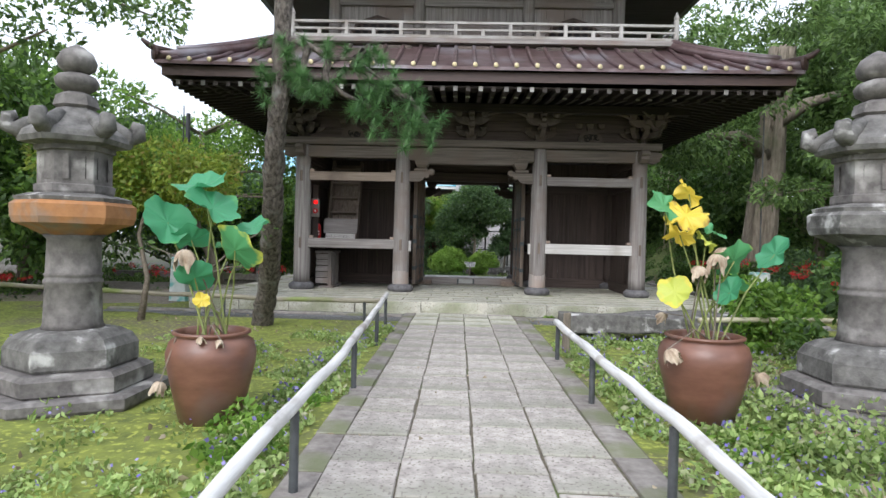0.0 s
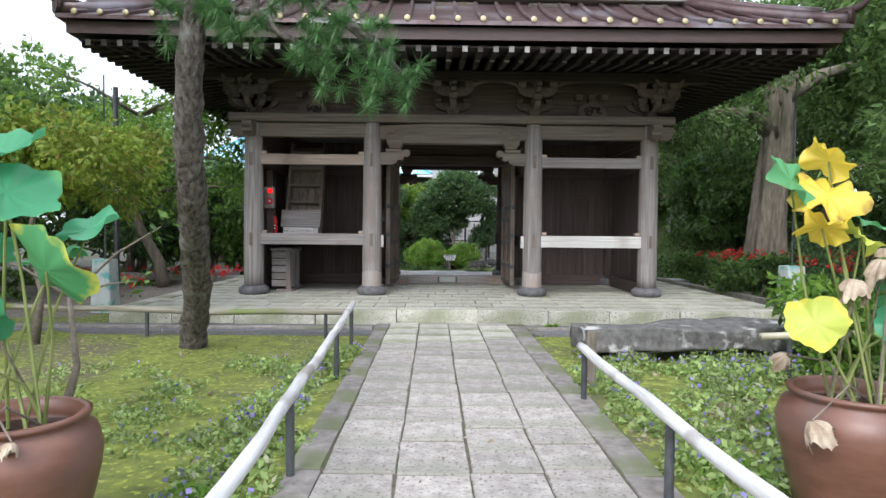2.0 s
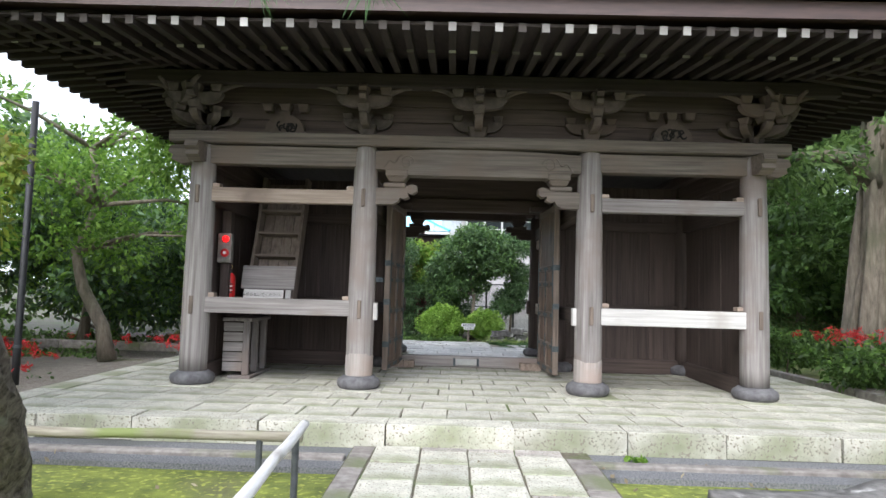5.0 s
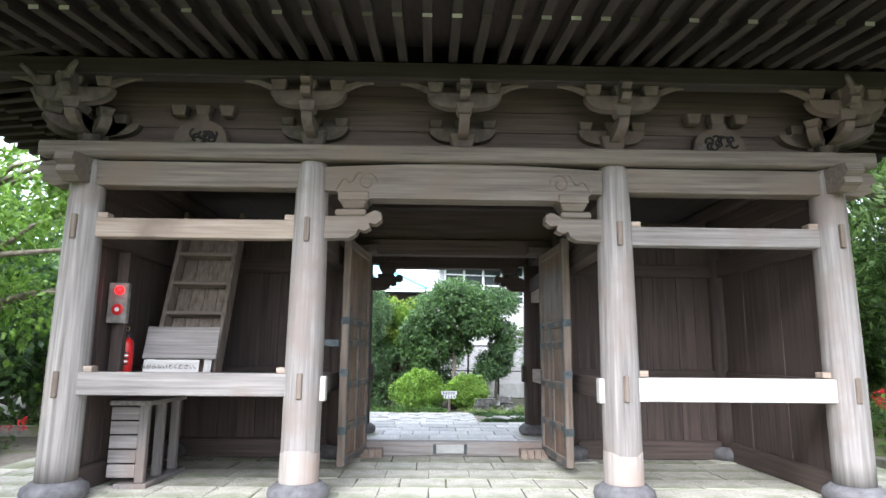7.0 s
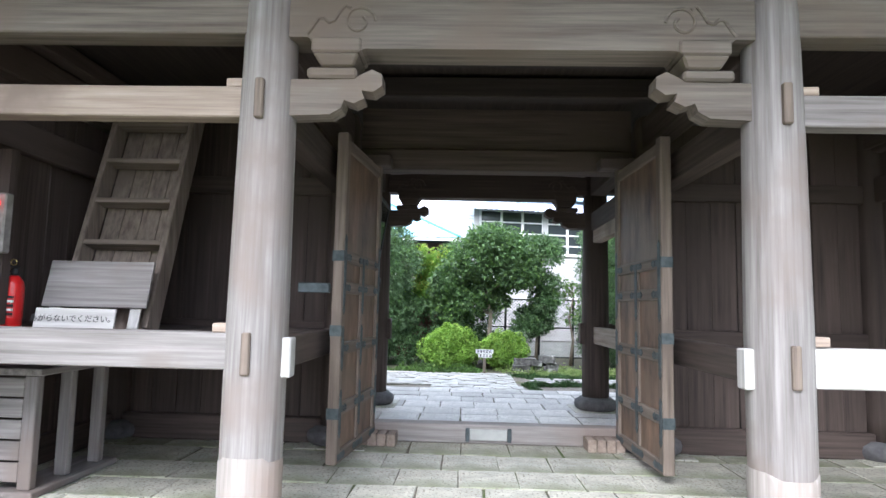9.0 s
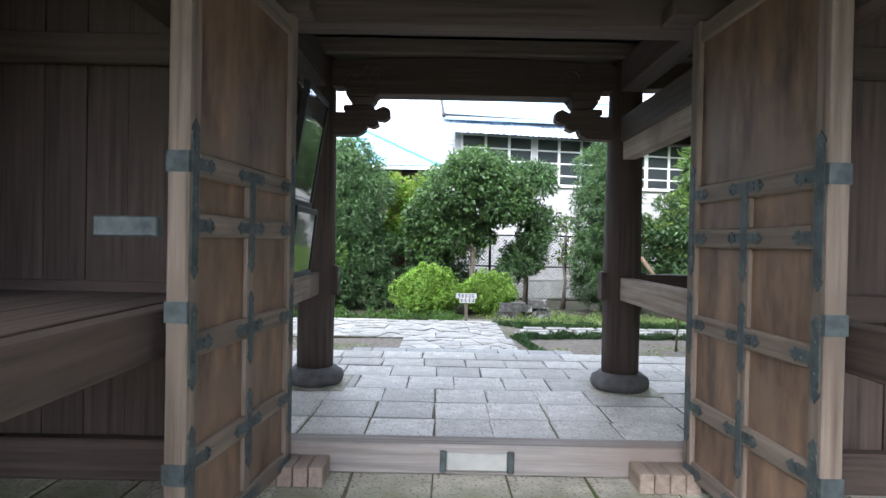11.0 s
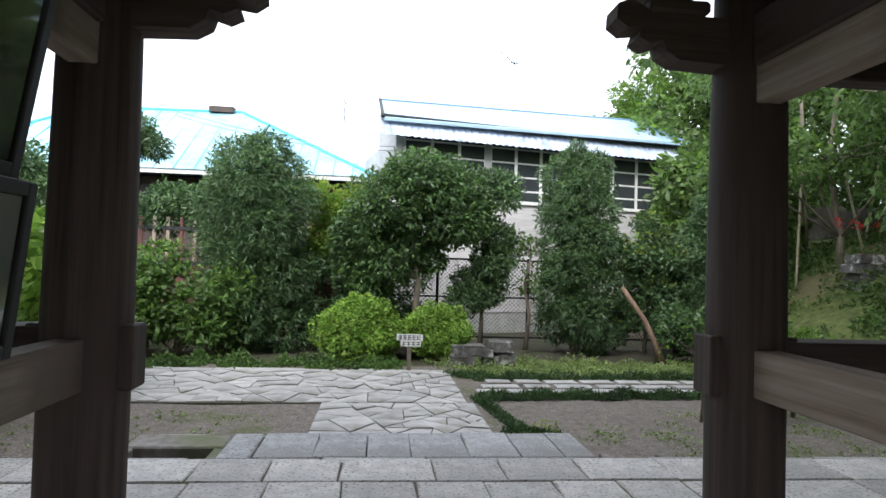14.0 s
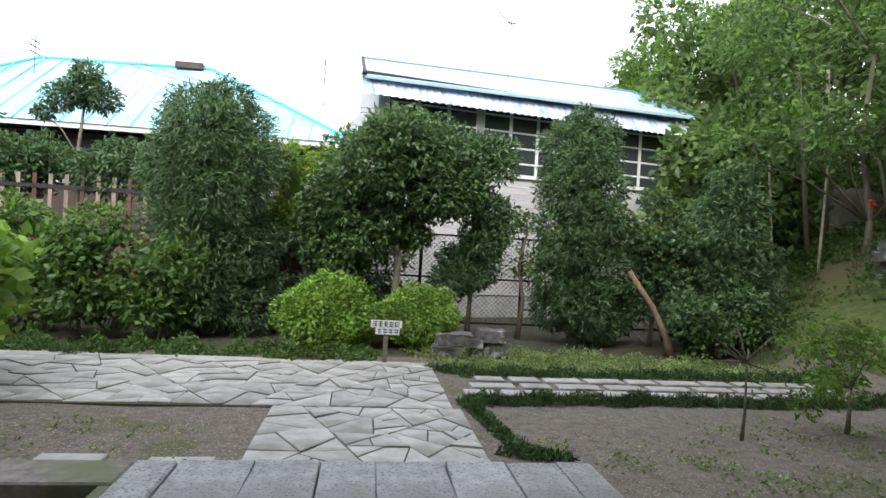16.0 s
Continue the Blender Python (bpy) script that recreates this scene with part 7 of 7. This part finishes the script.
for n, (x, y, w, z0, h, mat, per) in enumerate(((12.8, 2.5, 2.6, 0.6, 7.0, LEAF_FOREST, 300), (12.5, 8.5, 2.5, 0.6, 8.0, LEAF_FOREST, 300), (11.0, -3, 2.2, 1.0, 6.2, LEAF_FOREST, 330), (16, 5, 3.0, 0.5, 10.0, LEAF_FOREST, 240), (15.5, -3.5, 3.0, 0.5, 9.5, LEAF_FOREST, 240), (19, -10, 3.4, 0.5, 10, LEAF_FOREST, 200), (9.6, -7.6, 1.9, 2.6, 6.4, LEAF_FOREST, 360), (20, 2, 3.4, 0.5, 12, LEAF_FOREST, 200), (16, 11.5, 3.0, 0.5, 9.5, LEAF_FOREST, 240), (10.2, 10.5, 1.5, 0.4, 3.4, LEAF_MID, 420))):
    rr = np.random.default_rng(300 + n)
    tree((x, y, float(ground_height(x, y)) - 0.2), "dense dark-green woodland tree on the slope", spread(rr, 36, (-w, w), (-w, w), (z0, h), (0.24 * w + 0.25, 0.4 * w + 0.3)), 0.19 + 0.02 * w, per, mat, ((0, 0, 0), (0.2, 0, h * 0.3), (0, 0.1, h * 0.8)), 0.08 * w, seed=300 + n, group="woodland trees", limbs=8, second=(LEAF_MID, 0.2, True))
tree((7.9, -3.0, 0.0), "conifer-like tree with tiered drooping sprays", [(rr.uniform(-2.2, 2.0), rr.uniform(-1.2, 1.2), z, 0.75) for z in np.arange(2.4, 6.4, 0.28) for _ in range(2)], 0.16, 900, LEAF_FOREST, ((0, 0, 0), (0.1, 0, 2.5), (0, 0, 6.0)), 0.14, seed=44, narrow=0.25, squash=0.4, second=(LEAF_MID, 0.3, True))
for n, (x, y, w, h, mat) in enumerate(((4.5, -6.8, 0.8, 1.2, LEAF_MID), (5.6, -7.8, 0.9, 1.5, LEAF_MID), (6.6, -5.6, 1.1, 1.3, LEAF_MID), (6.9, 1.8, 0.8, 0.9, LEAF_MID), (7.7, 3.6, 1.0, 1.0, LEAF_MID), (8.0, 0.4, 1.0, 1.1, LEAF_DARK), (9.3, 3.2, 1.2, 1.3, LEAF_DARK), (7.6, 6.4, 0.8, 1.0, LEAF_MID), (8.6, -1.2, 1.2, 1.3, LEAF_DARK), (10.4, 5.0, 1.3, 1.6, LEAF_DARK), (4.0, -5.2, 0.5, 0.9, LEAF_LIGHT))):
    rr = np.random.default_rng(400 + n)
    tree((x, y, float(ground_height(x, y)) - 0.1), "leafy garden shrub with red blooms among it" if y > 0 and y < 7 else "loose leafy garden shrub beside the path", spread(rr, 14, (-w, w), (-w * 0.7, w * 0.7), (0.25, h), (0.22, 0.4)), 0.12, 1500, mat, ((0, 0, 0), (0.05, 0, h * 0.6)), 0.025, seed=400 + n, name="shrub", category="shrub", limbs=8, bark=TWIG, second=(LEAF_LIGHT, 0.2, True))


# ---- low plants ----
def carpet(name, label, category, patches, size, mat, seed, narrow=0.5, blooms=None, bloom_size=0.03, bloom_share=0.12, upright=0.2, droop=-0.2):
    """Low plants: leaves scattered over round patches (x, y, radius, height, count)."""
    rng = np.random.default_rng(seed)
    pts = []
    for x, y, r, h, n in patches:
        a, q = rng.uniform(0, 2 * np.pi, n), r * np.sqrt(rng.uniform(0, 1, n))
        px, py = x + q * np.cos(a), y + q * np.sin(a)
        top = h * (1 - 0.55 * (q / r) ** 2) * (0.6 + 0.4 * np.sin(px * 9 + py * 7))
        pts.append(np.stack([px, py, ground_height(px, py) + lumps(px, py) + 0.01 + rng.uniform(0, 1, n) * np.maximum(top, 0.02)], 1))
    pts = np.concatenate(pts)
    ob = part_of(name, leaves(name, pts, size, seed, droop, narrow, None, upright), mat, None)
    tagged(ob, label, category, kind="stuff")
    if blooms:
        pick = rng.uniform(0, 1, len(pts)) < bloom_share
        q = pts[pick] + [0, 0, 0.05]
        ob2 = part_of(name + "_blooms", leaves(name + "_blooms", q, bloom_size, seed + 1, -0.5, 0.9, None, 0.2), blooms, None)
        tagged(ob2, "scattered small " + blooms.name.replace("_", " "), "flowers", kind="stuff")
    return ob


rng = np.random.default_rng(21)
left_edge = [(-1.55 + rng.uniform(-0.22, 0.18), y, rng.uniform(0.16, 0.3), rng.uniform(0.08, 0.24), 170) for y in np.arange(-11.5, -4.2, 0.24)]
lawn_l = [(rng.uniform(-3.2, -1.6), rng.uniform(-10.5, -4.8), rng.uniform(0.15, 0.35), rng.uniform(0.07, 0.18), 100) for _ in range(46)]
lawn_l += [(rng.uniform(-6, -3.4), rng.uniform(-9, -5), rng.uniform(0.15, 0.3), rng.uniform(0.06, 0.14), 70) for _ in range(24)]
right_edge = [(1.32 + rng.uniform(-0.1, 0.3), y, rng.uniform(0.15, 0.28), rng.uniform(0.08, 0.2), 150) for y in np.arange(-11.5, -5.0, 0.26)]
bed_r = [(rng.uniform(1.6, 4.6), rng.uniform(-11.2, -5.0), rng.uniform(0.18, 0.42), rng.uniform(0.12, 0.34), 170) for _ in range(110)]
bed_r += [(rng.uniform(1.3, 3.8), rng.uniform(-5.2, -4.5), rng.uniform(0.15, 0.3), rng.uniform(0.08, 0.2), 110) for _ in range(22)]
bed_r += [(rng.uniform(2.2, 4.4), rng.uniform(-10.6, -8.7), rng.uniform(0.2, 0.36), rng.uniform(0.3, 0.5), 260) for _ in range(34)]
carpet("garden_weeds", "pale green low weeds with violet flowers along the path", "weeds", left_edge + right_edge + bed_r, 0.06, WEEDS, 51, 0.55, VIOLET, 0.034, 0.055)
carpet("lawn_weeds", "scattered low weeds on the mossy lawn", "weeds", lawn_l, 0.05, WEEDS, 52, 0.5, VIOLET, 0.026, 0.03)
carpet("bright_weeds", "fresh green leafy weeds at the path edge", "weeds", [(-1.6, -9.7, 0.3, 0.28, 260), (-1.75, -9.2, 0.25, 0.25, 200), (-1.5, -8.4, 0.22, 0.2, 150), (1.5, -8.0, 0.25, 0.15, 120), (1.75, -9.4, 0.3, 0.2, 200), (2.4, -9.6, 0.35, 0.3, 220), (1.45, -2.4, 0.1, 0.08, 30), (-5.2, -7.2, 0.3, 0.3, 220), (-6.0, -6.6, 0.35, 0.3, 220)], 0.07, LEAF_LIGHT, 53, 0.55)
carpet("dry_weeds", "dry straw-coloured weeds in the flower bed", "weeds", [(rng.uniform(2.0, 4.2), rng.uniform(-10.8, -6.5), 0.3, 0.3, 90) for _ in range(16)], 0.07, LEAF_DRY, 54, 0.25)
lil = [(-6.9, 1.6), (-7.6, 2.0), (-5.9, 4.2), (-6.2, 4.8), (-7.8, 5.2), (-8.8, 3.0), (-6.3, -0.2), (-9.5, -1.0), (6.6, 2.6), (6.9, 3.4), (7.4, 2.6), (8.5, 2.0), (8.9, 1.2), (7.8, 4.6), (9.8, 6.6), (10.2, 4.0), (10.3, 14.3), (11.1, 14.4), (6.4, -1.4), (4.7, -6.2)]
carpet("red_lilies", "clusters of red spider lilies", "flowers", [(x, y, 0.35, 0.0, 8) for x, y in lil], 0.1, GRASS, 55)
v = []
for x, y in lil:
    for k in range(9):
        dx, dy = rng.normal(size=2) * 0.28
        h = (0.42 if x < 0 else 0.95) + rng.uniform(-0.1, 0.1)
        v += [(x + dx + rng.normal() * 0.04, y + dy + rng.normal() * 0.04, float(ground_height(x, y)) + h + rng.normal() * 0.03) for _ in range(16)]
lily = part_of("lily_heads", leaves("lily_heads", np.array(v), 0.09, 56, -0.3, 0.22), CRIMSON, None)
tagged(lily, "red spider lily flower heads on bare stems", "flowers", kind="stuff")
# back garden planting
carpet("bed_groundcover", "low yellow-green ground cover in the garden bed", "weeds", [(rng.uniform(0.9, 6.8), rng.uniform(12.7, 14.2), rng.uniform(0.2, 0.4), rng.uniform(0.1, 0.28), 200) for _ in range(90)], 0.06, WEEDS, 57, 0.4)
carpet("bed_grass", "dark green lily-turf grass strip", "grass", [(x, 12.55 + rng.uniform(-0.1, 0.1), 0.22, 0.16, 130) for x in np.arange(1.1, 7.5, 0.16)], 0.12, GRASS, 58, 0.12, upright=0.1, droop=-0.8)
carpet("edge_grass", "dark green lily-turf grass edging", "grass", [(x, 10.78 + 0.06 * x + rng.uniform(-0.06, 0.06), 0.17, 0.16, 130) for x in np.arange(1.25, 7.5, 0.13)] + [(1.2 + 0.02 * k, 10.7 - 0.13 * k, 0.11, 0.1, 60) for k in range(13)] + [(1.3 + 0.1 * k, 9.05, 0.12, 0.1, 55) for k in range(6)], 0.12, GRASS, 59, 0.12, upright=0.1, droop=-0.8)
carpet("hedge_foot", "low plants at the foot of the hedge", "weeds", [(rng.uniform(-8, 0.3), rng.uniform(13.1, 13.9), rng.uniform(0.2, 0.4), rng.uniform(0.12, 0.35), 170) for _ in range(70)], 0.08, LEAF_MID, 60, 0.4)
carpet("soil_weeds", "tiny weeds on the bare earth", "weeds", [(rng.uniform(2.2, 7.5), rng.uniform(7.9, 10.2), 0.25, 0.08, 40) for _ in range(46)] + [(rng.uniform(-4.5, -1.3), rng.uniform(8.2, 10.0), 0.2, 0.04, 25) for _ in range(22)], 0.045, WEEDS, 61, 0.5)
carpet("bank_plants", "mixed low greenery on the grassy bank", "weeds", [(rng.uniform(7.6, 13), rng.uniform(8, 17.5), rng.uniform(0.3, 0.7), rng.uniform(0.2, 0.7), 220) for _ in range(150)], 0.1, LEAF_MID, 62, 0.4)
carpet("wood_floor_plants", "dark undergrowth below the trees", "weeds", [(rng.uniform(8.5, 15), rng.uniform(-8, 7), rng.uniform(0.4, 0.8), rng.uniform(0.2, 0.7), 150) for _ in range(80)] + [(rng.uniform(-15, -8.5), rng.uniform(-9, 12), rng.uniform(0.4, 0.8), rng.uniform(0.2, 0.6), 150) for _ in range(90)], 0.13, LEAF_FOREST, 63, 0.4)
carpet("yellow_tuft", "small yellow-green tuft by the flagstones", "weeds", [(1.75, 9.25, 0.2, 0.16, 130)], 0.05, LEAF_LIME, 64, 0.4)
carpet("fallen_leaves", "scattered brown fallen leaves on lawn and paving", "leaves", [(rng.uniform(-6, 4), rng.uniform(-11, -2.6), 0.5, 0.0, 5) for _ in range(70)], 0.06, LEAF_DRY, 65, 0.6)

# ---- paving stones, each a piece of its own ----
def stone_mesh(w, d, h, seed):
    """A slab with slightly uneven chamfered edges, its top at z = 0."""
    rng = np.random.default_rng(seed)
    j = rng.uniform(-0.009, 0.009, (4, 2))
    c = [(-w / 2, -d / 2), (w / 2, -d / 2), (w / 2, d / 2), (-w / 2, d / 2)]
    bm = bmesh.new()
    low = [bm.verts.new((x + a, y + b, -h)) for (x, y), (a, b) in zip(c, j)]
    rim = [bm.verts.new((x + a, y + b, -0.008)) for (x, y), (a, b) in zip(c, j)]
    top = [bm.verts.new((x * 0.97 + a, y * 0.97 + b, 0)) for (x, y), (a, b) in zip(c, j)]
    for p, q in ((low, rim), (rim, top)):
        for k in range(4):
            bm.faces.new((p[k], p[(k + 1) % 4], q[(k + 1) % 4], q[k]))
    bm.faces.new(top)
    me = bpy.data.meshes.new("slab")
    bm.to_mesh(me)
    bm.free()
    return me


stock = {}


def lay(name, parent, origin, x, y, z, w, d, h, mat, rng, tilt=0.25):
    key = (round(w, 2), round(d, 2), h, mat.name, int(rng.integers(0, 3)))
    if key not in stock:
        stock[key] = stone_mesh(key[0], key[1], h, len(stock))
        stock[key].materials.append(mat)
    ob = part_of(name, stock[key], None, parent)
    ob.matrix_basis = pose(x - origin[0], y - origin[1], z - origin[2] + rng.uniform(-0.004, 0.004), rng.uniform(-tilt, tilt), rng.uniform(-tilt, tilt), 0)


rng = np.random.default_rng(3)
# approach: four columns of slabs between rough edging stones
COLS = (-0.985, -0.545, -0.1, 0.345, 0.795)
for a, b in zip(COLS, COLS[1:]):
    y = -15.2 + rng.uniform(0, 0.3)
    while y < -2.55:
        d = float(rng.choice([0.34, 0.42, 0.5, 0.58]))
        d = min(d, -2.17 - y)
        lay("paver", approach, (-0.1, -8, 0), (a + b) / 2, y + d / 2, 0, b - a - 0.014, d - 0.026, 0.06, PAVER if y < -3.9 else SLAB, rng, 0.45)
        y += d
    if y < -2.25:
        lay("paver", approach, (-0.1, -8, 0), (a + b) / 2, (y - 2.17) / 2, 0, b - a - 0.012, -2.17 - y - 0.012, 0.06, PAVER, rng)
for x0, x1 in ((-1.2, -0.99), (0.8, 1.04)):
    y = -15.2
    while y < -2.5:
        d = min(float(rng.choice([0.7, 0.9, 1.1])), -2.17 - y)
        lay("edging_stone", approach, (-0.1, -8, 0), (x0 + x1) / 2, y + d / 2, -0.004, x1 - x0 - 0.012, d - 0.015, 0.07, EDGING, rng, 0.5)
        y += d
# platform: long edge stones and slabs in staggered rows
o = (0, 2.6, 0)
for y, h, deep, mat in ((PLAT_Y0 + 0.17, 0.23, 0.34, SLAB), (PLAT_Y1 - 0.235, 0.42, 0.46, GREY_SLAB)):
    x = PLAT_X0
    while x < PLAT_X1 - 0.3:
        w = min(float(rng.choice([0.95, 1.1, 1.25] if y < 0 else [0.5, 0.58, 0.66])), PLAT_X1 - x)
        lay("kerb_stone", platform, o, x + w / 2, y, PLAT_Z, w - 0.008, deep, h, mat, rng, 0.1)
        x += w
for x in (PLAT_X0 + 0.17, PLAT_X1 - 0.17):
    y = PLAT_Y0 + 0.35
    while y < PLAT_Y1 - 0.5:
        d = min(1.1, PLAT_Y1 - 0.35 - y)
        lay("kerb_stone", platform, o, x, y + d / 2, PLAT_Z, 0.34, d - 0.008, 0.3, SLAB, rng, 0.1)
        y += d
ROWS = (-1.805, -1.3, -0.84, -0.36, 0.12, 0.62, 1.08, 1.57, 2.1, 2.72, 3.22, 3.75, 4.25, 4.74, 5.29, 5.8, 6.24)
for row, (y, y1) in enumerate(zip(ROWS, ROWS[1:])):
    back_half = y > 2.6
    cuts = [-1.29, -0.79, -0.3, 0.17, 0.65, 1.13]
    if row % 2 and row != 11:
        cuts = [c + (0.2 if row % 4 == 1 else -0.14) for c in cuts]
    x = cuts[0]
    while x > PLAT_X0 + 0.9:
        x -= float(rng.choice([0.46, 0.52, 0.6, 0.7]))
        cuts.insert(0, x)
    x = cuts[-1]
    while x < PLAT_X1 - 0.9:
        x += float(rng.choice([0.46, 0.52, 0.6, 0.7]))
        cuts.append(x)
    cuts = [PLAT_X0 + 0.345] + [c + float(rng.uniform(-0.02, 0.02)) for c in cuts if PLAT_X0 + 0.45 < c < PLAT_X1 - 0.45] + [PLAT_X1 - 0.345]
    for a, b in zip(cuts, cuts[1:]):
        lay("slab", platform, o, (a + b) / 2, (y + y1) / 2, PLAT_Z - 0.003, b - a - 0.01, y1 - y - 0.01, 0.05, GREY_SLAB if back_half else SLAB, rng, 0.3)

# landing of plain slabs behind the platform and the crazy paving
yard = thing("pavement", (0, 10, -0.2), "pale crazy-paved flagstone path behind the gate", "path", kind="structure")
for x0, x1, y0, y1, sizes in ((-7.0, 7.4, 6.74, 7.46, (0.7, 0.9, 1.1)), (-1.3, 1.75, 7.47, 8.26, (0.4, 0.46, 0.52))):
    x = x0
    while x < x1 - 0.1:
        w = min(float(rng.choice(sizes)), x1 - x)
        lay("landing_slab", yard, (0, 10, -0.2), x + w / 2, (y0 + y1) / 2, -0.02, w - 0.01, y1 - y0 - 0.01, 0.24, LANDING, rng, 0.3)
        x += w
# open drain pits beside the landing, one with its stone lid pushed back
for x0, x1, y1 in ((-2.4, -1.7, 7.86), (1.95, 2.4, 7.7)):
    # Black slab over the uncut ground stands for the shade down the pit.
    part("drain_pit", box(x0, x1, 7.47 - 10, y1 - 10, -0.02, 0.03), BLACK, yard)
    for a, b in ((x0 - 0.1, x0), (x1, x1 + 0.1)):
        part("pit_kerb", box(a, b, 7.47 - 10, y1 - 10, -0.05, 0.14, 0.01), EDGING, yard)
part("pit_lid", box(-2.5, -1.62, 7.87 - 10, 8.28 - 10, -0.05, 0.15, 0.015), EDGING, yard)
part("pit_lid", box(-1.6, -1.32, 7.47 - 10, 8.25 - 10, -0.05, 0.17, 0.015), LANDING, yard)
for x0, x1 in ((-2.6, -1.62), (-0.95, 0.4), (0.42, 1.5)):
    bm = box(x0, x1, -1.66, -1.45, -0.12, 0.06, 0.02)
    part("kerb_stone", bm, EDGING, yard)


def clip(poly, px, py, nx_, ny_):
    """The part of a convex polygon on the inner side of a line."""
    out = []
    for (ax, ay), (bx, by) in zip(poly, poly[1:] + poly[:1]):
        da, db = (ax - px) * nx_ + (ay - py) * ny_, (bx - px) * nx_ + (by - py) * ny_
        if da <= 0:
            out.append((ax, ay))
        if da * db < 0:
            u = da / (da - db)
            out.append((ax + (bx - ax) * u, ay + (by - ay) * u))
    return out


def crazy(x0, x1, y0, y1, smallest, largest, gap, seed):
    """Irregular angular stones: a rectangle cut again and again by crooked lines, each piece shrunk by the joint."""
    rng = np.random.default_rng(seed)

    def area(p):
        return 0.5 * abs(sum(ax * by - bx * ay for (ax, ay), (bx, by) in zip(p, p[1:] + p[:1])))

    todo, done = [[(x0, y0), (x1, y0), (x1, y1), (x0, y1)]], []
    while todo:
        p = todo.pop()
        if area(p) < rng.uniform(smallest, largest):
            done.append(p)
            continue
        a, b = max(((p[i], p[j]) for i in range(len(p)) for j in range(i)), key=lambda e: math.hypot(e[0][0] - e[1][0], e[0][1] - e[1][1]))
        u = rng.uniform(0.36, 0.64)
        mx, my = a[0] + (b[0] - a[0]) * u, a[1] + (b[1] - a[1]) * u
        t = math.atan2(b[1] - a[1], b[0] - a[0]) + rng.uniform(-0.5, 0.5)
        for q in (1, -1):
            piece = clip(p, mx, my, q * math.cos(t), q * math.sin(t))
            if len(piece) > 2 and area(piece) > 0.004:
                todo.append(piece)
    for p in done:
        poly = p
        for (ax, ay), (bx, by) in zip(p, p[1:] + p[:1]):
            ln = math.hypot(bx - ax, by - ay)
            if ln < 0.01:
                continue
            ox, oy = (by - ay) / ln, -(bx - ax) / ln
            poly = clip(poly, ax - ox * gap, ay - oy * gap, ox, oy)
        if len(poly) < 3 or area(poly) < 0.004:
            continue
        cx_, cy_ = sum(q[0] for q in poly) / len(poly), sum(q[1] for q in poly) / len(poly)
        bm = bmesh.new()
        lo = [bm.verts.new((x - cx_, y - cy_, -0.06)) for x, y in poly]
        mid = [bm.verts.new((x - cx_, y - cy_, -0.006)) for x, y in poly]
        hi = [bm.verts.new(((x - cx_) * 0.98, (y - cy_) * 0.98, 0.0)) for x, y in poly]
        bm.faces.new(hi)
        for low, high in ((lo, mid), (mid, hi)):
            for k in range(len(lo)):
                bm.faces.new((low[k], low[(k + 1) % len(lo)], high[(k + 1) % len(lo)], high[k]))
        ob = part("flagstone", bm, FLAG, yard)
        ob.matrix_basis = pose(cx_, cy_ - 10, rng.uniform(-0.008, 0.012), rng.uniform(-0.7, 0.7), rng.uniform(-0.7, 0.7), 0)


crazy(-0.98, 1.08, 8.57, 10.4, 0.05, 0.24, 0.007, 1)
crazy(-7.2, 1.0, 10.4, 13.0, 0.06, 0.3, 0.007, 2)
part("bed", box(-0.98, 1.08, -1.43, 0.4, -0.1, -0.022), JOINT, yard)
part("bed", box(-7.2, 1.0, 0.402, 3.0, -0.1, -0.022), JOINT, yard)
for r, y in enumerate((11.25, 11.62, 12.02)):
    x = 1.2 + 0.14 * r
    while x < 7.0:
        w = float(rng.choice([0.5, 0.62, 0.7]))
        lay("stepping_slab", yard, (0, 10, -0.2), x + w / 2, y + 0.03 * (x - 1), -0.2, w - 0.1, 0.26, 0.05, FLAG, rng, 0.5)
        x += w
for x, y in ((-2.3, 8.8), (-1.45, 8.75)):
    lay("stepping_slab", yard, (0, 10, -0.2), x, y, -0.222, 0.5, 0.24, 0.05, FLAG, rng, 0.5)
# kerbs beside the gate
for n, (x0, y0, x1, y1) in enumerate(((6.5, -1.0, 6.2, 7.0), (6.6, 2.2, 9.2, 1.2), (-6.7, 6.4, -12, 6.6))):
    ln = math.hypot(x1 - x0, y1 - y0)
    t = thing("kerb", (x0, y0, -0.1), "low grey stone kerb beside the gate", "kerb", kind="structure", turn=math.degrees(math.atan2(y1 - y0, x1 - x0)))
    for k in range(int(ln / 1.0)):
        part("kerb_stone", box(k * 1.0 + 0.005, k * 1.0 + 0.995, -0.08, 0.08, 0, 0.2, 0.012), EDGING, t)
